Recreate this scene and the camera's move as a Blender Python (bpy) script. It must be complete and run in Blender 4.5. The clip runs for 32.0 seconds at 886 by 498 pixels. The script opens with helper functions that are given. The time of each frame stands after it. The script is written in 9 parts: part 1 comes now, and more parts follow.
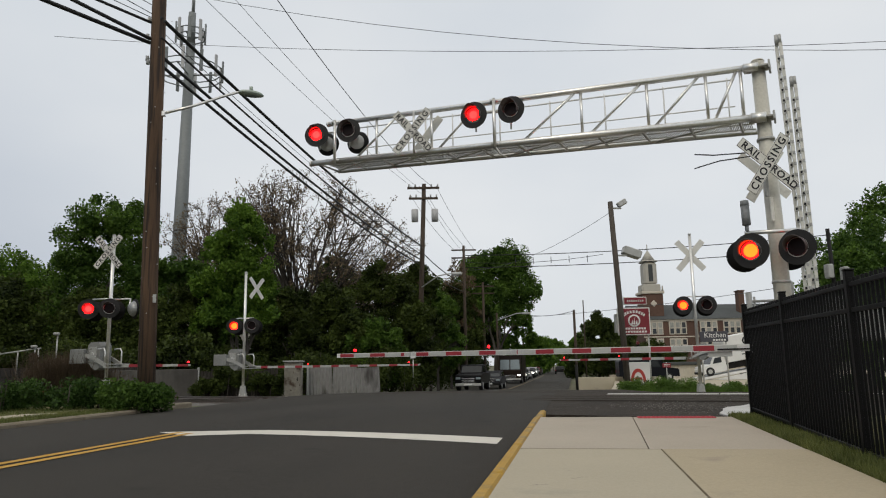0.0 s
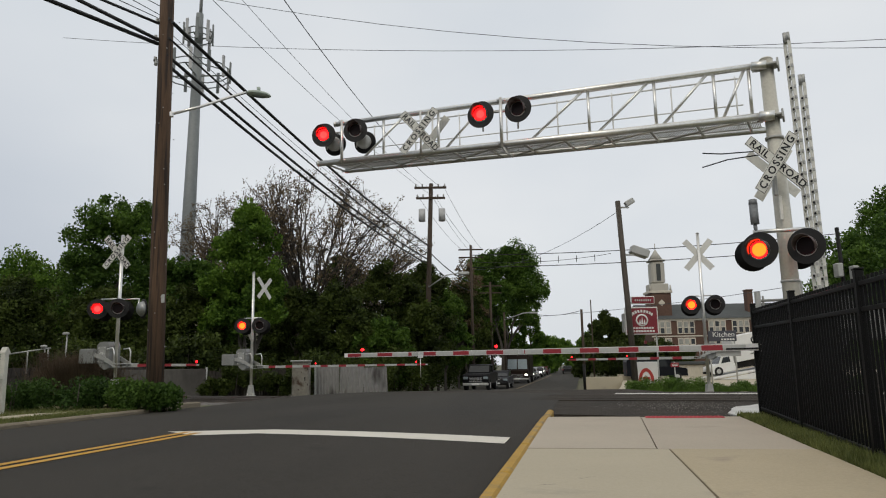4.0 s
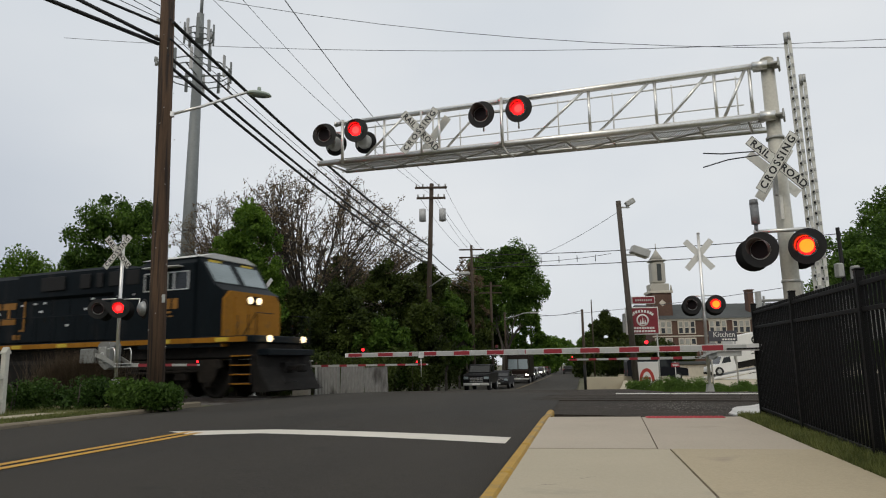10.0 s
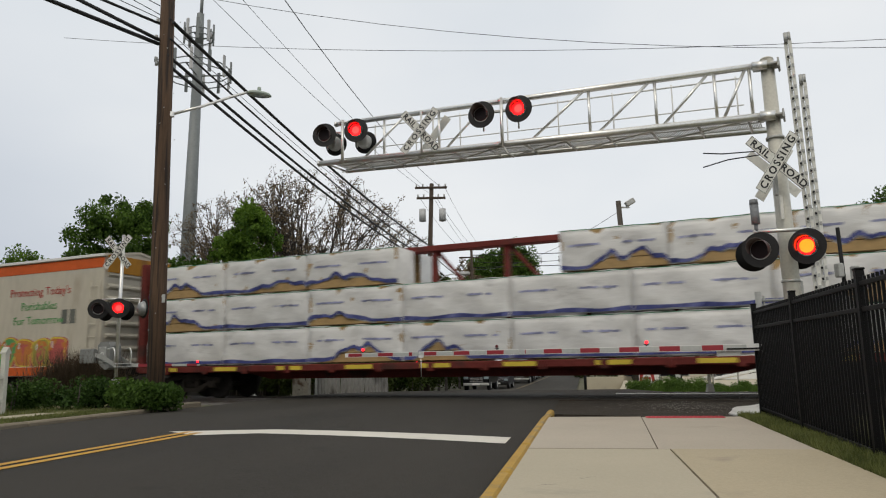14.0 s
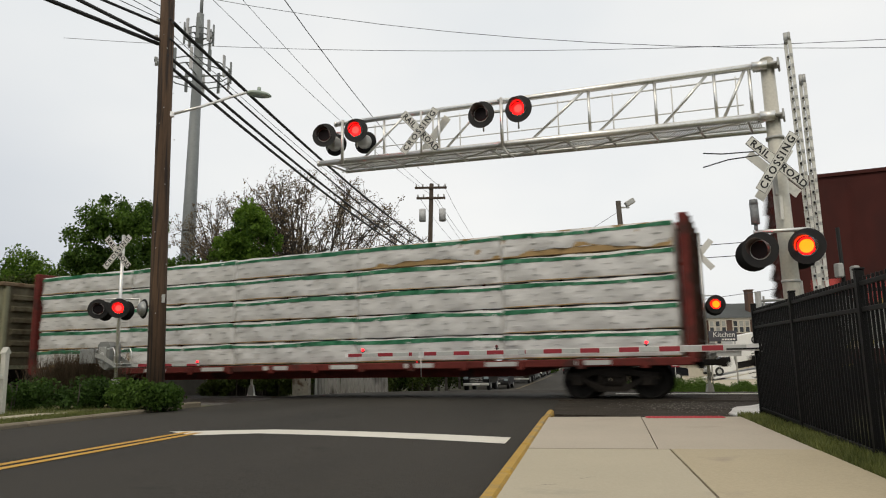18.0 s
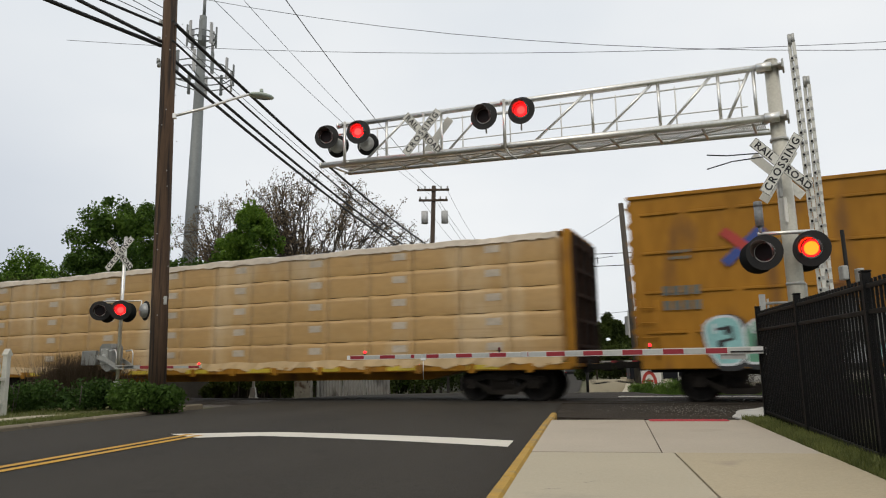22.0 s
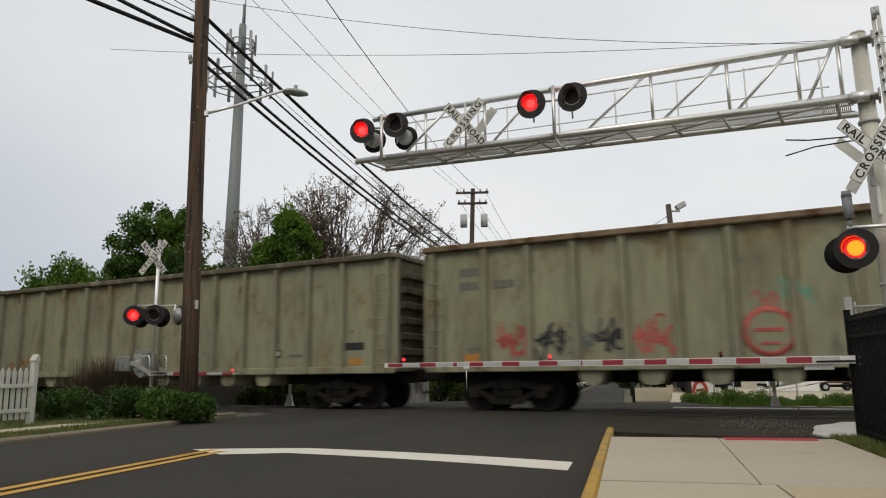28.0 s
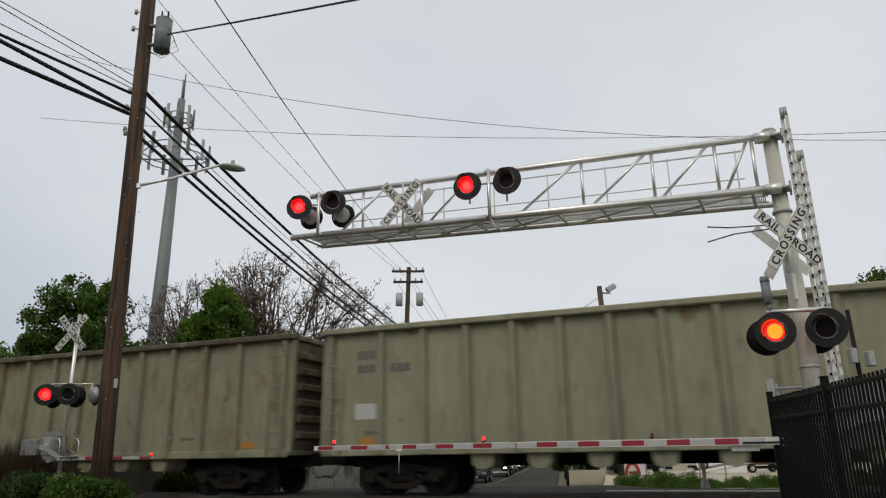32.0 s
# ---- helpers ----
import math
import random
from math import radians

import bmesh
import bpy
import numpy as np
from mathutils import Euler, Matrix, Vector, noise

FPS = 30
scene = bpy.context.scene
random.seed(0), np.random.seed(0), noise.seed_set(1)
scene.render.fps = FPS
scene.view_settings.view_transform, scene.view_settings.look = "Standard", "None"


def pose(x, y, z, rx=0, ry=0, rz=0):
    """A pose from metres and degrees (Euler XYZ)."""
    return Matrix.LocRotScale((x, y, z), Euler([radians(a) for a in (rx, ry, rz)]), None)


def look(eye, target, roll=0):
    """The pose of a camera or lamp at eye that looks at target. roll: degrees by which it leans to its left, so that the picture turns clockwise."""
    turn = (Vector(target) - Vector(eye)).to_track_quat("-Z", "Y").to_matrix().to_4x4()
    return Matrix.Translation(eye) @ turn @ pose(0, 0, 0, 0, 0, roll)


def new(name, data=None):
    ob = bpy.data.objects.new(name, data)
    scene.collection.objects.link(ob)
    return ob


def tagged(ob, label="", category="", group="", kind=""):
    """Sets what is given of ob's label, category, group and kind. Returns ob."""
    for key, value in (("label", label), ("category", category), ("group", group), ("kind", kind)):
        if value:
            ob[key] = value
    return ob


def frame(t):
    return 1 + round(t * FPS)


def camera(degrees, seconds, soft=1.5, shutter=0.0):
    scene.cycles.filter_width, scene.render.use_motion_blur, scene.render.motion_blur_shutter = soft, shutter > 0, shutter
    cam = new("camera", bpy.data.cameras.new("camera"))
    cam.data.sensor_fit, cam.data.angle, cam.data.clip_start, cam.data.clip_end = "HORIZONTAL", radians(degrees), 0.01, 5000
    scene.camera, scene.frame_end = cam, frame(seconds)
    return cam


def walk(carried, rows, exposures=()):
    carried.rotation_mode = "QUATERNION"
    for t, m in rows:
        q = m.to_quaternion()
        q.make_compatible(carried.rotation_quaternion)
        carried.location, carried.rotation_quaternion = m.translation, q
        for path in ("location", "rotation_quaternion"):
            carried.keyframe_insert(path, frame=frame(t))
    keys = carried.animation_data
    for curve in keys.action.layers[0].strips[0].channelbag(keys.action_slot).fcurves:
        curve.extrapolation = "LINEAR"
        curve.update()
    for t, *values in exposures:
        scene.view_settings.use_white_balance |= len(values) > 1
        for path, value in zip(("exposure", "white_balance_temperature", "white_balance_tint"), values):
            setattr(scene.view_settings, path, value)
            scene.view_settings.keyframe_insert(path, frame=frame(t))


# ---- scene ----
cam = camera(64.4, 32.0, soft=1.1, shutter=0.28)

# seconds, x, y, z, yaw, pitch, roll
PATH = (
    (0.0, 0, 0, .93, -.63, 9.43, 1.0), (2.5, 0, 0, .93, -.62, 9.43, 1.0), (3.0, 0, 0, .93, 0, 9.41, 1.0), (3.5, 0, 0, .93, -.04, 9.41, 1.01),
    (5.5, 0, 0, .93, -.02, 9.42, 1.02), (6.0, 0, 0, .93, -.15, 9.44, 1.03), (7.0, 0, 0, .93, -.15, 9.44, 1.02), (7.5, 0, 0, .93, -.04, 9.42, 1.03),
    (8.0, 0, 0, .93, -.03, 9.41, 1.02), (9.0, 0, 0, .93, .01, 9.41, 1.0), (14.0, 0, 0, .93, .01, 9.41, 1.0), (19.0, 0, 0, .93, 0, 9.42, 1.0),
    (19.5, 0, 0, .93, -.09, 9.48, 1.03), (20.0, 0, 0, .93, -.47, 9.48, 1.06), (20.5, 0, 0, .93, -.33, 9.5, 1.04), (21.0, 0, 0, .93, -.46, 9.55, 1.03),
    (21.5, 0, 0, .93, -.45, 9.56, .97), (21.8, 0, 0, .93, .05, 9.57, .92), (22.1, -.02, .15, .937, .24, 9.68, .88), (22.35, -.123, 1.03, .984, .62, 10.32, .74),
    (22.5, -.123, 1.03, .984, .66, 10.32, .73), (23.0, -.123, 1.03, .984, .4, 10.25, .81), (23.5, -.123, 1.03, .984, .64, 10.1, .82),
    (24.0, -.123, 1.03, .984, .36, 10.17, .83), (24.5, -.123, 1.03, .984, .36, 10.16, .8), (26.5, -.123, 1.03, .984, .42, 10.15, .78),
    (27.0, -.123, 1.03, .984, .11, 10.26, .83), (27.5, -.123, 1.03, .984, 1.7, 10.05, .73), (28.0, -.123, 1.03, .984, 3.23, 10.13, .61),
    (28.5, -.123, 1.03, .984, 3.74, 10.22, .77), (29.0, -.123, 1.03, .984, 3.25, 10.23, .95), (29.5, -.123, 1.03, .984, 1.73, 10.22, 1.11),
    (30.0, -.123, 1.03, .984, .39, 10.27, 1.14), (30.5, -.123, 1.03, .984, -1.41, 10.4, 1.15), (31.0, -.123, 1.03, .984, -2.49, 10.6, 1.06),
    (31.5, -.123, 1.03, .984, -2.55, 13.65, 1.0), (32.0, -.123, 1.03, .984, -2.08, 16.46, .87),
)
walk(cam, [(t, pose(x, y, z, 90 + p, r, w)) for t, x, y, z, w, p, r in PATH], exposures=((0, 0, 6500, 10), (10.2, 0, 6500, 10), (11, 0.14, 6524, 10), (11.2, 0.166, 6530, 10), (12, 0.27, 6539, 10), (13.5, 0.27, 6555, 10), (14, 0.12, 6560, 10), (16.5, 0.06, 6550, 10), (17.2, 0.06, 6560, 10), (17.8, 0.24, 6820, 10), (18.3, 0.22, 6820, 10), (19, 0.1, 6600, 10), (21, 0.08, 6600, 10), (21.7, 0.2, 6600, 10), (22.1, 0.2, 6600, 10), (22.2, 0.155, 6600, 10), (22.5, 0.02, 6595, 10), (24.5, 0.02, 6560, 10), (26.8, 0.1, 6680, 10), (30, 0.1, 6650, 10), (31, 0.1, 6560, 10), (32, -0.07, 6480, 10)))

# ---- light: an overcast afternoon ----
SUN_UP, SUN_TURN = 48.0, 200.0
world = bpy.data.worlds.new("overcast_sky")
scene.world = world
world.use_nodes = True
wn, wl = world.node_tree.nodes, world.node_tree.links
wn.clear()
w_out = wn.new("ShaderNodeOutputWorld")
w_bg = wn.new("ShaderNodeBackground")
w_sky = wn.new("ShaderNodeTexSky")
w_sky.sky_type, w_sky.sun_disc = "NISHITA", False
w_sky.sun_elevation, w_sky.sun_rotation = radians(SUN_UP), radians(SUN_TURN)
w_sky.air_density, w_sky.dust_density = 1.0, 4.0
w_dim = wn.new("ShaderNodeMix")
w_dim.data_type, w_dim.blend_type = "RGBA", "MULTIPLY"
w_dim.inputs["Factor"].default_value = 1.0
w_dim.inputs["B"].default_value = (.12, .12, .12, 1)
w_tc = wn.new("ShaderNodeTexCoord")
w_map = wn.new("ShaderNodeMapping")
w_map.inputs["Scale"].default_value = (1.2, 1.2, 2.6)
w_noise = wn.new("ShaderNodeTexNoise")
w_noise.inputs["Scale"].default_value, w_noise.inputs["Detail"].default_value = 1.3, 4.0
w_ramp = wn.new("ShaderNodeValToRGB")
w_ramp.color_ramp.elements[0].position, w_ramp.color_ramp.elements[0].color = .3, (.64, .69, .742, 1)
w_ramp.color_ramp.elements[1].position, w_ramp.color_ramp.elements[1].color = .72, (.79, .812, .828, 1)
w_mix = wn.new("ShaderNodeMix")
w_mix.data_type = "RGBA"
w_mix.inputs["Factor"].default_value = .93
wl.new(w_tc.outputs["Generated"], w_map.inputs["Vector"])
wl.new(w_map.outputs["Vector"], w_noise.inputs["Vector"])
wl.new(w_noise.outputs["Fac"], w_ramp.inputs["Fac"])
wl.new(w_sky.outputs["Color"], w_dim.inputs["A"])
wl.new(w_dim.outputs["Result"], w_mix.inputs["A"])
wl.new(w_ramp.outputs["Color"], w_mix.inputs["B"])
# the cloud is a little darker low in the west
w_xyz = wn.new("ShaderNodeSeparateXYZ")
w_low = wn.new("ShaderNodeMath")
w_low.operation = "ADD"
w_dark = wn.new("ShaderNodeMapRange")
w_dark.interpolation_type = "SMOOTHSTEP"
w_dark.inputs["From Min"].default_value, w_dark.inputs["From Max"].default_value = -.5, -.02
w_tone = wn.new("ShaderNodeMix")
w_tone.data_type = "RGBA"
w_tone.inputs["A"].default_value, w_tone.inputs["B"].default_value = (.70, .73, .79, 1), (1, 1, 1, 1)
w_mul = wn.new("ShaderNodeMix")
w_mul.data_type, w_mul.blend_type = "RGBA", "MULTIPLY"
w_mul.inputs["Factor"].default_value = 1.0
wl.new(w_tc.outputs["Generated"], w_xyz.inputs["Vector"])
wl.new(w_xyz.outputs["X"], w_low.inputs[0])
wl.new(w_xyz.outputs["Z"], w_low.inputs[1])
wl.new(w_low.outputs[0], w_dark.inputs["Value"])
wl.new(w_dark.outputs["Result"], w_tone.inputs["Factor"])
wl.new(w_mix.outputs["Result"], w_mul.inputs["A"])
wl.new(w_tone.outputs["Result"], w_mul.inputs["B"])
# and thins to a warmer white overhead
w_high = wn.new("ShaderNodeMapRange")
w_high.interpolation_type = "SMOOTHSTEP"
w_high.inputs["From Min"].default_value, w_high.inputs["From Max"].default_value = .45, 1.0
w_warm = wn.new("ShaderNodeMix")
w_warm.data_type = "RGBA"
w_warm.inputs["A"].default_value, w_warm.inputs["B"].default_value = (1, 1, 1, 1), (1.06, 1.0, .9, 1)
w_top = wn.new("ShaderNodeMix")
w_top.data_type, w_top.blend_type = "RGBA", "MULTIPLY"
w_top.inputs["Factor"].default_value = 1.0
wl.new(w_xyz.outputs["Z"], w_high.inputs["Value"])
wl.new(w_high.outputs["Result"], w_warm.inputs["Factor"])
wl.new(w_mul.outputs["Result"], w_top.inputs["A"])
wl.new(w_warm.outputs["Result"], w_top.inputs["B"])
wl.new(w_top.outputs["Result"], w_bg.inputs["Color"])
w_bg.inputs["Strength"].default_value = 1.0
wl.new(w_bg.outputs["Background"], w_out.inputs["Surface"])
sun_data = bpy.data.lights.new("sun", "SUN")
sun_data.energy, sun_data.angle, sun_data.color = .72, radians(25), (1.0, .92, .77)
sun = new("sun", sun_data)
sun.matrix_world = look((0, 0, 40), (40 * math.sin(radians(20)), 40 * math.cos(radians(20)), 0))


# ---- materials ----
def mat(name, col, rough=.7, metal=0.0, vary=.25, scale=1.2, fine=25.0, bump=.15, spots=None, spot_at=.62, stretch=(1, 1, 1), each=0.0, glow=0.0, spec=.5, soft_spot=.12, also=()):
    """A surface: base colour, broad and fine variation, fine relief; spots: a second colour that shows in patches."""
    m = bpy.data.materials.new(name)
    m.use_nodes = True
    n, k = m.node_tree.nodes, m.node_tree.links
    b = n["Principled BSDF"]
    b.inputs["Roughness"].default_value, b.inputs["Metallic"].default_value = rough, metal
    b.inputs["Specular IOR Level"].default_value = spec
    tc = n.new("ShaderNodeTexCoord")
    mp = n.new("ShaderNodeMapping")
    mp.inputs["Scale"].default_value = stretch
    k.new(tc.outputs["Object"], mp.inputs["Vector"])
    big, small = n.new("ShaderNodeTexNoise"), n.new("ShaderNodeTexNoise")
    big.inputs["Scale"].default_value, big.inputs["Detail"].default_value = scale, 5.0
    small.inputs["Scale"].default_value, small.inputs["Detail"].default_value = fine, 4.0
    for tex in (big, small):
        k.new(mp.outputs["Vector"], tex.inputs["Vector"])
    add = n.new("ShaderNodeMath")
    add.operation = "ADD"
    k.new(big.outputs["Fac"], add.inputs[0])
    k.new(small.outputs["Fac"], add.inputs[1])
    last = add
    if each:
        oi = n.new("ShaderNodeObjectInfo")
        ma = n.new("ShaderNodeMath")
        ma.operation, ma.inputs[1].default_value = "MULTIPLY_ADD", each
        k.new(oi.outputs["Random"], ma.inputs[0])
        k.new(add.outputs[0], ma.inputs[2])
        last = ma
    rg = n.new("ShaderNodeMapRange")
    rg.inputs["From Min"].default_value, rg.inputs["From Max"].default_value = .6, 1.4 + each
    rg.inputs["To Min"].default_value, rg.inputs["To Max"].default_value = 1 - vary, 1 + vary
    k.new(last.outputs[0], rg.inputs["Value"])
    hs = n.new("ShaderNodeHueSaturation")
    hs.inputs["Color"].default_value = (*col, 1)
    k.new(rg.outputs["Result"], hs.inputs["Value"])
    out = hs.outputs["Color"]
    if spots:
        sp = n.new("ShaderNodeTexNoise")
        sp.inputs["Scale"].default_value, sp.inputs["Detail"].default_value = scale * 1.7, 6.0
        k.new(mp.outputs["Vector"], sp.inputs["Vector"])
        sr = n.new("ShaderNodeMapRange")
        sr.inputs["From Min"].default_value, sr.inputs["From Max"].default_value = spot_at, spot_at + soft_spot
        k.new(sp.outputs["Fac"], sr.inputs["Value"])
        mx = n.new("ShaderNodeMix")
        mx.data_type = "RGBA"
        mx.inputs["B"].default_value = (*spots, 1)
        k.new(sr.outputs["Result"], mx.inputs["Factor"])
        k.new(out, mx.inputs["A"])
        out = mx.outputs["Result"]
    for c2, at2, scale2, stretch2, soft2 in also:
        mp2 = n.new("ShaderNodeMapping")
        mp2.inputs["Scale"].default_value = stretch2
        mp2.inputs["Location"].default_value = (scale2 * 3.1, 1.7, at2 * 9)
        k.new(tc.outputs["Object"], mp2.inputs["Vector"])
        s2 = n.new("ShaderNodeTexNoise")
        s2.inputs["Scale"].default_value, s2.inputs["Detail"].default_value, s2.inputs["Roughness"].default_value = scale2, 8.0, .62
        k.new(mp2.outputs["Vector"], s2.inputs["Vector"])
        r2 = n.new("ShaderNodeMapRange")
        r2.inputs["From Min"].default_value, r2.inputs["From Max"].default_value = at2, at2 + soft2
        k.new(s2.outputs["Fac"], r2.inputs["Value"])
        x2 = n.new("ShaderNodeMix")
        x2.data_type = "RGBA"
        x2.inputs["B"].default_value = (*c2, 1)
        k.new(r2.outputs["Result"], x2.inputs["Factor"])
        k.new(out, x2.inputs["A"])
        out = x2.outputs["Result"]
    k.new(out, b.inputs["Base Color"])
    if glow:
        k.new(out, b.inputs["Emission Color"])
        b.inputs["Emission Strength"].default_value = glow
    if bump:
        bp = n.new("ShaderNodeBump")
        bp.inputs["Strength"].default_value, bp.inputs["Distance"].default_value = bump, .02
        k.new(small.outputs["Fac"], bp.inputs["Height"])
        k.new(bp.outputs["Normal"], b.inputs["Normal"])
    return m


def leaf_mat(name, col, dark, thru=.35, patch=.55):
    """Foliage: leaves differ a little one by one, whole sprays differ more, and light passes through."""
    m = bpy.data.materials.new(name)
    m.use_nodes = True
    n, k = m.node_tree.nodes, m.node_tree.links
    b = n["Principled BSDF"]
    out = n["Material Output"]
    geo = n.new("ShaderNodeNewGeometry")
    tc = n.new("ShaderNodeTexCoord")
    spray = n.new("ShaderNodeTexNoise")
    spray.inputs["Scale"].default_value, spray.inputs["Detail"].default_value = patch, 3.0
    k.new(tc.outputs["Object"], spray.inputs["Vector"])
    wide = n.new("ShaderNodeMapRange")
    wide.inputs["From Min"].default_value, wide.inputs["From Max"].default_value = .32, .68
    wide.inputs["To Min"].default_value, wide.inputs["To Max"].default_value = -.25, .45
    k.new(spray.outputs["Fac"], wide.inputs["Value"])
    mix = n.new("ShaderNodeMath")
    mix.operation, mix.inputs[1].default_value = "MULTIPLY_ADD", .62
    k.new(geo.outputs["Random Per Island"], mix.inputs[0])
    k.new(wide.outputs["Result"], mix.inputs[2])
    rp = n.new("ShaderNodeValToRGB")
    rp.color_ramp.elements[0].color, rp.color_ramp.elements[1].color = (*dark, 1), (*col, 1)
    k.new(mix.outputs[0], rp.inputs["Fac"])
    k.new(rp.outputs["Color"], b.inputs["Base Color"])
    b.inputs["Roughness"].default_value, b.inputs["Specular IOR Level"].default_value = .6, .16
    tr = n.new("ShaderNodeBsdfTranslucent")
    k.new(rp.outputs["Color"], tr.inputs["Color"])
    mx = n.new("ShaderNodeMixShader")
    mx.inputs["Fac"].default_value = thru
    k.new(b.outputs["BSDF"], mx.inputs[1])
    k.new(tr.outputs["BSDF"], mx.inputs[2])
    k.new(mx.outputs["Shader"], out.inputs["Surface"])
    return m


M = {}
M["asphalt"] = mat("asphalt", (.0325, .0285, .0224), .88, vary=.55, scale=.3, fine=70, bump=.8, spots=(.0372, .0325, .0256), spot_at=.55, spec=.36, soft_spot=.2,
                   also=(((.041, .036, .0285), .5, 7.0, (1, 1, 1), .22), ((.013, .0115, .0092), .6, 1.1, (1, 1, 1), .16), ((.066, .057, .043), .64, 42.0, (1, 1, 1), .06), ((.012, .0105, .0085), .6, 24.0, (1, 1, 1), .06)))
# wear runs along the street
wear = M["asphalt"].node_tree.nodes["Mapping"]
wear.vector_type = "TEXTURE"
wear.inputs["Rotation"].default_value = (0, 0, radians(-11.2))
wear.inputs["Scale"].default_value = (.55, 3.2, 1)
M["tar"] = mat("tar", (.009, .0085, .008), .8, vary=.3, scale=2, fine=20, bump=.2)
M["asphalt_old"] = mat("asphalt_old", (.036, .029, .022), .85, spec=.2, vary=.5, scale=.8, fine=40, bump=.8, spots=(.06, .052, .042), spot_at=.56, soft_spot=.2,
                       also=(((.014, .012, .01), .55, 1.3, (.4, 2.2, 1), .2), ((.15, .135, .115), .64, 26.0, (1, 1, 1), .06), ((.09, .08, .066), .58, 2.2, (.25, 2.6, 1), .12)))
M["concrete"] = mat("concrete", (.435, .385, .288), .85, vary=.12, scale=.7, fine=45, bump=.2, spots=(.33, .295, .235), spot_at=.6, each=.45,
                    also=(((.3, .26, .2), .62, .8, (1, 1, 1), .14), ((.24, .22, .185), .66, 5.0, (1, 1, 1), .08)))
M["concrete_rose"] = mat("concrete_rose", (.425, .372, .3), .85, vary=.12, scale=.7, fine=45, bump=.2, spots=(.36, .31, .25), spot_at=.6, each=.2)
M["concrete_pink"] = mat("concrete_pink", (.415, .35, .24), .85, vary=.12, scale=.7, fine=45, bump=.2, spots=(.3, .25, .19), spot_at=.62)
M["joint"] = mat("joint", (.12, .10, .085), .95, vary=.3, fine=30)
M["kerb_yellow"] = mat("kerb_yellow", (.43, .26, .04), .75, vary=.25, scale=2, fine=40, bump=.4, spots=(.27, .2, .09), spot_at=.52, also=(((.2, .17, .12), .6, 9.0, (1, 1, 1), .08),))
M["kerb"] = mat("kerb", (.2, .168, .12), .9, vary=.2, scale=2, fine=30, bump=.4)
M["paint_white"] = mat("paint_white", (.66, .63, .56), .7, vary=.1, scale=1.5, fine=40, spots=(.4, .39, .37), spot_at=.66)
M["paint_faded"] = mat("paint_faded", (.17, .125, .06), .8, vary=.3, scale=1, fine=10, spots=(.05, .045, .035), spot_at=.55)
M["paint_yellow"] = mat("paint_yellow", (.5, .27, .02), .7, vary=.18, scale=2, fine=40, spots=(.25, .15, .03), spot_at=.66)
M["tactile_red"] = mat("tactile_red", (.42, .05, .06), .8, vary=.2, fine=30, bump=.3)
M["grass"] = mat("grass", (.1, .1, .03), .95, vary=.45, scale=1.5, fine=30, bump=.8, spots=(.15, .12, .05), spot_at=.55)
M["ground"] = mat("ground", (.11, .1, .06), .95, vary=.35, scale=.3, fine=8, bump=.5, spots=(.07, .09, .03), spot_at=.5)
M["ballast"] = mat("ballast", (.15, .14, .13), .95, vary=.5, scale=2, fine=20, bump=1.0, spots=(.07, .06, .055), spot_at=.5)
M["pad_pale"] = mat("pad_pale", (.56, .55, .52), .6, vary=.15, scale=2, fine=30, bump=.3, spots=(.4, .38, .35), spot_at=.58)
M["gravel_white"] = mat("gravel_white", (.2, .185, .165), .9, vary=.4, scale=3, fine=25, bump=.8)
M["puddle"] = mat("puddle", (.03, .03, .03), .06, vary=.1, bump=.0)
M["rail_steel"] = mat("rail_steel", (.3, .27, .25), .35, .9, vary=.2, fine=20, spots=(.12, .07, .04), spot_at=.6)
M["tie"] = mat("tie", (.075, .06, .05), .95, vary=.4, fine=20, bump=.6)
M["galv"] = mat("galvanized", (.76, .75, .72), .34, .8, vary=.14, scale=3, fine=30, bump=.06)
M["galv_dull"] = mat("galvanized_dull", (.42, .42, .4), .5, .3, vary=.2, scale=2, fine=20, bump=.1)
M["side_metal"] = mat("side_metal", (.3, .31, .31), .4, .5, vary=.3, scale=5, fine=20, bump=.05)
M["bell_grey"] = mat("bell_grey", (.19, .2, .21), .5, vary=.3, scale=8, fine=30, bump=.05)
M["post_paint"] = mat("post_paint", (.56, .54, .47), .45, .1, vary=.14, scale=1.6, fine=25, bump=.06, spots=(.33, .31, .26), spot_at=.64)
M["white_sign"] = mat("white_sign", (.68, .67, .62), .6, vary=.1, scale=3, fine=30, bump=.03, spots=(.5, .49, .45), spot_at=.62)
M["black_paint"] = mat("black_paint", (.011, .011, .011), .6, spec=.2, vary=.3, fine=20, bump=.05)
M["letter_black"] = mat("letter_black", (.012, .012, .014), .6, vary=.1, bump=0)
M["fence_black"] = mat("fence_black", (.004, .004, .004), .55, spec=.18, vary=.3, fine=30, bump=.05)
M["stripe_red"] = mat("stripe_red", (.28, .02, .03), .5, vary=.15, fine=20, bump=.02)
M["stripe_white"] = mat("stripe_white", (.43, .44, .42), .5, vary=.15, fine=20, bump=.02)
M["disc_black"] = mat("disc_black", (.02, .019, .019), .6, spec=.3, vary=.25, scale=4, fine=30, bump=.05)
M["lens_dark"] = mat("lens_dark", (.012, .003, .003), .4, spec=.2, vary=.2, fine=60, bump=.2)
M["lens_lit"] = mat("lens_lit", (.9, .0016, .002), .4, vary=.06, fine=40, bump=0, glow=12)
M["hood_black"] = mat("hood_black", (.11, .08, .08), .24, spec=.8, vary=.25, scale=6, fine=30, bump=.03)
M["lens_core"] = mat("lens_core", (1.0, .0085, .0075), .4, vary=.05, fine=40, bump=0, glow=12)
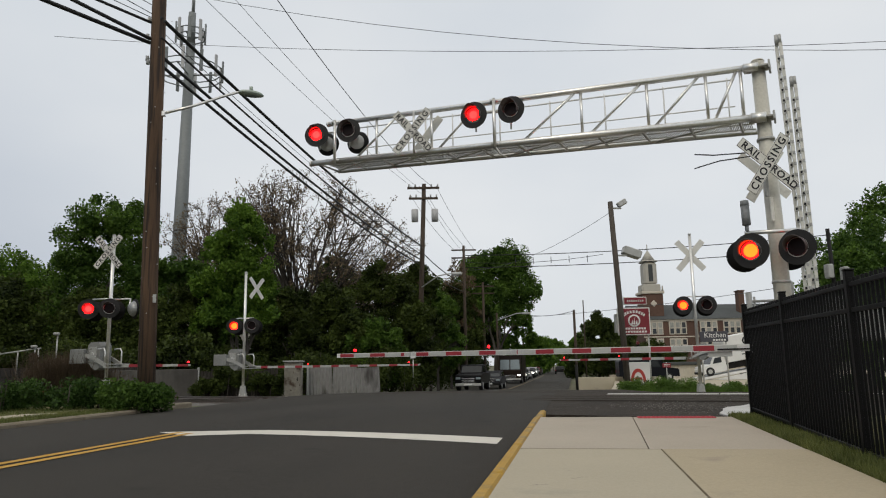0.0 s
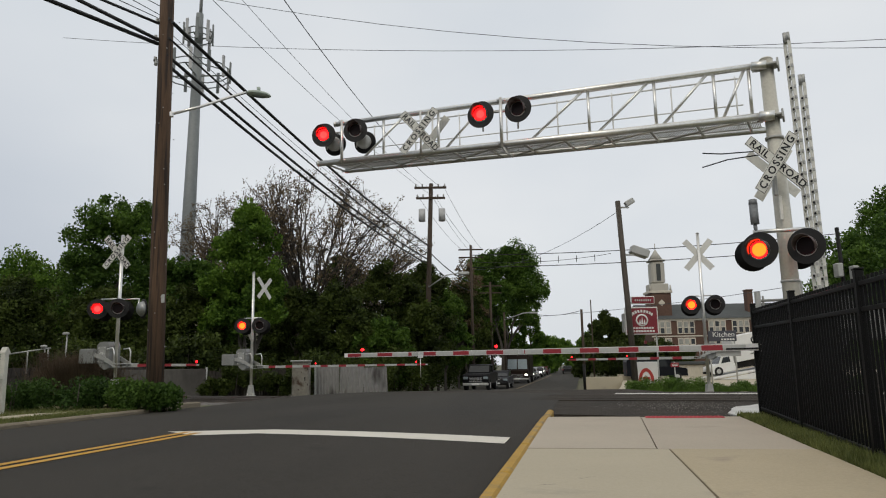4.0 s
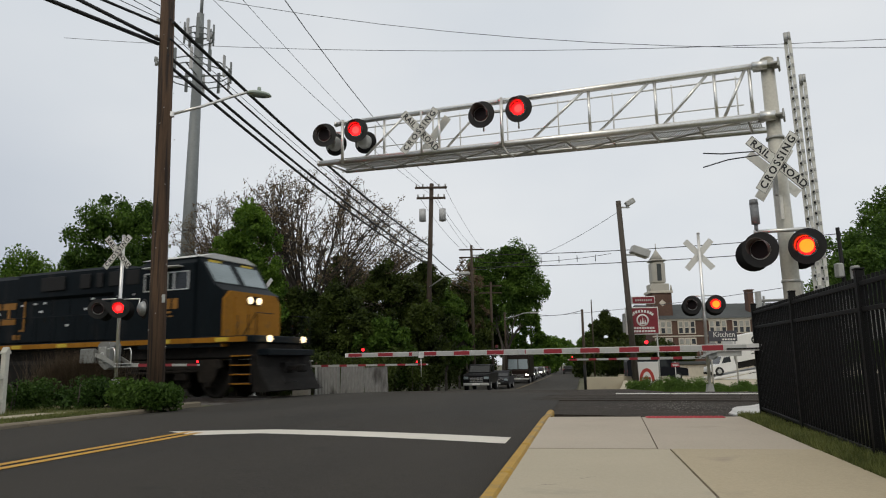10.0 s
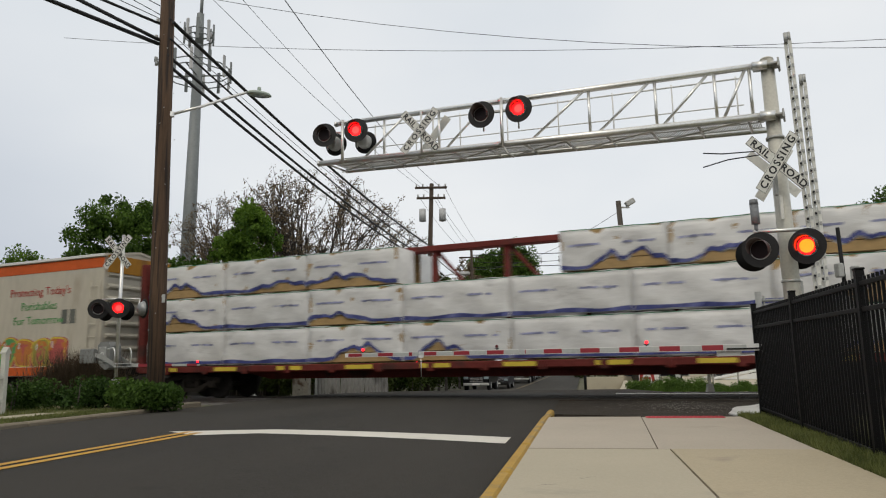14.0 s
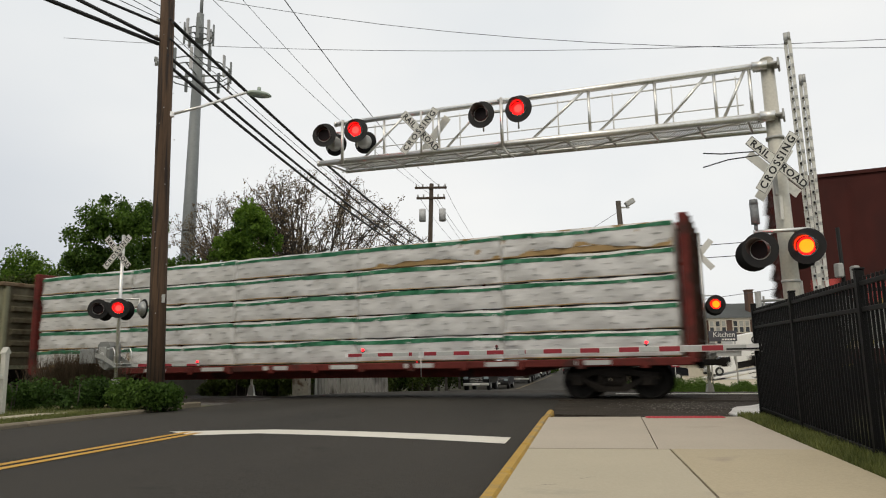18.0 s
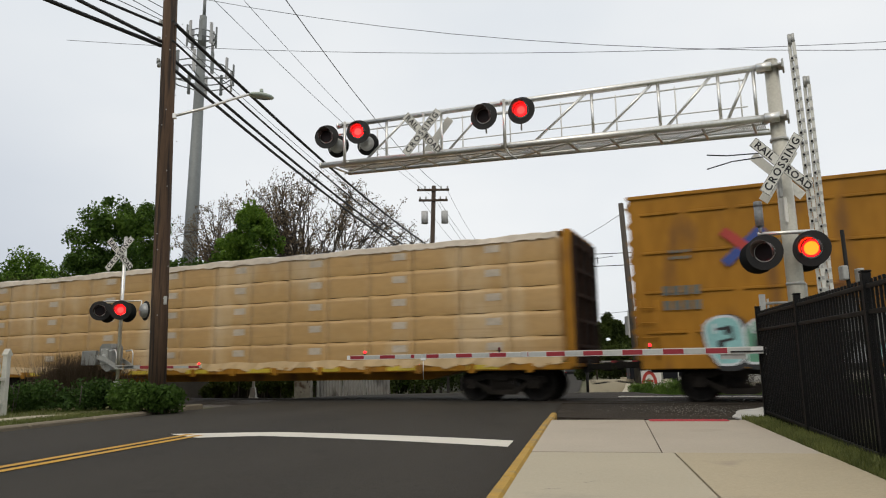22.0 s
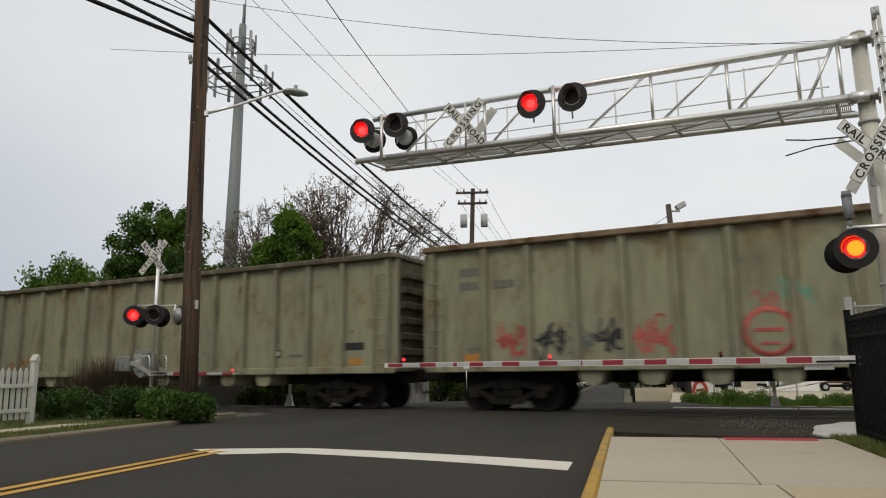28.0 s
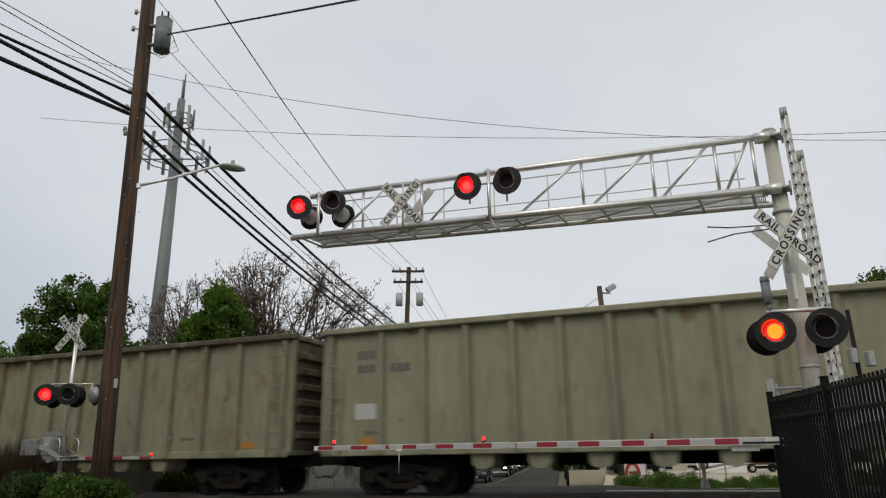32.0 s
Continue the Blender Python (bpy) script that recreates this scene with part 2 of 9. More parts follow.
M["lens_hot"] = mat("lens_hot", (1.0, .037, .0022), .4, vary=.05, fine=40, bump=0, glow=12)
M["small_red"] = mat("small_red", (.9, .008, .014), .4, vary=.05, bump=0, glow=5.0)
M["small_off"] = mat("small_off", (.12, .01, .012), .3, vary=.1, bump=0)
M["pole_wood"] = mat("pole_wood", (.092, .054, .031), .9, vary=.5, scale=1.5, fine=14, bump=.9, stretch=(5, 5, .18), spots=(.03, .02, .015), spot_at=.5)
M["pole_grey"] = mat("pole_grey", (.08, .067, .055), .9, vary=.35, scale=1.5, fine=14, bump=.6, stretch=(4, 4, .3), spots=(.05, .04, .032), spot_at=.55)
M["pole_dark"] = mat("pole_dark", (.058, .041, .029), .9, vary=.3, scale=1.5, fine=14, bump=.5, stretch=(4, 4, .35))
M["wire"] = mat("wire", (.012, .012, .013), .6, vary=.1, bump=0)
M["wire_thin"] = mat("wire_thin", (.07, .075, .085), .6, vary=.1, bump=0)
M["tower_grey"] = mat("tower_grey", (.2, .215, .215), .6, .2, vary=.12, scale=1, fine=4, bump=.05)
M["antenna"] = mat("antenna", (.45, .45, .45), .6, vary=.1, bump=0)
M["lamp_green"] = mat("lamp_green", (.38, .44, .38), .5, vary=.1, bump=0)
M["bark"] = mat("bark", (.085, .074, .063), .95, vary=.4, scale=2, fine=15, bump=.6, stretch=(2, 2, .6))
M["bark_pale"] = mat("bark_pale", (.055, .046, .038), .95, vary=.35, scale=2, fine=15, bump=.4)
M["leaf_a"] = leaf_mat("leaf_maple", (.125, .215, .032), (.03, .066, .011), .27)
M["leaf_b"] = leaf_mat("leaf_fresh", (.165, .28, .034), (.035, .08, .011), .3)
# darker copy of the leaf greens, with shade among the trees put into it
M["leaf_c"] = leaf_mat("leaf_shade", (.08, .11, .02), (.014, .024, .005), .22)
M["leaf_bud"] = leaf_mat("leaf_bud", (.25, .19, .115), (.1, .073, .046))
M["leaf_hedge"] = leaf_mat("leaf_hedge", (.06, .115, .022), (.025, .054, .011), .22)
M["leaf_bush"] = leaf_mat("leaf_bush", (.095, .17, .028), (.04, .08, .014), .25)
M["leaf_weed"] = leaf_mat("leaf_weed", (.15, .25, .045), (.045, .09, .015), .25, 1.3)
M["blade"] = leaf_mat("grass_blade", (.2, .215, .068), (.08, .1, .03), .3, 1.6)
M["dry"] = leaf_mat("dry_stalk", (.15, .11, .075), (.06, .043, .028), .2)
M["glass_dark"] = mat("glass_dark", (.015, .018, .02), .08, vary=.1, bump=0)
M["glass_pale"] = mat("glass_pale", (.25, .3, .32), .12, vary=.3, scale=.5, bump=0)
M["rubber"] = mat("rubber", (.012, .012, .012), .85, vary=.2, bump=.1)
M["chrome"] = mat("chrome", (.6, .6, .6), .2, .9, vary=.1, bump=0)
M["loco_lamp"] = mat("loco_lamp", (1, .78, .48), .3, vary=0, bump=0, glow=2.2)
M["headlight"] = mat("headlight", (1, .95, .85), .3, vary=0, bump=0, glow=4.0)
M["brick"] = mat("brick", (.105, .058, .041), .9, vary=.25, scale=.3, fine=3, bump=.1)
M["trim_cream"] = mat("trim_cream", (.55, .5, .42), .8, vary=.1, bump=0)
M["roof_grey"] = mat("roof_grey", (.06, .066, .066), .9, vary=.2, scale=.3, fine=2, bump=.1)
M["cupola"] = mat("cupola", (.42, .4, .35), .7, vary=.1, scale=.5, bump=0)
M["sign_red"] = mat("sign_red", (.2, .015, .025), .5, vary=.1, bump=0)
M["blind"] = mat("window_blind", (.3, .3, .27), .5, vary=.35, scale=.6, fine=4, bump=0)
M["banner"] = mat("banner", (.05, .05, .062), .5, vary=.1, bump=0)
M["sign_white"] = mat("sign_white", (.7, .69, .67), .5, vary=.06, bump=0)
M["white_paint"] = mat("white_paint", (.7, .7, .68), .5, vary=.08, scale=1, bump=.02)
M["picket"] = mat("picket", (.55, .54, .48), .8, vary=.2, scale=2, fine=20, bump=.2, each=.2)
M["wall_dark"] = mat("wall_dark", (.033, .029, .026), .9, vary=.3, scale=.8, fine=10, bump=.3, spots=(.03, .027, .024), spot_at=.5, stretch=(1, 1, .4))
M["cabinet_rust"] = mat("cabinet_rust", (.2, .185, .155), .8, vary=.25, scale=1.5, fine=12, bump=.2, spots=(.06, .035, .02), spot_at=.54, also=(((.32, .3, .27), .58, 3.0, (1, 1, 1), .1), ((.05, .03, .018), .62, 7.0, (1, 1, .6), .06)))
M["wall_grey"] = mat("wall_grey", (.235, .23, .22), .85, vary=.25, scale=.8, fine=10, bump=.2, spots=(.07, .065, .06), spot_at=.55, stretch=(1, 1, .4))
M["wall_smooth"] = mat("wall_smooth", (.085, .08, .073), .9, vary=.3, scale=.6, fine=8, bump=.15, spots=(.045, .04, .037), spot_at=.52, stretch=(1, 1, .5), soft_spot=.25)
M["plank_dark"] = mat("plank_dark", (.026, .022, .018), .9, vary=.4, scale=1, fine=12, bump=.3, each=.5, stretch=(2, 2, .3))
M["cab_box"] = mat("cab_box", (.25, .255, .245), .6, .2, vary=.2, scale=2, fine=15)
# railway vehicles
M["loco_blue"] = mat("loco_blue", (.005, .0082, .011), .5, spec=.1, vary=.35, scale=.8, fine=8, bump=.05, spots=(.018, .019, .02), spot_at=.6, stretch=(1, 1, .35))
M["loco_yellow"] = mat("loco_yellow", (.32, .14, .012), .6, spec=.15, vary=.2, scale=1.2, fine=8, bump=.04, spots=(.2, .11, .03), spot_at=.62)
M["loco_emblem"] = mat("loco_emblem", (.29, .13, .014), .6, vary=.3, scale=1.2, fine=8, bump=.04, spots=(.13, .07, .02), spot_at=.56)
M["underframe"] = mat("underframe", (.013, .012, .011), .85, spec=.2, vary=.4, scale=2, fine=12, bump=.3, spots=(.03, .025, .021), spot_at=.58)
M["bogie_dust"] = mat("bogie_dust", (.021, .0175, .0142), .9, spec=.2, vary=.4, scale=2, fine=12, bump=.3, spots=(.015, .013, .012), spot_at=.55)
M["wheel"] = mat("wheel", (.018, .016, .014), .75, 0.0, spec=.2, vary=.4, scale=3, fine=12)
M["grille"] = mat("grille", (.006, .006, .007), .8, vary=.3, bump=.2)
M["roof_white"] = mat("roof_white", (.55, .55, .53), .6, vary=.15, bump=.02)
M["car_brown"] = mat("car_brown", (.058, .0125, .0095), .7, spec=.2, vary=.3, scale=.7, fine=6, bump=.08, spots=(.036, .011, .009), spot_at=.56, stretch=(1, 1, .3), also=(((.085, .028, .02), .64, 1.5, (.6, 1, 1.2), .1),))
M["car_rust"] = mat("car_rust", (.13, .025, .02), .75, spec=.2, vary=.35, scale=.9, fine=8, bump=.1, spots=(.06, .025, .02), spot_at=.55)
M["car_cream"] = mat("car_cream", (.5, .46, .38), .6, spec=.2, vary=.14, scale=.6, fine=6, bump=.04, spots=(.36, .3, .23), spot_at=.62, stretch=(1, 1, .3))
M["car_orange"] = mat("car_orange", (.55, .1, .02), .6, spec=.2, vary=.15, scale=1, fine=6, bump=.03)
M["car_yellow"] = mat("car_yellow", (.34, .155, .016), .6, spec=.2, vary=.25, scale=.8, fine=6, bump=.06, spots=(.2, .095, .025), spot_at=.56, stretch=(1, 1, .3))
# near-black: the shade in the bulkhead's hollows is put into the colour
M["end_recess"] = mat("end_recess", (.012, .008, .006), .9, spec=.15, vary=.4, scale=2, fine=12, bump=.2, spots=(.03, .018, .012), spot_at=.58)
M["end_rib"] = mat("end_rib", (.035, .018, .012), .85, spec=.15, vary=.4, scale=2, fine=12, bump=.2)
M["car_black"] = mat("car_black", (.008, .008, .008), .75, spec=.2, vary=.3, scale=.8, fine=6, bump=.06)
M["gon_grey"] = mat("gondola_grey", (.285, .28, .188), .75, spec=.2, vary=.24, scale=.9, fine=5, bump=.1, spots=(.19, .18, .12), spot_at=.58, stretch=(1.4, 1.4, .3), soft_spot=.22,
                    also=(((.16, .148, .105), .6, 2.2, (1.3, 1, .35), .14), ((.17, .1, .05), .66, 1.6, (1, 1, .6), .08)))
M["gon_old"] = mat("gondola_old", (.27, .262, .175), .8, spec=.2, vary=.28, scale=.9, fine=5, bump=.12, spots=(.17, .15, .095), spot_at=.54, stretch=(1.4, 1.4, .3), soft_spot=.2,
                   also=(((.2, .13, .065), .56, 1.1, (.9, 1, .7), .16), ((.13, .112, .078), .6, 2.4, (1.4, 1, .4), .12), ((.13, .065, .03), .65, 2.0, (1, 1, .5), .06)))
# serves the dirty top rims and the painted shade beside the side posts
M["gon_dirt_shade"] = mat("gondola_dirt_shade", (.12, .1, .07), .85, spec=.2, vary=.45, scale=1.2, fine=8, bump=.1, spots=(.22, .2, .15), spot_at=.52, stretch=(1, 1, .4))
M["gon_bleed"] = mat("gondola_bleed", (.21, .165, .1), .85, spec=.2, vary=.35, scale=2, fine=9, bump=.05, spots=(.16, .1, .055), spot_at=.5, soft_spot=.2)
# end colour: rust, darkened to stand for the next car's shade
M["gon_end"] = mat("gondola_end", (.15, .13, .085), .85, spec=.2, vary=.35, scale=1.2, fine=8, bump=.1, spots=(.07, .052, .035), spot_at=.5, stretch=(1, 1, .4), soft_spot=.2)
M["gon_rust"] = mat("gondola_rust", (.2, .145, .092), .85, spec=.2, vary=.4, scale=1.4, fine=8, bump=.1, spots=(.1, .055, .03), spot_at=.5)
M["hop_grey"] = mat("hopper_grey", (.375, .36, .285), .6, spec=.2, also=(((.29, .265, .19), .58, .9, (.5, 1, 1.2), .2),), vary=.12, scale=.35, fine=6, bump=.03, spots=(.23, .23, .2), spot_at=.56, stretch=(1, 1, .3), soft_spot=.25)
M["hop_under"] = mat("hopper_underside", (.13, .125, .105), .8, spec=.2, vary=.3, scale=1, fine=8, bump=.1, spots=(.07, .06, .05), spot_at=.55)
M["hop_tan"] = mat("hopper_tan", (.27, .245, .17), .6, spec=.2, vary=.12, scale=.35, fine=6, bump=.03, spots=(.2, .175, .115), spot_at=.56, stretch=(1, 1, .3), soft_spot=.25)
M["wrap_white"] = mat("wrap_white", (.62, .61, .59), .45, vary=.12, scale=1.3, fine=5, bump=.6, spots=(.48, .47, .46), spot_at=.6, each=.2, stretch=(.6, 1, 1.6))
M["wrap_blue"] = mat("wrap_blue", (.05, .06, .2), .5, vary=.2, bump=.2)
M["print_grey"] = mat("print_grey", (.47, .46, .45), .6, vary=.3, bump=0)
M["print_blue"] = mat("print_blue", (.25, .26, .4), .6, vary=.3, bump=0)
M["wrap_green"] = mat("wrap_green", (.02, .16, .075), .5, vary=.25, bump=.2)
# the pale upright streaks paint the clear film's sheen into the lumber colour
M["lumber"] = mat("lumber", (.47, .295, .118), .42, vary=.14, scale=.9, fine=6, bump=.25, spots=(.5, .33, .15), spot_at=.5, each=.16, stretch=(.5, 1, 1.2), soft_spot=.3,
                  also=(((.62, .49, .32), .5, .42, (1.0, 1, .3), .22), ((.34, .2, .08), .58, 1.6, (.12, 1, 5.0), .3)))
M["label_sheet"] = mat("label_sheet", (.5, .43, .34), .6, vary=.2, scale=3, fine=12, bump=0)
M["film_clear"] = mat("film_clear", (.6, .52, .42), .35, vary=.2, scale=2, fine=7, bump=.8)
M["lumber_raw"] = mat("lumber_raw", (.36, .235, .1), .8, vary=.25, scale=3, fine=10, bump=.3)
M["film_pale"] = mat("film_pale", (.58, .42, .23), .3, vary=.15, scale=1.0, fine=6, bump=.4)
M["g_blue"] = mat("graffiti_blue", (.06, .28, .5), .6, vary=.2, bump=0)
M["g_sky"] = mat("graffiti_sky", (.17, .42, .6), .6, vary=.3, scale=2, bump=0)
M["g_olive"] = mat("graffiti_olive", (.3, .26, .04), .6, vary=.35, scale=2, bump=0)
M["g_purple"] = mat("graffiti_purple", (.06, .03, .12), .6, vary=.3, bump=0)
M["g_faded_red"] = mat("graffiti_washed_red", (.42, .085, .07), .7, vary=.4, scale=3, bump=0)
M["g_teal"] = mat("graffiti_teal", (.25, .5, .5), .6, vary=.25, bump=0)
M["g_pink"] = mat("graffiti_pink", (.46, .04, .1), .6, vary=.2, bump=0)
M["g_yellow"] = mat("graffiti_yellow", (.6, .45, .04), .6, vary=.2, bump=0)
M["g_green"] = mat("graffiti_green", (.08, .3, .09), .6, vary=.3, bump=0)
M["g_red"] = mat("graffiti_red", (.5, .06, .05), .65, vary=.3, bump=0)
M["g_white"] = mat("graffiti_white", (.6, .62, .64), .6, vary=.2, bump=0)
M["g_black"] = mat("graffiti_black", (.02, .02, .022), .6, vary=.2, bump=0)
M["g_orange"] = mat("graffiti_orange", (.5, .17, .03), .65, vary=.3, bump=0)
M["mark_faded"] = mat("mark_faded", (.19, .12, .11), .7, vary=.4, scale=3, bump=0)
M["g_rust_tag"] = mat("graffiti_brown", (.16, .06, .015), .7, vary=.3, bump=0)
M["g_cream"] = mat("graffiti_cream", (.5, .42, .3), .65, vary=.35, scale=3, bump=0)
M["g_soft_green"] = mat("graffiti_faded_green", (.12, .3, .2), .7, vary=.3, bump=0)
M["g_grey"] = mat("graffiti_grey", (.12, .125, .11), .7, vary=.3, bump=0)
M["g_rust_orange"] = mat("rust_orange", (.3, .15, .055), .8, spec=.2, vary=.4, scale=4, fine=14, bump=.05, spots=(.24, .2, .13), spot_at=.5, soft_spot=.2)
M["mark_orange"] = mat("mark_orange", (.45, .2, .03), .6, vary=.2, bump=0)
M["mark_white"] = mat("mark_white", (.5, .5, .48), .6, vary=.2, bump=0)
M["logo_red"] = mat("logo_red", (.4, .04, .03), .6, vary=.2, bump=0)
M["logo_blue"] = mat("logo_blue", (.03, .06, .25), .6, vary=.2, bump=0)


# ---- building blocks ----
def box(bm, x0, x1, y0, y1, z0, z1, mi=0, m=None):
    v = [Vector((x, y, z)) for x in (x0, x1) for y in (y0, y1) for z in (z0, z1)]
    if m is not None:
        v = [m @ p for p in v]
    v = [bm.verts.new(p) for p in v]
    for f in ((0, 1, 3, 2), (4, 6, 7, 5), (0, 4, 5, 1), (2, 3, 7, 6), (0, 2, 6, 4), (1, 5, 7, 3)):
        bm.faces.new([v[i] for i in f]).material_index = mi
    return bm


def bbox(bm, x0, x1, y0, y1, z0, z1, b=.02, mi=0, m=None):
    """A box with its edges cut at 45 degrees."""
    def ring(z, d):
        pts = ((x0 + d + b, y0 + d), (x1 - d - b, y0 + d), (x1 - d, y0 + d + b), (x1 - d, y1 - d - b), (x1 - d - b, y1 - d), (x0 + d + b, y1 - d), (x0 + d, y1 - d - b), (x0 + d, y0 + d + b))
        out = [Vector((x, y, z)) for x, y in pts]
        return [bm.verts.new(m @ p if m is not None else p) for p in out]
    rings = [ring(z0, b), ring(z0 + b, 0), ring(z1 - b, 0), ring(z1, b)]
    for lo, hi in zip(rings, rings[1:]):
        for i in range(8):
            bm.faces.new((lo[i], lo[(i + 1) % 8], hi[(i + 1) % 8], hi[i])).material_index = mi
    bm.faces.new(rings[0][::-1]).material_index = mi
    bm.faces.new(rings[-1]).material_index = mi
    return bm


def tube(bm, pts, r, n=8, r2=None, mi=0, caps=True):
    """A round bar along a line of points; r2: the radius at its end."""
    pts = [Vector(p) for p in pts]
    r2 = r if r2 is None else r2
    rings = []
    for i, p in enumerate(pts):
        d = (pts[min(i + 1, len(pts) - 1)] - pts[max(i - 1, 0)]).normalized()
        side = d.orthogonal().normalized() if abs(d.z) > .95 else d.cross(Vector((0, 0, 1))).normalized()
        up = side.cross(d)
        q = r + (r2 - r) * i / max(len(pts) - 1, 1)
        rings.append([bm.verts.new(p + side * (q * math.cos(a)) + up * (q * math.sin(a))) for a in (2 * math.pi * j / n for j in range(n))])
    for lo, hi in zip(rings, rings[1:]):
        for j in range(n):
            f = bm.faces.new((lo[j], lo[(j + 1) % n], hi[(j + 1) % n], hi[j]))
            f.material_index, f.smooth = mi, n > 5
    if caps and n > 2:
        bm.faces.new(rings[0][::-1]).material_index = mi
        bm.faces.new(rings[-1]).material_index = mi
    return bm


def prism(bm, profile, x0, x1, axis="x", mi=0, m=None):
    """A closed outline drawn out along an axis. For x the outline is (y, z), for y (x, z), for z (x, y)."""
    def at(p, q):
        v = Vector((q, p[0], p[1]) if axis == "x" else (p[0], q, p[1]) if axis == "y" else (p[0], p[1], q))
        return bm.verts.new(m @ v if m is not None else v)
    a, b = [at(p, x0) for p in profile], [at(p, x1) for p in profile]
    for i in range(len(profile)):
        j = (i + 1) % len(profile)
        bm.faces.new((a[i], a[j], b[j], b[i])).material_index = mi
    bm.faces.new(a[::-1]).material_index = mi
    bm.faces.new(b).material_index = mi
    return bm


def lathe(bm, profile, m, n=20, mi=0):
    """An outline of (radius, height) turned round the y axis of m."""
    rings = []
    for r, h in profile:
        rings.append([bm.verts.new(m @ Vector((r * math.cos(a), h, r * math.sin(a)))) for a in (2 * math.pi * j / n for j in range(n))])
    for lo, hi in zip(rings, rings[1:]):
        for j in range(n):
            f = bm.faces.new((lo[j], lo[(j + 1) % n], hi[(j + 1) % n], hi[j]))
            f.material_index, f.smooth = mi, True
    return bm


def part(name, bm, material, parent=None, label=""):
    """One mesh object, under a thing or a part."""
    me = bpy.data.meshes.new(name)
    bmesh.ops.recalc_face_normals(bm, faces=bm.faces[:])
    bm.to_mesh(me)
    bm.free()
    for one in material if isinstance(material, (list, tuple)) else (material,):
        me.materials.append(one)
    ob = new(name, me)
    if parent is not None:
        ob.parent = parent
    return tagged(ob, label)


def piece(name, me, parent, m):
    """Another object on the mesh me."""
    ob = new(name, me)
    ob.parent, ob.matrix_basis = parent, m
    return ob


def thing(name, label, category, group="", m=None, kind=""):
    ob = new(name)
    ob.empty_display_size = .2
    if m is not None:
        ob.matrix_basis = m
    return tagged(ob, label, category, group, kind)


def B():
    return bmesh.new()


def words(name, text, size, material, parent, m, spread=1.0, deep=.004, bold=0.0):
    """Raised lettering in the built-in font, centred on m, in m's xz plane, read from -y."""
    cu = bpy.data.curves.new(name, "FONT")
    cu.body, cu.size, cu.align_x, cu.align_y, cu.extrude, cu.space_character, cu.resolution_u = text, size, "CENTER", "CENTER", deep, spread, 3
    cu.offset = bold
    tmp = new(name, cu)
    me = bpy.data.meshes.new_from_object(tmp)
    bpy.data.objects.remove(tmp)
    me.transform(Matrix.Rotation(radians(90), 4, "X"))
    me.materials.clear()
    me.materials.append(material)
    ob = new(name, me)
    ob.parent, ob.matrix_basis = parent, m
    return ob


MOVES = []          # (object, rows) for motions()

# ---- the plan ----
STREET = 11.2       # degrees by which the street bears right of straight ahead
TRACK_TURN = -23.5  # heading of the train
TRACK_OFF = 19.6   # nearest distance of the track's centre
UX, UY = math.cos(radians(TRACK_TURN)), math.sin(radians(TRACK_TURN))
NX, NY = -UY, UX
SX, SY = math.sin(radians(STREET)), math.cos(radians(STREET))


def st(a, b, z=0.0):
    """A place from a metres right of the street's line and b metres along it."""
    return Vector((a * SY + b * SX, -a * SX + b * SY, z))


def street_pose(a, b, z=0.0, turn=0.0):
    p = st(a, b, z)
    return pose(p.x, p.y, p.z, 0, 0, -STREET + turn)


def fall(b):
    """The street falls away beyond the track."""
    k = min(max((b - 23.0) / 36.0, 0.0), 1.0)
    return -1.05 * (k * k * (3 - 2 * k) * .35 + k * .65)


def bend(b):
    return -.0002 * max(b - 90.0, 0.0) ** 2 if b < 160 else -.98 - .028 * (b - 160)


def tr(s, q, z=0.0):
    """A place from s metres along the track and q metres beyond its centre."""
    return Vector((UX * s + NX * (TRACK_OFF + q), UY * s + NY * (TRACK_OFF + q), z))


# ---- ground, street and track ----
def sheet(name, xs, ys, height, material, label="", category="", kind="structure", frame_of=st):
    """A sheet over a grid in the street's frame."""
    v = [frame_of(a, b, height(a, b)) for b in ys for a in xs]
    n = len(xs)
    f = [(j * n + i, j * n + i + 1, (j + 1) * n + i + 1, (j + 1) * n + i) for j in range(len(ys) - 1) for i in range(n - 1)]
    me = bpy.data.meshes.new(name)
    me.from_pydata(v, [], f)
    me.materials.append(material)
    for p in me.polygons:
        p.use_smooth = True
    return tagged(new(name, me), label, category, "", kind)


FAR = [-2500, -800, -300, -120, -60, -40, -30, -24, -18, -14, -11, -8, -5, -2, 1, 4, 7, 10, 14, 20, 30, 45, 70, 130, 300, 800, 2500]
ALONG = [-2500, -600, -150, -40, -10, 0, 8, 14, 18, 21, 23] + [24 + 2 * i for i in range(20)] + [68, 80, 100, 140, 200, 300, 500, 900, 2500]
sheet("ground", FAR, ALONG, lambda a, b: -.16 + fall(b) - (.12 if abs(a) > 10 and b > 30 else 0), M["ground"], "bare earth and thin grass beside the railway", "ground")


def crown(a, b):
    k = max(0.0, 1 - ((a + 5.1) / 4.45) ** 2)
    near = min(max((17.5 - b) / 5.0, 0.0), 1.0)
    return .10 * k * (.25 + .75 * near) * (1.0 if b < 21 else .6)


ROAD_A = [-9.6 + .4 * i for i in range(23)] + [-.668]
ROAD_B = [-12, -6] + [i * 1.0 for i in range(-4, 26)] + [26 + 3 * i for i in range(20)] + [90, 105, 120, 140, 160, 185, 215, 250]
sheet("road", ROAD_A, ROAD_B, lambda a, b: .004 + crown(a, b) + fall(b), M["asphalt"], "dark asphalt two-lane street crossing the railway", "road",
      frame_of=lambda a, b, z: st(a + bend(b), b, z))

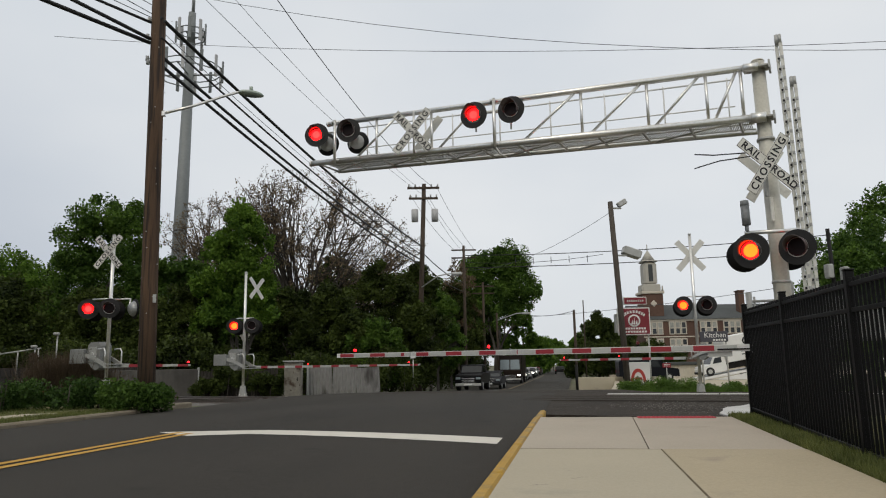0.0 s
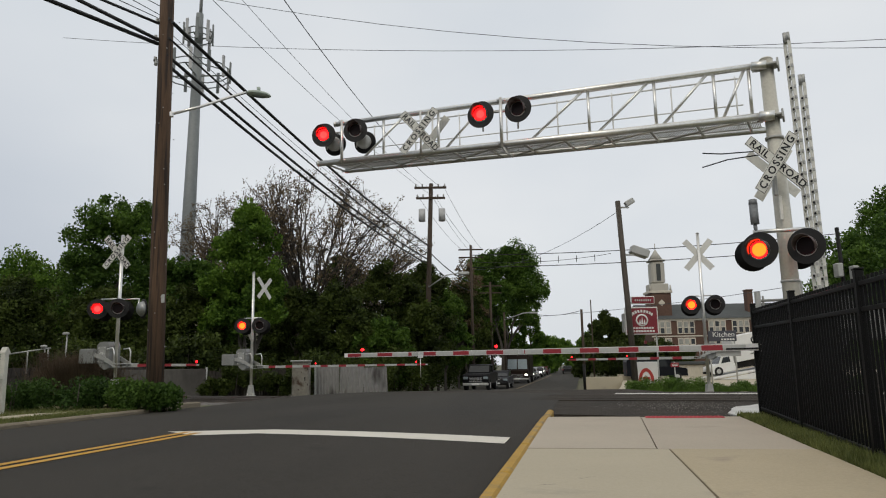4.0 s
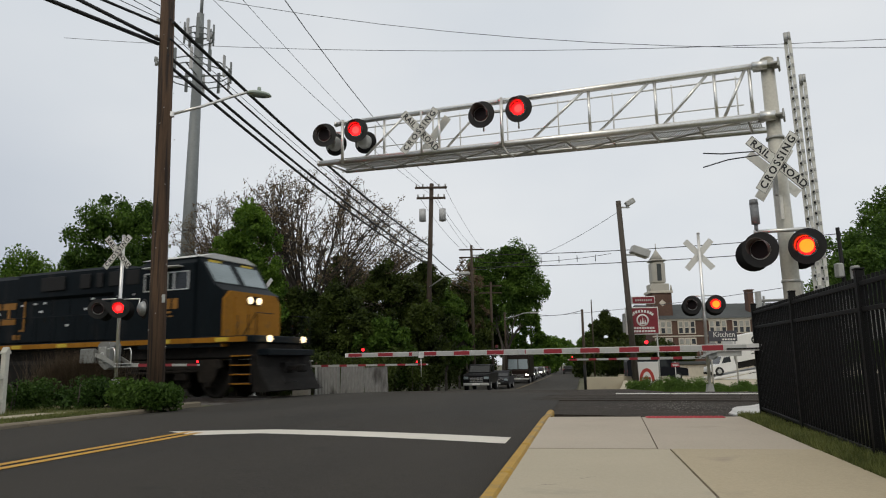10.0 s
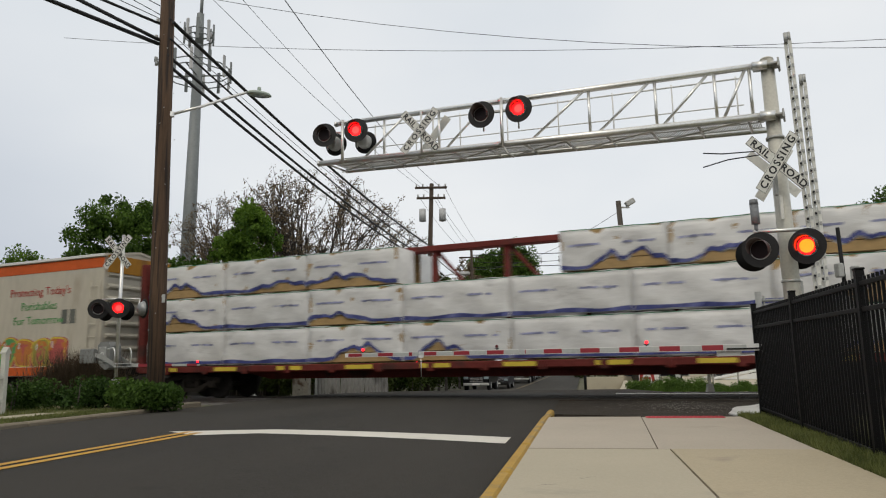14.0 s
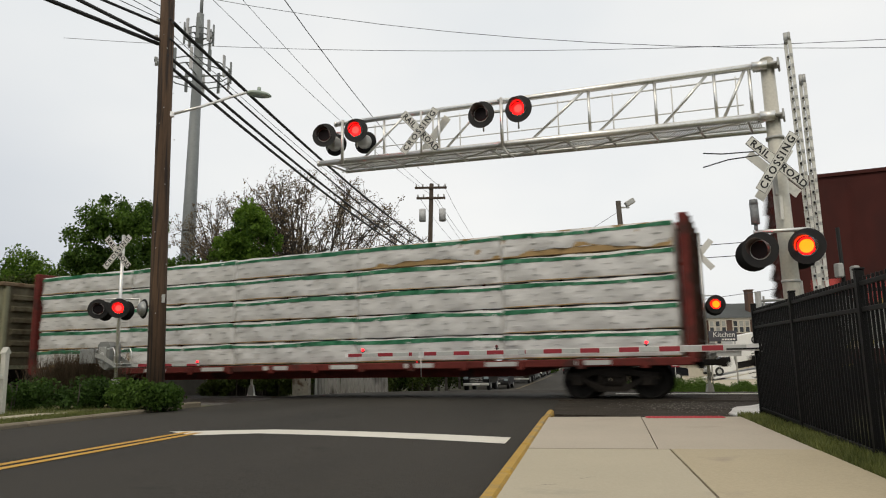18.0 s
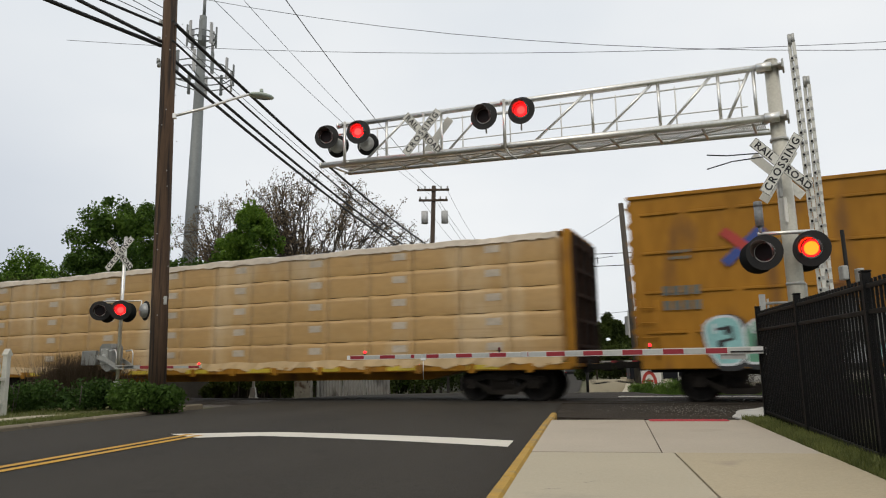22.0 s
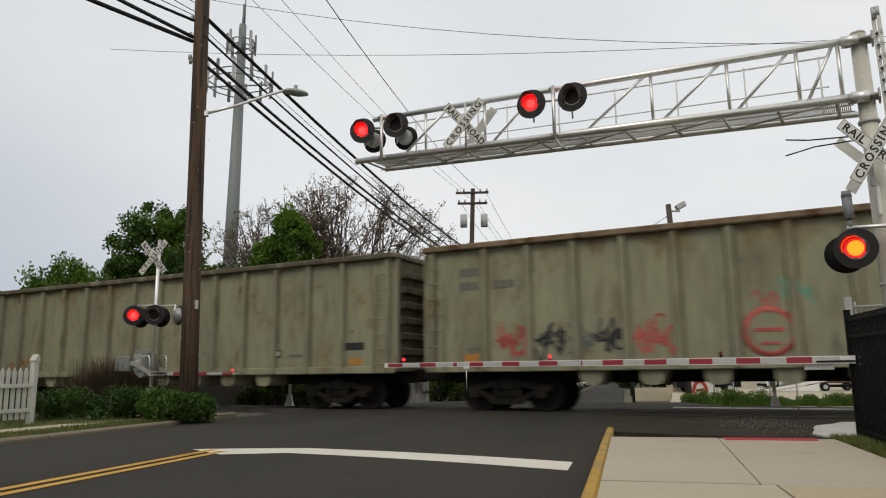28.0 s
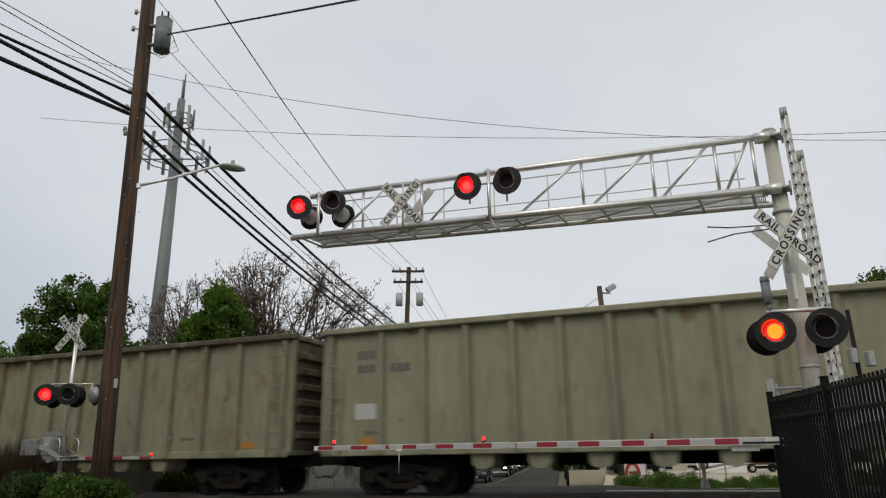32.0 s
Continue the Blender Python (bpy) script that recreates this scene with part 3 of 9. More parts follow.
# worn paving along the track on both sides of the street
bm = B()
prism(bm, [tuple(tr(s, q)[:2]) for s, q in ((-13.5, -8.2), (-9, -6.6), (-4.3, -6.2), (7, -7.6), (8.5, -6.8), (9, 1.0), (8.5, 4.1), (-2.6, 4.1), (-4.2, 6.5), (-12, 4.5))], -.3, -.012, "z")
tagged(part("pavement_crossing", bm, M["asphalt_old"]), "worn patched asphalt apron with gravel at the level crossing", "pavement", "", "structure")


def painted(name, quads, material, label, thick=.006):
    bm = B()
    for q in quads:
        n = 12
        for i in range(n):
            def mix(k, j):
                a0, b0 = q[0][0] + (q[1][0] - q[0][0]) * k, q[0][1] + (q[1][1] - q[0][1]) * k
                a1, b1 = q[3][0] + (q[2][0] - q[3][0]) * k, q[3][1] + (q[2][1] - q[3][1]) * k
                a, b = a0 + (a1 - a0) * j, b0 + (b1 - b0) * j
                return bm.verts.new(st(a + bend(b), b, .004 + crown(a, b) + fall(b) + thick))
            bm.faces.new((mix(i / n, 0), mix((i + 1) / n, 0), mix((i + 1) / n, 1), mix(i / n, 1)))
    return tagged(part(name, bm, material), label, "road marking", "", "structure")


painted("stop_line", [((-4.9, 8.45), (-4.2, 8.75), (-4.2, 9.3), (-5.6, 8.95)), ((-4.2, 8.75), (-.95, 8.42), (-.95, 9.12), (-4.2, 9.3))], M["paint_white"], "worn white stop line across the lane")
painted("centre_line_far", [((-5.5, 52), (-5.5, 130), (-5.3, 130), (-5.3, 52))], M["paint_faded"], "faded yellow centre line beyond the track")
painted("centre_line", [((-5.34, -8), (-5.34, 8.95), (-5.22, 8.95), (-5.22, -8)), ((-5.12, -8), (-5.12, 8.8), (-5.0, 8.8), (-5.0, -8))], M["paint_yellow"], "double yellow centre line on asphalt")

# tar seams and a trench patch in the street
for k, (pts, w) in enumerate((([(-9.0, 14.2), (-6.5, 14.5), (-3.5, 14.3), (-1.0, 14.6)], .02), ([(-9.0, 15.6), (-6.5, 15.8), (-3.5, 15.5), (-1.0, 15.7)], .016))):
    bm = B()
    rr = random.Random(k)
    fine = []
    for (a0, b0), (a1, b1) in zip(pts, pts[1:]):
        for i in range(14):
            fine.append((a0 + (a1 - a0) * i / 14 + rr.uniform(-.03, .03), b0 + (b1 - b0) * i / 14 + rr.uniform(-.02, .02)))
    across = abs(pts[-1][0] - pts[0][0]) > 3
    rows2 = []
    for a, b in fine:
        q = w * rr.uniform(.5, 1.3)
        ends = ((a, b - q), (a, b + q)) if across else ((a - q, b), (a + q, b))
        rows2.append([bm.verts.new(st(e[0], e[1], .004 + crown(*e) + fall(e[1]) + .007)) for e in ends])
    for lo, hi in zip(rows2, rows2[1:]):
        bm.faces.new((lo[0], lo[1], hi[1], hi[0]))
    tagged(part("tar_seam", bm, M["tar"]), "dark tar seam in the asphalt", "road seam", "", "structure")
# kerbs
bm = B()
for i in range(10):
    b0 = -6 + i * 1.92
    bbox(bm, -.69, -.575, b0 + .006, b0 + 1.914, -.2, .128 - (.02 if i == 9 else 0), .025, m=street_pose(0, 0))
tagged(part("kerb_painted", bm, M["kerb_yellow"]), "yellow painted concrete kerb, chipped and stained", "kerb", "", "structure")
bm = B()
for i in range(14):
    b0 = -6 + i * 1.7
    k = max(0, b0 - 13.5)
    bbox(bm, -9.8 - .09 * k * k, -9.58 - .09 * k * k, b0, b0 + 1.69, -.2, .085, .03, m=street_pose(0, 0))
tagged(part("kerb_worn", bm, M["kerb"]), "worn grey concrete kerb", "kerb", "", "structure")

bm = B()
for i in range(7):
    bbox(bm, -3.9 + i * 1.6, -2.32 + i * 1.6, TRACK_OFF + 2.38, TRACK_OFF + 2.62, -.35, .01, .02, m=pose(0, 0, 0, 0, 0, TRACK_TURN))
tagged(part("kerb_track", bm, M["pad_pale"]), "pale concrete edging beyond the rails", "kerb", "", "structure")

# sidewalk: slabs with open joints
walk_root = tagged(new("sidewalk"), "concrete sidewalk of large slabs with dark joints", "sidewalk", "", "structure")
bm = B()
prism(bm, [tuple(st(a, b)[:2]) for a, b in ((-.57, -6), (1.5, -6), (2.19, 11.15), (-.57, 11.15))], -.16, .095, "z")
part("bedding", bm, M["joint"], walk_root)
EDGES = (-5.2, -1.1, 3.0, 7.1, 11.2)
for i, (b0, b1) in enumerate(zip(EDGES, EDGES[1:])):
    for j in (0, 1):
        mid = .78 - .03 * (3 - i) - (.14 if i == 3 else 0)
        mid2 = .8 if i == 3 else mid
        lo, hi = (-.572, mid - .007) if j == 0 else (mid + .007, 1.735 + .042 * b0)
        lo2, hi2 = (-.572, mid2 - .007) if j == 0 else (mid2 + .007, 1.735 + .042 * b1)
        bm = B()
        top = .12 + (.004 if (i + j) % 2 else 0)
        prism(bm, [tuple(st(a, b)[:2]) for a, b in ((lo, b0 + .01), (hi, b0 + .01), (hi2, b1 - .01), (lo2, b1 - .01))], -.1, top, "z")
        part("slab", bm, M["concrete_pink"] if j == 1 and i == 2 else M["concrete_rose"] if i == 3 else M["concrete"], walk_root)
bm = B()
box(bm, .86, 1.95, 10.93, 11.17, .118, .132, m=street_pose(0, 0))
for i in range(18):
    for j in range(4):
        bbox(bm, .89 + i * .059, .92 + i * .059, 10.945 + j * .058, 10.975 + j * .058, .13, .137, .006, m=street_pose(0, 0))
part("tactile_strip", bm, M["tactile_red"], walk_root, "red tactile warning strip")

# verge on the near right, between sidewalk and fence; grass strip and path on the other side of the street
bm = B()
prism(bm, [tuple(st(a, b)[:2]) for a, b in ((1.5, -6), (30, -6), (30, 11.0), (2.6, 11.6), (2.21, 11.1))], -.2, .1, "z")
tagged(part("verge_near", bm, M["grass"]), "rough grass verge beside the sidewalk", "grass", "", "structure")
bm = B()
prism(bm, [tuple(st(a, b)[:2]) for a, b in ((-9.8, -6), (-9.8, 13.5), (-10.6, 16.2), (-12, 17.3), (-40, 22), (-40, -6))], -.2, .07, "z")
tagged(part("verge_far", bm, M["grass"]), "mown grass verge along the street", "grass", "", "structure")
bm = B()
prism(bm, [tuple(st(a, b)[:2]) for a, b in ((-10.75, -6), (-11.4, -6), (-11.4, 13.2), (-10.75, 13.6))], 0, .086, "z")
tagged(part("path", bm, M["concrete"]), "narrow concrete footpath behind the grass", "path", "", "structure")
# puddle and pale gravel beside the crossing
bm = B()
for s, q, r, k in ((6.0, -4.9, .9, .5), (5.2, -5.4, .5, .3)):
    c = tr(s, q)
    ring = [(c.x + math.cos(i * .3307) * r * (1 + .25 * math.sin(i * 2.3 + s)) * 1.5, c.y + math.sin(i * .3307) * k * (1 + .2 * math.cos(i * 1.7))) for i in range(19)]
    prism(bm, ring, -.03, -.004, "z")
tagged(part("puddle", bm, M["puddle"]), "shallow rain puddle on worn asphalt", "puddle", "", "structure")
bm = B()
prism(bm, [(5.0, 12.35), (5.6, 11.95), (7.4, 13.6), (7.6, 15.3), (6.7, 15.3), (6.3, 14.8), (5.9, 14.5), (5.6, 14.0), (5.45, 13.6), (5.25, 13.2), (5.05, 12.8)], -.06, .012, "z")
tagged(part("concrete_pad", bm, M["pad_pale"]), "pale patch behind the fence end", "pavement", "", "structure")
rng = random.Random(4)
bm = B()
for i in range(700):
    s, q = rng.uniform(-4.5, 7.5), -rng.triangular(1.8, 6.6, 3.0)
    c, r = tr(s, q), rng.uniform(.002, .005)
    if i % 3:
        c, r = Vector((rng.gauss(5.1, .6), rng.gauss(15.2, .9), 0)), rng.uniform(.003, .008)
    box(bm, -r, r, -r, r, -r, r, m=pose(c.x, c.y, -.01 + r * .5, rng.uniform(0, 90), rng.uniform(0, 90), rng.uniform(0, 90)))
tagged(part("loose_gravel", bm, M["gravel_white"]), "scattered pale gravel on the crossing", "gravel", "", "stuff")

# track: bed, sleepers, rails
bm = B()
prism(bm, [(TRACK_OFF - 2.6, -.3), (TRACK_OFF - 1.9, -.13), (TRACK_OFF + 1.9, -.13), (TRACK_OFF + 2.6, -.3)], -330, -5.6, "x", m=pose(0, 0, 0, 0, 0, TRACK_TURN))
prism(bm, [(TRACK_OFF - 2.6, -.3), (TRACK_OFF - 1.9, -.13), (TRACK_OFF + 1.9, -.13), (TRACK_OFF + 2.6, -.3)], 8.4, 330, "x", m=pose(0, 0, 0, 0, 0, TRACK_TURN))
tagged(part("ballast_bed", bm, M["ballast"]), "grey stone ballast under the track", "ballast", "", "structure")
track = tagged(new("railway_track"), "single railway track with worn steel rails", "track", "", "structure")
RAIL = [(-.075, -.17), (.075, -.17), (.075, -.155), (.012, -.14), (.012, -.045), (.036, -.035), (.036, 0), (-.036, 0), (-.036, -.035), (-.012, -.045), (-.012, -.14), (-.075, -.155)]
for side in (-.7525, .7525):
    bm = B()
    prism(bm, [(TRACK_OFF + side + y, z) for y, z in RAIL], -330, 330, "x", m=pose(0, 0, 0, 0, 0, TRACK_TURN))
    part("rail", bm, M["rail_steel"], track)
bm = B()
bbox(bm, -.11, .11, -1.3, 1.3, -.3, -.115, .02)
tie = part("sleeper", bm, M["tie"], track)
p = tr(-6, 0)
tie.matrix_basis = pose(p.x, p.y, 0, 0, 0, TRACK_TURN)
for i in range(1, 110):
    s = -6 - i * .6 if i < 60 else 8.6 + (i - 60) * .6
    p = tr(s, 0)
    piece("sleeper", tie.data, track, pose(p.x, p.y, 0, 0, 0, TRACK_TURN + rng.uniform(-.6, .6)))
bm = B()
for q0, q1 in ((-1.55, -.83), (-.66, .66), (.83, 1.55)):
    for i in range(8):
        bbox(bm, -5.6 + i * 1.75, -5.6 + i * 1.75 + 1.74, TRACK_OFF + q0, TRACK_OFF + q1, -.2, .012, .012, m=pose(0, 0, 0, 0, 0, TRACK_TURN))
tagged(part("crossing_panels", bm, M["asphalt_old"]), "worn dark crossing panels between the rails", "pavement", "", "structure")


# ---- fences ----
def metal_fence():
    root = thing("metal_fence", "black metal picket fence with square posts beside the sidewalk", "fence")
    def line(b):
        return 2.1 + .0414 * b

    def dip(b):
        return -.0156 * (11.46 - b)
    bm = B()
    bbox(bm, -.0115, .0115, -.0115, .0115, .1, 1.7, .003)
    first = part("picket", bm, M["fence_black"], root)
    i, b = 0, 11.42
    while b > -3.2:
        m = street_pose(line(b), b, dip(b)) @ Matrix.Rotation(-math.atan(.0414), 4, "Z")
        if i:
            piece("picket", first.data, root, m)
        else:
            first.matrix_basis = m
        i, b = i + 1, b - .1
    bm = B()
    bbox(bm, -.036, .036, -.036, .036, -.1, 1.76, .006)
    bbox(bm, -.042, .042, -.042, .042, 1.76, 1.78, .006)
    post = part("post", bm, M["fence_black"], root)
    for k, b in enumerate((11.46, 9.05, 6.65, 4.25, 1.85, -.55, -2.95)):
        m = street_pose(line(b), b, dip(b)) @ Matrix.Rotation(-math.atan(.0414), 4, "Z")
        if k:
            piece("post", post.data, root, m)
        else:
            post.matrix_basis = m
    for z in (.22, 1.42, 1.64):
        bm = B()
        a, c = st(line(11.46), 11.46, z), st(line(-3.2), -3.2, z + dip(-3.2))
        d = (c - a)
        m = Matrix.Translation(a) @ d.to_track_quat("X", "Z").to_matrix().to_4x4()
        bbox(bm, 0, d.length, -.02, .02, -.02, .02, .004, m=m)
        part("rail", bm, M["fence_black"], root)
    return root


metal_fence()


def picket_fence():
    root = thing("picket_fence", "weathered white wooden picket fence by the footpath", "fence")
    bm = B()
    prism(bm, [(-.045, .12), (.045, .12), (.045, 1.08), (0, 1.17), (-.045, 1.08)], -.011, .011, "x")
    first = part("picket", bm, M["picket"], root)
    for i in range(60):
        m = street_pose(-12.45 - .012 * i, 13.25 - i * .135, .05)
        if i:
            piece("picket", first.data, root, m)
        else:
            first.matrix_basis = m
    bm = B()
    bbox(bm, -.06, .06, -.06, .06, -.1, 1.3, .01)
    prism(bm, [(-.075, 1.3), (.075, 1.3), (.075, 1.33), (0, 1.45), (-.075, 1.33)], -.075, .075, "x")
    post = part("post", bm, M["picket"], root)
    for k in range(5):
        m = street_pose(-12.4 - .18 * k, 13.4 - 2.1 * k, .05)
        if k:
            piece("post", post.data, root, m)
        else:
            post.matrix_basis = m
    for z in (.35, .85):
        bm = B()
        a, c = st(-12.4, 13.4, z), st(-13.13, 5.0, z)
        d = c - a
        bbox(bm, 0, d.length, .012, .05, -.04, .04, .006, m=Matrix.Translation(a) @ Matrix.Rotation(math.atan2(d.y, d.x), 4, "Z"))
        part("rail", bm, M["picket"], root)
    return root


picket_fence()


# ---- crossing signals ----
HALF, FLASH0 = .6706, -.02       # seconds each lamp stays lit; the first change
FACE = {}
AIM = (-4.2, 0.0)                 # the point of the approach lane that all lights are turned to


def lens_mesh(hot, k=1.0):
    """A round red lens that glows on its front and is dark behind."""
    if (hot, k) in FACE:
        return FACE[hot, k]
    bm = B()
    n = 24
    core = .115 if hot else .09
    for radius0, radius1, y, mi in ((0, core, -.012, 1), (core, .145, -.010, 0)):
        for j in range(n):
            a0, a1 = 2 * math.pi * j / n, 2 * math.pi * (j + 1) / n
            v = [bm.verts.new((r * math.cos(a), y, r * math.sin(a))) for r, a in ((radius1, a0), (radius1, a1), (radius0, a1), (radius0, a0)) if r > 0 or a == a1]
            bm.faces.new(v).material_index = mi
    for j in range(n):
        a0, a1 = 2 * math.pi * j / n, 2 * math.pi * (j + 1) / n
        v = [bm.verts.new(p) for p in ((.145 * math.cos(a0), .010, .145 * math.sin(a0)), (.145 * math.cos(a1), .010, .145 * math.sin(a1)), (0, .012, 0))]
        bm.faces.new(v).material_index = 2
        v = [bm.verts.new((.145 * math.cos(a), y, .145 * math.sin(a))) for a, y in ((a0, -.010), (a1, -.010), (a1, .010), (a0, .010))]
        bm.faces.new(v).material_index = 2
    me = bpy.data.meshes.new("lens")
    bm.to_mesh(me)
    bm.free()
    for one in (M["lens_lit"], M["lens_hot"] if hot else M["lens_core"], M["lens_dark"]):
        me.materials.append(one)
    me.transform(Matrix.Diagonal((k, 1, k, 1)))
    FACE[hot, k] = me
    return me


def flash_rows(m, left):
    """The lens turns over at each change: lit while its side has the light."""
    rows, k = [], 0
    while FLASH0 + HALF * k < 31.85:
        t = FLASH0 + HALF * k
        n, whole = round(t * 30) - 1, round(t) * 30
        if n < whole < n + 3:
            n = whole - 3 if t * 30 < whole else whole
        n = max(n, 0)
        a = (0 if left else 180) + 180 * k
        for j in range(4):
            rows.append(((n + j) / 30, m @ pose(0, 0, 0, 0, 0, a + 60 * j)))
        k += 1
    rows.append((32.1, rows[-1][1]))
    return rows


def flasher(parent, m, left, hot=False, size=1.0):
    """A red crossing light: background disc, hood, housing and turning lens. m: its place and facing (-y)."""
    k = size
    p = m.translation.copy()
    m = Matrix.Translation(p) @ pose(0, 0, 0, 0, 0, math.degrees(math.atan2(AIM[0] - p.x, p.y - AIM[1])))
    bm = B()
    lathe(bm, [(.15 * k, -.012), (.3 * k, -.012), (.3 * k, -.004), (.15 * k, -.004), (.15 * k, -.012)], m, 30)
    for f in bm.faces:
        f.smooth = False
    body = part("light_background", bm, M["disc_black"], parent, "round black light background")
    bm = B()
    n = 20
    ring = []
    for j in range(n + 1):
        a = radians(-25 + 230 * j / n)
        deep = -.03 - .28 * max(.12, .5 + .5 * math.sin(a)) ** .7
        ring.append([m @ Vector((r * k * math.cos(a), y * k, r * k * math.sin(a))) for r, y in ((.168, -.012), (.172, deep), (.166, deep), (.162, -.012))])
    ring = [[bm.verts.new(p) for p in row] for row in ring]
    for lo, hi in zip(ring, ring[1:]):
        for i in range(3):
            bm.faces.new((lo[i], hi[i], hi[i + 1], lo[i + 1])).smooth = True
    part("hood", bm, M["hood_black"], body)
    bm = B()
    lathe(bm, [(.155 * k, -.018), (.165 * k, -.022), (.17 * k, -.012)], m, 28)
    part("lens_rim", bm, M["galv_dull"], body)
    bm = B()
    lathe(bm, [(0, .2 * k), (.1 * k, .195 * k), (.15 * k, .15 * k), (.165 * k, .03), (.15 * k, .012), (0, .012)], m, 18)
    part("housing", bm, M["black_paint"], body)
    ob = new("lens", lens_mesh(hot, size))
    ob.parent = body
    centre = m @ pose(0, -.02, 0)
    MOVES.append((ob, flash_rows(centre, left)))
    return body


def crossbuck(parent, m, back=False, size=1.0):
    """Two crossed boards with their words; m: the middle of the front, facing -y."""
    for ang, text, y in ((49, "CROSSING", -.022), (-49, None, 0.0)):
        mm = m @ pose(0, y, 0) @ Matrix.Rotation(radians(-ang), 4, "Y") @ Matrix.Diagonal((size, 1, size, 1))
        bm = B()
        bbox(bm, -.63, .63, -.004, .006, -.1, .1, .003, m=mm)
        board = part("blade", bm, M["white_sign"], parent, "white crossbuck blade")
        if back:
            continue
        bm = B()
        for z0, z1 in ((-.094, -.089), (.089, .094)):
            box(bm, -.62, .62, -.0065, -.0045, z0, z1, m=mm)
        for x0, x1 in ((-.623, -.618), (.618, .623)):
            box(bm, x0, x1, -.0065, -.0045, -.094, .094, m=mm)
        part("border", bm, M["letter_black"], board)
        if text:
            words("lettering", text, .185, M["letter_black"], board, mm @ pose(0, -.006, -.005), 1.36, bold=.0035)
        else:
            words("lettering", "RAIL", .185, M["letter_black"], board, mm @ pose(-.37, -.006, -.005), 1.08, bold=.0035)
            words("lettering", "ROAD", .185, M["letter_black"], board, mm @ pose(.37, -.006, -.005), 1.08, bold=.0035)


def gate_arm(parent, a, c, lamps, thick=(.046, .03), stripes=18, reds=()):
    """A striped arm from a to c; lamps: (fraction, side), side None stays lit."""
    a, c = Vector(a), Vector(c)
    d = c - a
    m = Matrix.Translation(a) @ d.to_track_quat("X", "Z").to_matrix().to_4x4()
    bm = B()
    L = d.length
    if reds:
        v = [bm.verts.new(m @ Vector((x, y, z * (thick[0] if x == 0 else thick[1])))) for x in (0, L) for y in (-.014, .014) for z in (-1, 1)]
        for q in ((0, 1, 3, 2), (4, 6, 7, 5), (0, 4, 5, 1), (2, 3, 7, 6), (0, 2, 6, 4), (1, 5, 7, 3)):
            bm.faces.new([v[i] for i in q])
    else:
        bbox(bm, 0, L, -.014, .014, -thick[1] * .8, thick[1] * .8, .004, m=m)
    arm = part("gate_arm", bm, M["white_paint"] if reds else M["stripe_white"], parent, "gate arm with red and white stripes")
    edge = 0.024
    for f0, f1 in reds:
        for x0, x1, key in ((edge, f0, "stripe_white"), (f0, f1, "stripe_red")):
            h = (thick[0] + (thick[1] - thick[0]) * (x0 + x1) / 2) * .8
            bm = B()
            bbox(bm, L * x0, L * x1 - .002, -.019, .019, -h, h, .003, m=m)
            part("stripe", bm, M[key], arm)
        edge = f1
    for f in (.496, .764) if reds else ():
        h = thick[0] + (thick[1] - thick[0]) * f
        bm = B()
        bbox(bm, L * f - .07, L * f + .05, -.024, .024, -h * 1.04, h * 1.04, .004, m=m)
        part("sleeve", bm, M["galv"], arm)
    for i in range(0 if reds else stripes):
        h = thick[0] + (thick[1] - thick[0]) * i / stripes
        bm = B()
        s0, s1 = (i + .04, i + .84) if i % 2 else (i - .16, i + 1.04)
        bbox(bm, L * max(s0, 0) / stripes, L * min(s1, stripes) / stripes, -.02, .02, -h, h, .004, m=m)
        part("stripe", bm, M["stripe_red"] if i % 2 else M["stripe_white"], arm)
    for f, side in lamps:
        h = thick[0] + (thick[1] - thick[0]) * f
        bm = B()
        tube(bm, [m @ Vector((L * f, 0, h)), m @ Vector((L * f, 0, h + .025))], .014, 8)
        bbox(bm, L * f - .035, L * f + .035, -.03, .03, h + .022, h + .034, .003, m=m)
        part("lamp_base", bm, M["black_paint"], arm)
        at = Matrix.Translation(m @ Vector((L * f, 0, h + .062))) @ pose(0, 0, 0, 0, 0, -STREET)
        bm = B()
        if side is None:
            lathe(bm, [(.0, -.03), (.024, -.026), (.026, .026), (0, .03)], at, 12)
            part("lamp", bm, M["small_red"], arm, "small lit red lamp")
        else:
            n = 12
            for j in range(n):
                a0, a1 = 2 * math.pi * j / n, 2 * math.pi * (j + 1) / n
                for y, mi, flip in ((-.026, 0, False), (.026, 1, True)):
                    bm.faces.new([bm.verts.new((r * math.cos(q), y, r * math.sin(q))) for r, q in ((.027, a0), (.027, a1), (0, a1)) ]).material_index = mi
                bm.faces.new([bm.verts.new((.027 * math.cos(q), y, .027 * math.sin(q))) for q, y in ((a0, -.026), (a1, -.026), (a1, .026), (a0, .026))]).material_index = 1
            ob = part("lamp", bm, [M["small_red"], M["small_off"]], arm, "small red lamp")
            MOVES.append((ob, flash_rows(at, side)))
    return arm


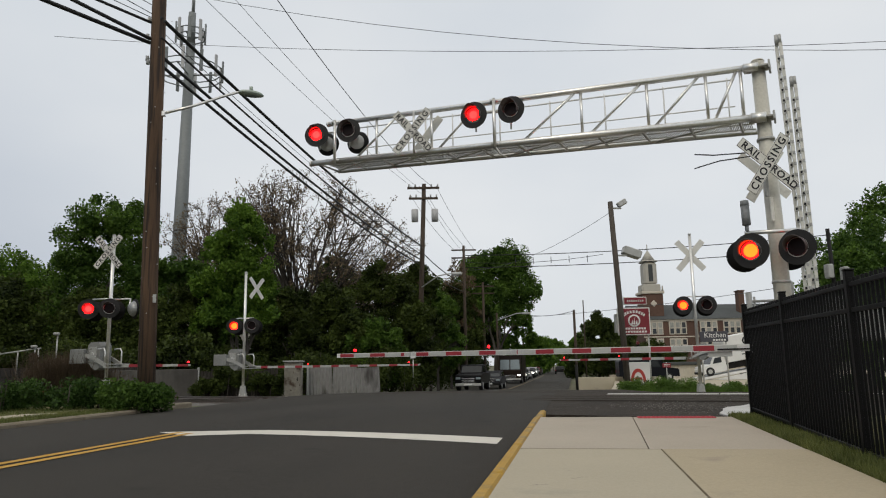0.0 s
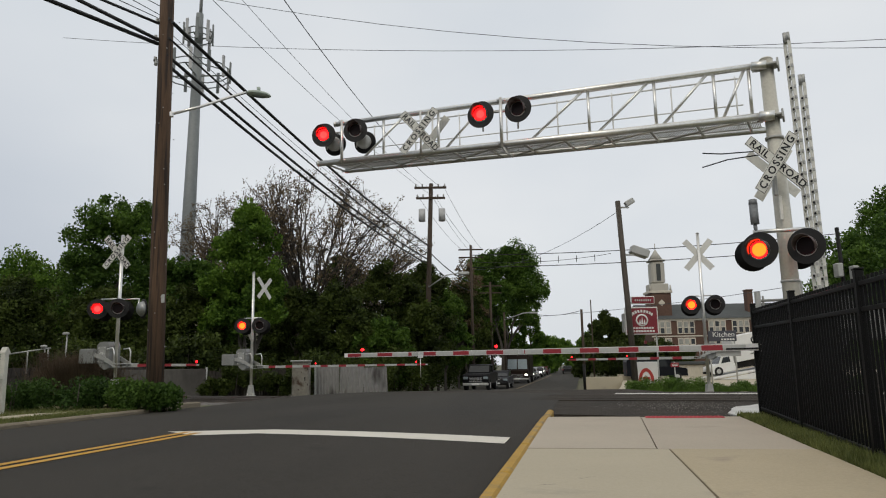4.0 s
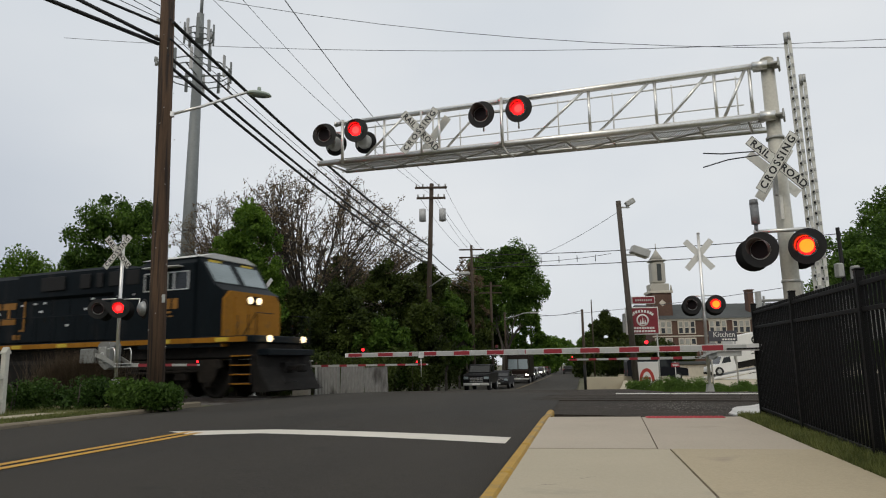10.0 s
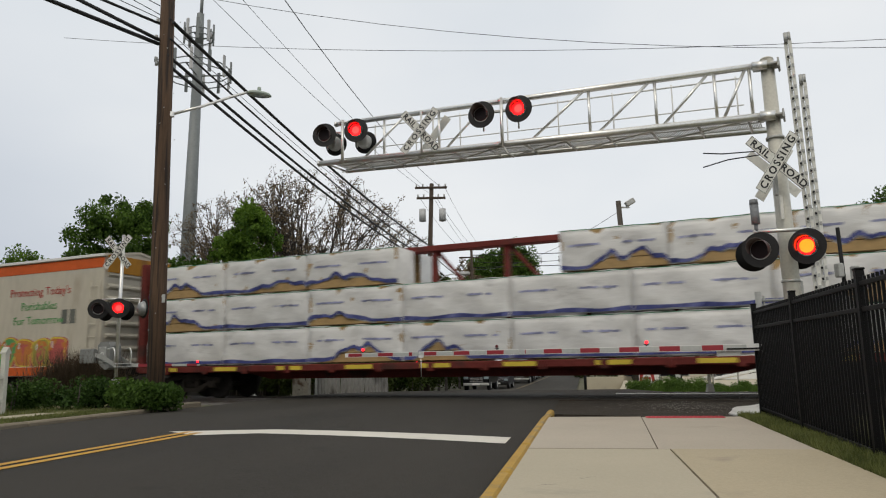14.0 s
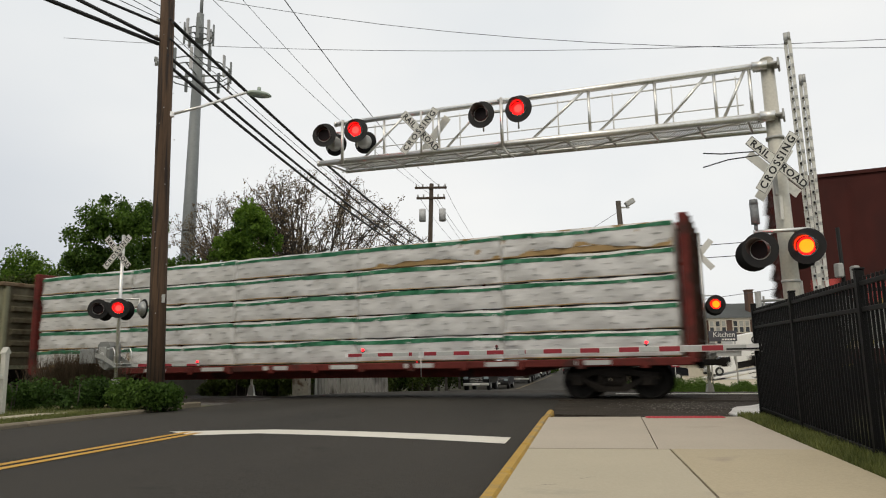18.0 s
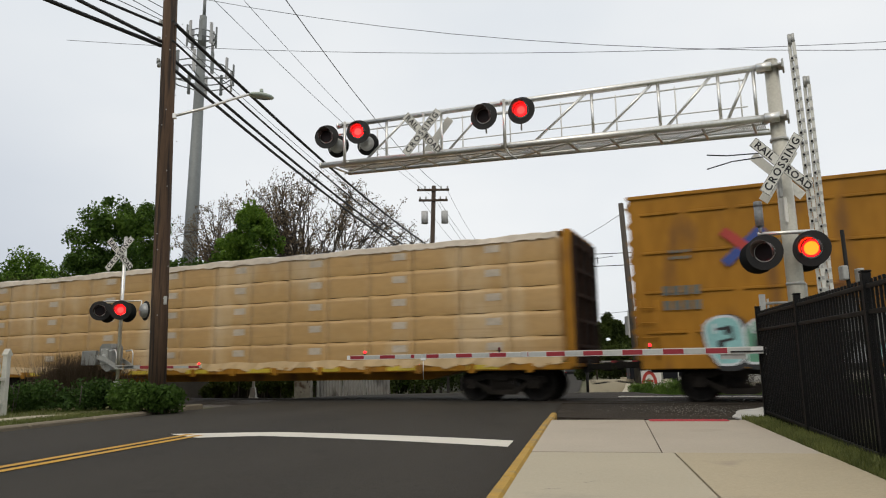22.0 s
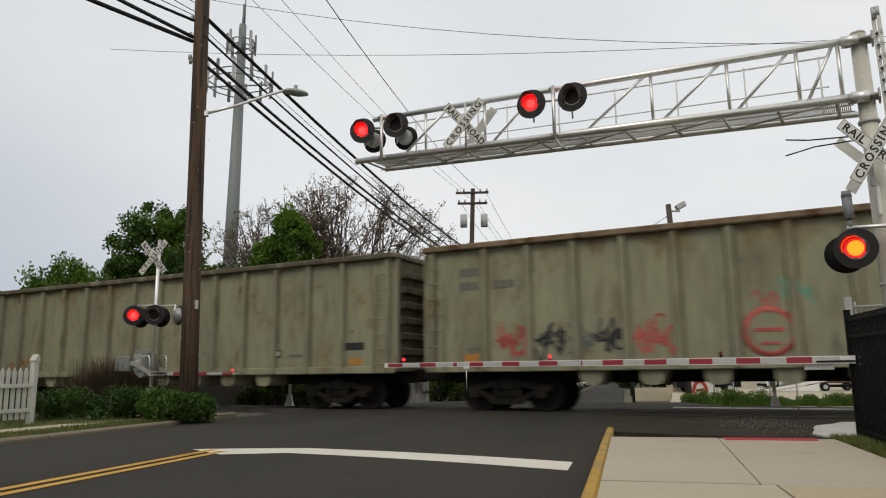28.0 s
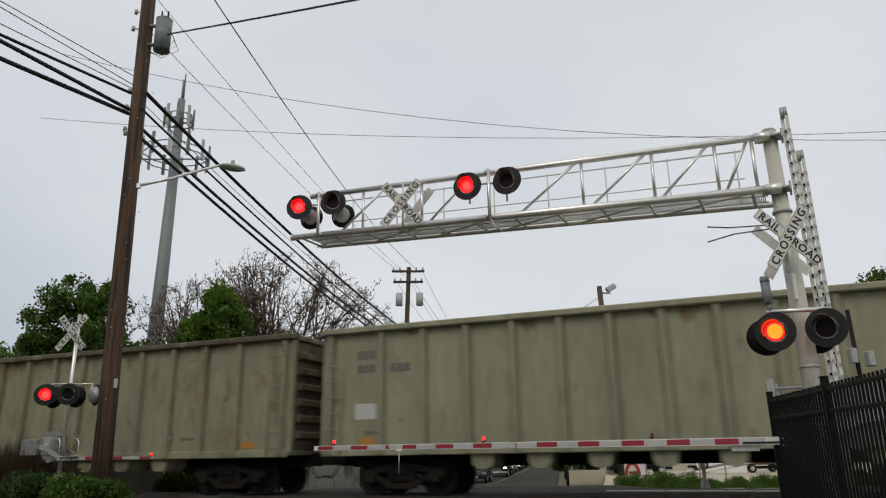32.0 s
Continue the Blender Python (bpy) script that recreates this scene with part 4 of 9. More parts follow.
def gate_mechanism(parent, m):
    """The machine that turns the arm, with its counterweights. m: place of the arm's root, x along the arm."""
    bm = B()
    prism(bm, [(-.62, .16), (-.62, .62), (-.5, .72), (-.16, .72), (-.08, .6), (-.08, -.06), (-.26, -.12), (-.44, -.02)], -.2, .2, "y", m=m)
    body = part("gate_machine", bm, M["cab_box"], parent, "grey cast gate machine housing")
    bm = B()
    bbox(bm, -.52, -.2, -.225, -.2, .1, .58, .02, m=m)
    part("cover", bm, M["galv_dull"], body, "bolted cover plate")
    bm = B()
    for x, z in ((-.49, .14), (-.23, .14), (-.49, .54), (-.23, .54)):
        tube(bm, [m @ Vector((x, -.225, z)), m @ Vector((x, -.245, z))], .018, 6)
    tube(bm, [m @ Vector((-.36, -.225, .34)), m @ Vector((-.36, -.26, .34))], .07, 12)
    part("fastener", bm, M["galv"], body)["kind"] = "stuff"
    for y in (-.29, .29):
        bm = B()
        prism(bm, [(-.7, .28), (-.7, .4), (-.3, .34), (.34, .06), (.34, -.06), (-.3, .2)], y - .012, y + .012, "y", m=m)
        part("counterweight_arm", bm, M["galv_dull"], body)
        bm = B()
        bbox(bm, -1.24, -.6, y - .06, y + .06, .08, .52, .02, m=m)
        part("counterweight", bm, M["cab_box"], body, "flaking grey counterweight")
        bm = B()
        tube(bm, [m @ Vector((-.05, y, .5)), m @ Vector((.2, y, .52)), m @ Vector((.26, y, .42)), m @ Vector((.26, y, .02))], .022, 8)
        part("guard_bar", bm, M["galv"], body)
    bm = B()
    bbox(bm, .22, .62, -.31, .31, -.055, -.03, .006, m=m)
    bbox(bm, .22, .62, -.31, .31, .035, .06, .006, m=m)
    bbox(bm, .3, .5, -.04, .04, -.03, .035, .006, m=m)
    part("arm_clamp", bm, M["galv_dull"], body)


def mast_foot(parent, x, y, z):
    bm = B()
    bbox(bm, x - .17, x + .17, y - .17, y + .17, z - .3, z + .12, .02)
    prism(bm, [(x - .13, z + .12), (x + .13, z + .12), (x + .075, z + .5), (x - .075, z + .5)], y - .1, y + .1, "y")
    part("base", bm, M["galv_dull"], parent)
    bm = B()
    for dx in (-.11, .11):
        for dy in (-.11, .11):
            tube(bm, [(x + dx, y + dy, z + .12), (x + dx, y + dy, z + .2)], .018, 6)
    part("bolts", bm, M["galv"], parent)


# the cantilever signal over the near lane
E0, E1, RISE = Vector((5.15, 10.5, 4.69)), Vector((-2.62, 14.8, 5.31)), .84
AX = (E1 - E0)
ARM_L = AX.length
AXN = AX.normalized()
BACK = Vector((.484, .875, 0))


def arm_at(e, up=0.0, back=0.0):
    return E0 + AXN * e + Vector((0, 0, up)) + BACK * back


def cantilever():
    root = thing("cantilever_signal", "aluminium cantilever railroad signal reaching over the street", "railroad signal")
    bm = B()
    tube(bm, [(5.335, 10.62, -.1), (5.26, 10.62, 5.66)], .138, 24, .102)
    tube(bm, [(5.26, 10.62, 5.66), (5.26, 10.62, 5.69)], .106, 24, .09)
    post = part("post", bm, M["post_paint"], root, "weathered cream aluminium post")
    for z, x in ((2.1, 5.306), (4.36, 5.277)):
        bm = B()
        tube(bm, [(x, 10.62, z - .02), (x, 10.62, z + .02)], .136, 24)
        part("band", bm, M["galv_dull"], post)
    for z in (4.69, 5.53):
        bm = B()
        m = pose(5.2, 10.58, z, 0, 0, math.degrees(math.atan2(AXN.y, AXN.x)))
        bbox(bm, -.2, .14, -.13, .13, -.015, .015, .005, m=m)
        bbox(bm, -.22, -.19, -.15, .15, -.07, .07, .008, m=m)
        for y in (-.1, .1):
            tube(bm, [m @ Vector((-.22, y, 0)), m @ Vector((.18, y, 0))], .018, 8)
        part("clamp", bm, M["galv_dull"], post)
    bm = B()
    bbox(bm, 5.1, 5.16, 10.42, 10.47, 3.4, 3.72, .01)
    part("clip", bm, M["galv_dull"], post)
    # front truss
    for name, up, r, e0, e1 in (("upper_chord", RISE, .052, -.05, ARM_L - .45), ("lower_chord", 0, .06, -.1, ARM_L)):
        bm = B()
        tube(bm, [arm_at(e0, up), arm_at(e1, up)], r, 14)
        tube(bm, [arm_at(e0, up), arm_at(e0 + .22, up)], r * 1.35, 14)
        tube(bm, [arm_at(e1 - .03, up), arm_at(e1 + .012, up)], r * 1.12, 14)
        part(name, bm, M["galv"], root)
    stops = (.22, .75, 1.7, 2.85, 5.9, 7.2)
    for i, e in enumerate(stops):
        bm = B()
        tube(bm, [arm_at(e, 0), arm_at(e, RISE)], .027, 10)
        part("upright", bm, M["galv"], root)
    for e0, e1 in ((.65, .28), (1.6, .85), (2.7, 1.8), (3.95, 2.95), (5.75, 4.9), (7.7, 6.7)):
        bm = B()
        tube(bm, [arm_at(e0, .03), arm_at(e1, RISE - .03)], .025, 10)
        part("brace", bm, M["galv"], root)
    # walkway behind the lower chord
    bm = B()
    tube(bm, [arm_at(0, 0, .78), arm_at(ARM_L - .15, 0, .78)], .045, 12)
    part("rear_chord", bm, M["galv"], root)
    for i in range(12):
        e = .3 + i * (ARM_L - .5) / 11
        bm = B()
        tube(bm, [arm_at(e, -.02, 0), arm_at(e, -.02, .78)], .022, 8)
        part("cross_tie", bm, M["galv"], root)
    for i in range(6):
        e0, e1 = .3 + i * 1.42, .3 + (i + 1) * 1.42
        bm = B()
        tube(bm, [arm_at(e0, -.02, .05), arm_at(e1, -.02, .73)], .018, 8)
        part("floor_brace", bm, M["galv"], root)
    bm = B()
    for i in range(int(ARM_L / .026)):
        e = .15 + i * .026
        if e > ARM_L - .2:
            break
        a, c = arm_at(e, .035, .06), arm_at(e, .035, .72)
        d = c - a
        box(bm, 0, d.length, -.0085, .0085, -.004, .004, m=Matrix.Translation(a) @ d.to_track_quat("X", "Z").to_matrix().to_4x4())
    for y in (.08, .4, .7):
        tube(bm, [arm_at(.1, .03, y), arm_at(ARM_L - .2, .03, y)], .012, 6)
    grate = part("walkway_grating", bm, M["galv"], root)
    grate["kind"] = "stuff"
    for up, r in ((.5, .012), (.98, .016)):
        bm = B()
        tube(bm, [arm_at(.4, up, .82), arm_at(ARM_L - .7, up, .82)], r, 8)
        part("handrail", bm, M["white_paint"], root)
    for i in range(8):
        e = .5 + i * 1.07
        bm = B()
        tube(bm, [arm_at(e, 0, .82), arm_at(e, 1.02, .82)], .014, 8)
        part("handrail_post", bm, M["white_paint"], root)
    # light masts on the arm
    face = -STREET
    for e, tip in ((8.2, True), (4.5, False)):
        bm = B()
        p0, p1 = arm_at(e, -.1, -.1), arm_at(e, RISE + .035, -.1)
        tube(bm, [p0, p1], .032, 12)
        for up in (0, RISE):
            c = arm_at(e, up, -.06)
            tube(bm, [c + Vector((-.09, 0, 0)), c + Vector((.09, 0, 0))], .035, 8)
        part("light_mast", bm, M["galv"], root)
        bm = B()
        c = arm_at(e, .56, -.16)
        m = Matrix.Translation(c) @ pose(0, 0, 0, 0, 0, face)
        tube(bm, [m @ Vector((-.42, .1, .06)), m @ Vector((.42, .1, .06))], .022, 8)
        for x in (-.33, .33):
            tube(bm, [m @ Vector((x, .1, .06)), m @ Vector((x, .1, -.3))], .016, 8)
        part("cross_arm", bm, M["galv_dull"], root)
        flasher(root, m @ pose(-.35, -.04, -.02), True, False, .86)
        flasher(root, m @ pose(.35, -.04, .03), False, False, .86)
        if not tip:
            continue
        # lights that face the far side
        for x in (-.25, .42):
            mm = m @ pose(x, .4, -.1, 0, 0, 175)
            bm = B()
            lathe(bm, [(.0, -.02), (.24, -.028), (.25, -.012), (.12, .004)], mm, 24)
            b2 = part("rear_light_background", bm, M["black_paint"], root)
            bm = B()
            lathe(bm, [(0, .2), (.1, .195), (.15, .15), (.16, .03), (.15, .0)], mm, 16)
            part("housing", bm, M["galv_dull"], b2)
    # loose bracket strap under the arm
    bm = B()
    tube(bm, [arm_at(4.5, -.05, -.1), arm_at(4.42, -.2, -.07), arm_at(4.3, -.28, -.04)], .02, 8)
    part("strap", bm, M["galv_dull"], root)
    crossbuck(root, Matrix.Translation(arm_at(6.25, .4, -.16)) @ pose(0, 0, 0, 0, 0, face - 6), False, .86)
    bm = B()
    tube(bm, [arm_at(6.25, -.03, -.1), arm_at(6.25, RISE, -.1)], .02, 10)
    part("sign_post", bm, M["galv"], root)
    bm = B()
    bbox(bm, -.5, .5, -.006, .006, -.085, .085, .003, m=Matrix.Translation(arm_at(6.15, .36, .2)) @ pose(0, 0, 0, 0, 0, face - 12) @ Matrix.Rotation(radians(-49), 4, "Y"))
    part("rear_blade", bm, M["white_sign"], root, "back of a white sign blade")
    bm = B()
    tube(bm, [arm_at(6.17, -.03, .24), arm_at(6.17, RISE, .24)], .02, 10)
    part("sign_post", bm, M["galv"], root)
    # signs and lights on the post
    crossbuck(root, Matrix.Translation((5.06, 10.2, 3.85)) @ pose(0, 0, 0, 0, 0, face + 12) @ Matrix.Rotation(radians(-7), 4, "Y"), False, .85)
    crossbuck(root, Matrix.Translation((5.37, 10.95, 3.88)) @ pose(0, 0, 0, 0, 0, face + 12 + 180) @ Matrix.Rotation(radians(7), 4, "Y"), True, .8)
    m = Matrix.Translation((5.0, 10.22, 2.54)) @ pose(0, 0, 0, 0, 0, face - 4)
    bm = B()
    tube(bm, [m @ Vector((-.32, .16, .3)), m @ Vector((.45, .16, .3))], .03, 10)
    for x in (-.275, .37):
        tube(bm, [m @ Vector((x, .16, .3)), m @ Vector((x, .16, 0))], .022, 8)
    part("cross_arm", bm, M["galv"], root)
    flasher(root, m @ pose(-.275, 0, .0), True, True, .88)
    flasher(root, m @ pose(.36, 0, .02), False, True, .88)
    for x in (-.3, .36):
        mm = m @ pose(x, .5, .0, 0, 0, 170)
        bm = B()
        lathe(bm, [(.0, -.02), (.25, -.028), (.26, -.012), (.13, .004), (.12, .15), (0, .2)], mm, 24)
        part("rear_light_background", bm, M["black_paint"], root)
    bm = B()
    tube(bm, [m @ Vector((-.28, .16, .3)), m @ Vector((-.28, .16, .42))], .03, 8)
    tube(bm, [m @ Vector((-.28, .16, .42)), m @ Vector((-.285, .16, .72))], .062, 14)
    tube(bm, [m @ Vector((-.285, .16, .72)), m @ Vector((-.285, .16, .8))], .066, 14, .058)
    part("bell", bm, M["bell_grey"], root, "dark grey electronic bell")
    bm = B()
    bbox(bm, 5.17, 5.22, 10.45, 10.48, 3.02, 3.4, .008)
    part("cable_strip", bm, M["white_sign"], post, "pale cable cover strip")
    # two thin aerial rods
    bm = B()
    tube(bm, [(5.1, 10.5, 4.13), (4.4, 10.55, 4.1), (4.12, 10.6, 4.13)], .01, 6)
    tube(bm, [(5.1, 10.5, 4.08), (4.5, 10.6, 4.02), (4.14, 10.7, 3.93)], .01, 6)
    part("conduit_rod", bm, M["wire"], root)
    # gate
    gm = pose(5.35, 10.35, 1.1, 0, 0, math.degrees(math.atan2(AXN.y, AXN.x)))
    gate_mechanism(root, gm)
    gate_arm(root, (4.73, 10.58, 1.122), (-2.0, 14.6, 1.17), ((.943, None), (.558, True), (.215, False)), (.052, .041),
             reds=((.066, .106), (.148, .189), (.23, .272), (.314, .357), (.399, .442), (.485, .494), (.54, .583), (.629, .672), (.72, .756), (.79, .8), (.848, .894), (.945, .989)))
    am = Matrix.Translation((4.5, 10.72, 1.124)) @ pose(0, 0, 0, 0, 0, math.degrees(math.atan2(3.88, -6.5)))
    bm = B()
    bbox(bm, .0, .36, -.03, -.022, -.13, -.045, .003, m=am)
    part("splice_plate", bm, M["stripe_white"], root, "pale splice plate under the arm's root")
    bm = B()
    for y in (-.03, .03):
        tube(bm, [am @ Vector((.2, y, -.02)), am @ Vector((-.62, y, -.02))], .011, 8)
    part("arm_carrier", bm, M["black_paint"], root)
    bm = B()
    tube(bm, [(-.42, 13.62, 1.12), (-.42, 13.62, .72)], .008, 6)
    bbox(bm, -.47, -.37, 13.6, 13.64, 1.08, 1.12, .004)
    part("arm_rest", bm, M["galv"], root)
    return root


cantilever()


def raised_arm(a, c, label):
    """A perforated upright arm beside the post."""
    root = thing("upright_gate_arm", label, "gate arm", "raised gate arms")
    a, c = Vector(a), Vector(c)
    d = c - a
    m = Matrix.Translation(a) @ d.to_track_quat("Z", "Y").to_matrix().to_4x4()
    L = d.length
    for x in (-.085, .06):
        bm = B()
        bbox(bm, x, x + .024, -.03, .03, 0, L, .004, m=m)
        part("side_rail", bm, M["white_sign"], root)
    for i in range(int(L / .2) - 1):
        z = .1 + i * .2
        bm = B()
        bbox(bm, -.061, .06, -.014, .014, z, z + .085, .003, m=m)
        plate = part("plate", bm, M["white_sign"], root)
        bm = B()
        tube(bm, [m @ Vector((.0, -.014, z + .042)), m @ Vector((.0, -.034, z + .042))], .022, 8)
        part("bolt", bm, M["letter_black"], plate)
        for x in (-.1, .084):
            bm = B()
            bbox(bm, x, x + .016, -.02, .02, z + .01, z + .07, .003, m=m)
            part("lug", bm, M["galv_dull"], plate)
    bm = B()
    tube(bm, [m @ Vector((-.05, 0, L)), m @ Vector((-.05, 0, L + .2))], .035, 10)
    tube(bm, [m @ Vector((.06, 0, L)), m @ Vector((.06, 0, L + .16))], .03, 10)
    part("tip_lamp", bm, M["galv_dull"], root)
    return root


raised_arm((6.45, 12.0, 1.6), (6.36, 12.0, 6.62), "tall white perforated gate arm standing upright")
raised_arm((6.85, 12.5, 1.6), (6.83, 12.5, 6.02), "shorter white perforated gate arm standing upright")
gate_stand = thing("gate_stand", "grey gate stand carrying the upright arms", "gate stand")
bm = B()
tube(bm, [(6.68, 12.4, -.1), (6.68, 12.4, 2.2)], .09, 12)
bbox(bm, 6.3, 7.1, 12.1, 12.6, 1.35, 1.62, .02)
part("stand", bm, M["galv_dull"], gate_stand)
for x0, z0 in ((6.25, 2.3), (6.62, 2.18), (7.0, 2.6), (7.28, 2.55)):
    bm = B()
    bbox(bm, x0, x0 + .11, 12.3, 12.45, z0 - .25, z0, .015)
    part("bracket_box", bm, M["galv_dull"], gate_stand)
bm = B()
tube(bm, [(7.15, 12.4, 1.5), (7.12, 12.4, 3.25)], .035, 8)
part("pipe", bm, M["black_paint"], gate_stand)
pipe_rail = thing("pipe_barrier", "grey pipe barrier with mesh beside the signal post", "barrier")
bm = B()
tube(bm, [(5.27, 11.7, 0), (5.27, 11.7, 2.05)], .05, 12)
tube(bm, [(5.27, 11.7, 1.9), (6.7, 11.4, 1.92)], .022, 8)
tube(bm, [(5.36, 11.7, 1.6), (5.36, 11.7, 1.98)], .018, 8)
part("pipe", bm, M["galv_dull"], pipe_rail)
bm = B()
for i in range(16):
    for k in (-1, 1):
        x = 5.35 + i * .085
        tube(bm, [(x, 11.69 - .02 * i / 1.2, 1.3), (x + k * .2, 11.69 - .02 * i / 1.2, 1.88)], .003, 4)
part("mesh", bm, M["galv_dull"], pipe_rail)


def mast_signal(name, label, x, y, z0, top, lights, buck, arm, faces=0.0, back_lights=True, hot=False, shift=0.0, half=.37):
    root = thing(name, label, "railroad signal", "mast signals")
    bm = B()
    tube(bm, [(x, y, z0 + .3), (x, y, top)], .055, 14, .05)
    tube(bm, [(x, y, top), (x, y, top + .03)], .06, 14, .03)
    part("mast", bm, M["galv"], root)
    mast_foot(root, x, y, z0)
    m = Matrix.Translation((x, y, lights)) @ pose(0, 0, 0, 0, 0, -STREET + faces)
    bm = B()
    tube(bm, [m @ Vector((shift - half, 0, .3)), m @ Vector((half + shift, 0, .3))], .022, 8)
    for k in (shift - half, shift + half):
        tube(bm, [m @ Vector((k, 0, .3)), m @ Vector((k, -.06, 0))], .018, 8)
    part("cross_arm", bm, M["galv"], root)
    flasher(root, m @ pose(shift - half, -.14, 0), True, hot)
    flasher(root, m @ pose(shift + half, -.14, 0), False, hot)
    if back_lights:
        for k in (shift - half, shift + half):
            mm = m @ pose(k, .2, -.05, 0, 0, 180)
            bm = B()
            lathe(bm, [(0, -.02), (.29, -.028), (.3, -.012), (.15, .004), (.14, .15), (0, .2)], mm, 20)
            part("rear_light_background", bm, M["black_paint"], root)
    for zz, turn, dx, bk, ox in buck:
        crossbuck(root, Matrix.Translation((x + ox, y, zz)) @ pose(0, 0, 0, 0, 0, -STREET + turn) @ pose(dx, -.1, 0), bk, .84 if bk and turn < 90 else 1.0)
    if arm:
        a, c, lamps, stripes = arm
        gm = Matrix.Translation((x, y, a[2])) @ pose(0, 0, 0, 0, 0, math.degrees(math.atan2(c[1] - a[1], c[0] - a[0])))
        gate_mechanism(root, gm @ Matrix.Scale(.62 if x > 0 else 1.0, 4))
        gate_arm(root, a, c, lamps, stripes=stripes)
    return root


left_mast = mast_signal("mast_signal", "silver crossing signal mast with crossbuck and side lights behind the hedge", -9.85, 21.5, .2, 5.08, 2.82,
                        ((4.56, 0, -.1, False, 0),), ((-9.5, 21.4, 1.1), (-6.85, 20.05, 1.07), ((.97, None),), 6), 0, shift=-.28, half=.35)
mm = Matrix.Translation((-9.02, 21.25, 2.78)) @ pose(0, 0, 0, 0, 0, -STREET + 146)
bm = B()
lathe(bm, [(.0, -.02), (.29, -.028), (.3, -.012), (.29, .0), (.2, .006)], mm, 24)
side = part("side_light", bm, M["black_paint"], left_mast, "light turned to the side street")
bm = B()
lathe(bm, [(.23, .002), (.22, .04), (.19, .1), (.12, .15), (.0, .17)], mm, 24)
part("housing", bm, M["side_metal"], side, "bright metal light housing")
bm = B()
tube(bm, [(-9.8, 21.5, 3.1), (-9.2, 21.4, 3.1)], .02, 8)
tube(bm, [(-9.2, 21.4, 3.1), (-9.2, 21.3, 2.85)], .018, 8)
part("side_bracket", bm, M["galv"], left_mast)
mast_signal("mast_signal", "silver crossing signal mast with lowered gate beyond the track", -7.5, 28.0, -.2, 4.75, 2.62,
            ((4.1, 70, 0, True, .36),), ((-7.1, 27.8, 1.0), (-.52, 24.5, .98), ((.94, None), (.36, True)), 18), 0, hot=True)
mast_signal("mast_signal", "silver crossing signal mast seen from behind its crossbuck", 8.55, 23.0, -.3, 5.12, 2.74,
            ((4.42, 180, 0, True, 0),), ((8.2, 23.2, 1.04), (4.56, 26.0, 1.06), ((.96, None), (.5, True)), 12), 0, hot=True)


# ---- poles and wires ----
def sag(a, c, drop, n=14):
    a, c = Vector(a), Vector(c)
    return [a.lerp(c, i / n) - Vector((0, 0, drop * 4 * (i / n) * (1 - i / n))) for i in range(n + 1)]


POLE = Vector((-6.95, 17.2, 0))
FARP = Vector((-.9, 45.0, -.6))
wood = thing("utility_pole", "brown wooden utility pole with transformer and street lamp", "utility pole")
bm = B()
tube(bm, [(-6.9, 17.2, -.2), (-6.96, 17.2, 3), (-7.02, 17.2, 7), (-7.12, 17.2, 13.2)], .21, 18, .17)
part("pole", bm, M["pole_wood"], wood)
bm = B()
tube(bm, [(-6.6, 17.1, 11.05), (-6.6, 17.1, 11.95)], .2, 16)
tube(bm, [(-6.6, 17.1, 11.95), (-6.6, 17.1, 12.02)], .21, 16, .12)
for z in (11.2, 11.75):
    bbox(bm, -6.95, -6.7, 17.05, 17.15, z, z + .06, .01)
can = part("transformer", bm, M["bell_grey"], wood, "dark grey transformer can")
bm = B()
for x in (-6.68, -6.52):
    tube(bm, [(x, 17.1, 12.0), (x, 17.1, 12.22)], .03, 8, .02)
for k in range(3):
    tube(bm, [(-6.45 + .05 * k, 17.0, 11.7 - .1 * k), (-6.25 + .06 * k, 17.0, 11.3 - .15 * k), (-6.55, 17.0, 10.9 - .06 * k), (-6.9, 17.05, 11.0)], .008, 5)
part("bushing", bm, M["wire"], can)
bm = B()
for z, dx in ((9.9, -.22), (9.45, -.24), (8.85, -.22), (8.75, -.2), (12.2, -.3), (11.7, -.32)):
    bm = B()
    tube(bm, [(-7.05 + dx, 17.1, z - .06), (-7.05 + dx, 17.1, z + .06)], .045, 8)
    tube(bm, [(-7.05 + dx, 17.1, z), (-7.0, 17.15, z)], .015, 6)
    part("insulator", bm, M["galv_dull"], wood)
bm = B()
tube(bm, [(-6.82, 17.2, 7.4), (-6.2, 17.6, 7.75), (-5.6, 18.0, 8.15), (-5.25, 18.2, 8.35), (-5.05, 18.3, 8.37)], .035, 10)
bbox(bm, -6.86, -6.77, 17.14, 17.24, 7.32, 7.46, .01)
part("lamp_arm", bm, M["galv"], wood)
bm = B()
hm = Matrix.Translation((-4.92, 18.35, 8.36)) @ pose(0, 0, 0, 0, 0, 30)
lathe(bm, [(0, -.09), (.15, -.08), (.25, -.03), (.26, 0), (.22, .06), (.1, .11), (0, .12)], hm @ Matrix.Diagonal((1.35, .72, .8, 1)) @ pose(0, 0, 0, 90), 20)
tube(bm, [hm @ Vector((.0, 0, .08)), hm @ Vector((0, 0, .2))], .05, 10)
head = part("lamp_head", bm, M["lamp_green"], wood, "pale green cobra-head street lamp")
bm = B()
lathe(bm, [(0, -.1), (.12, -.09), (.2, -.04)], hm @ Matrix.Diagonal((1.35, .72, .8, 1)) @ pose(0, 0, 0, 90) @ pose(0, -.0, 0), 16)
part("lamp_glass", bm, M["glass_pale"], head)
bm = B()
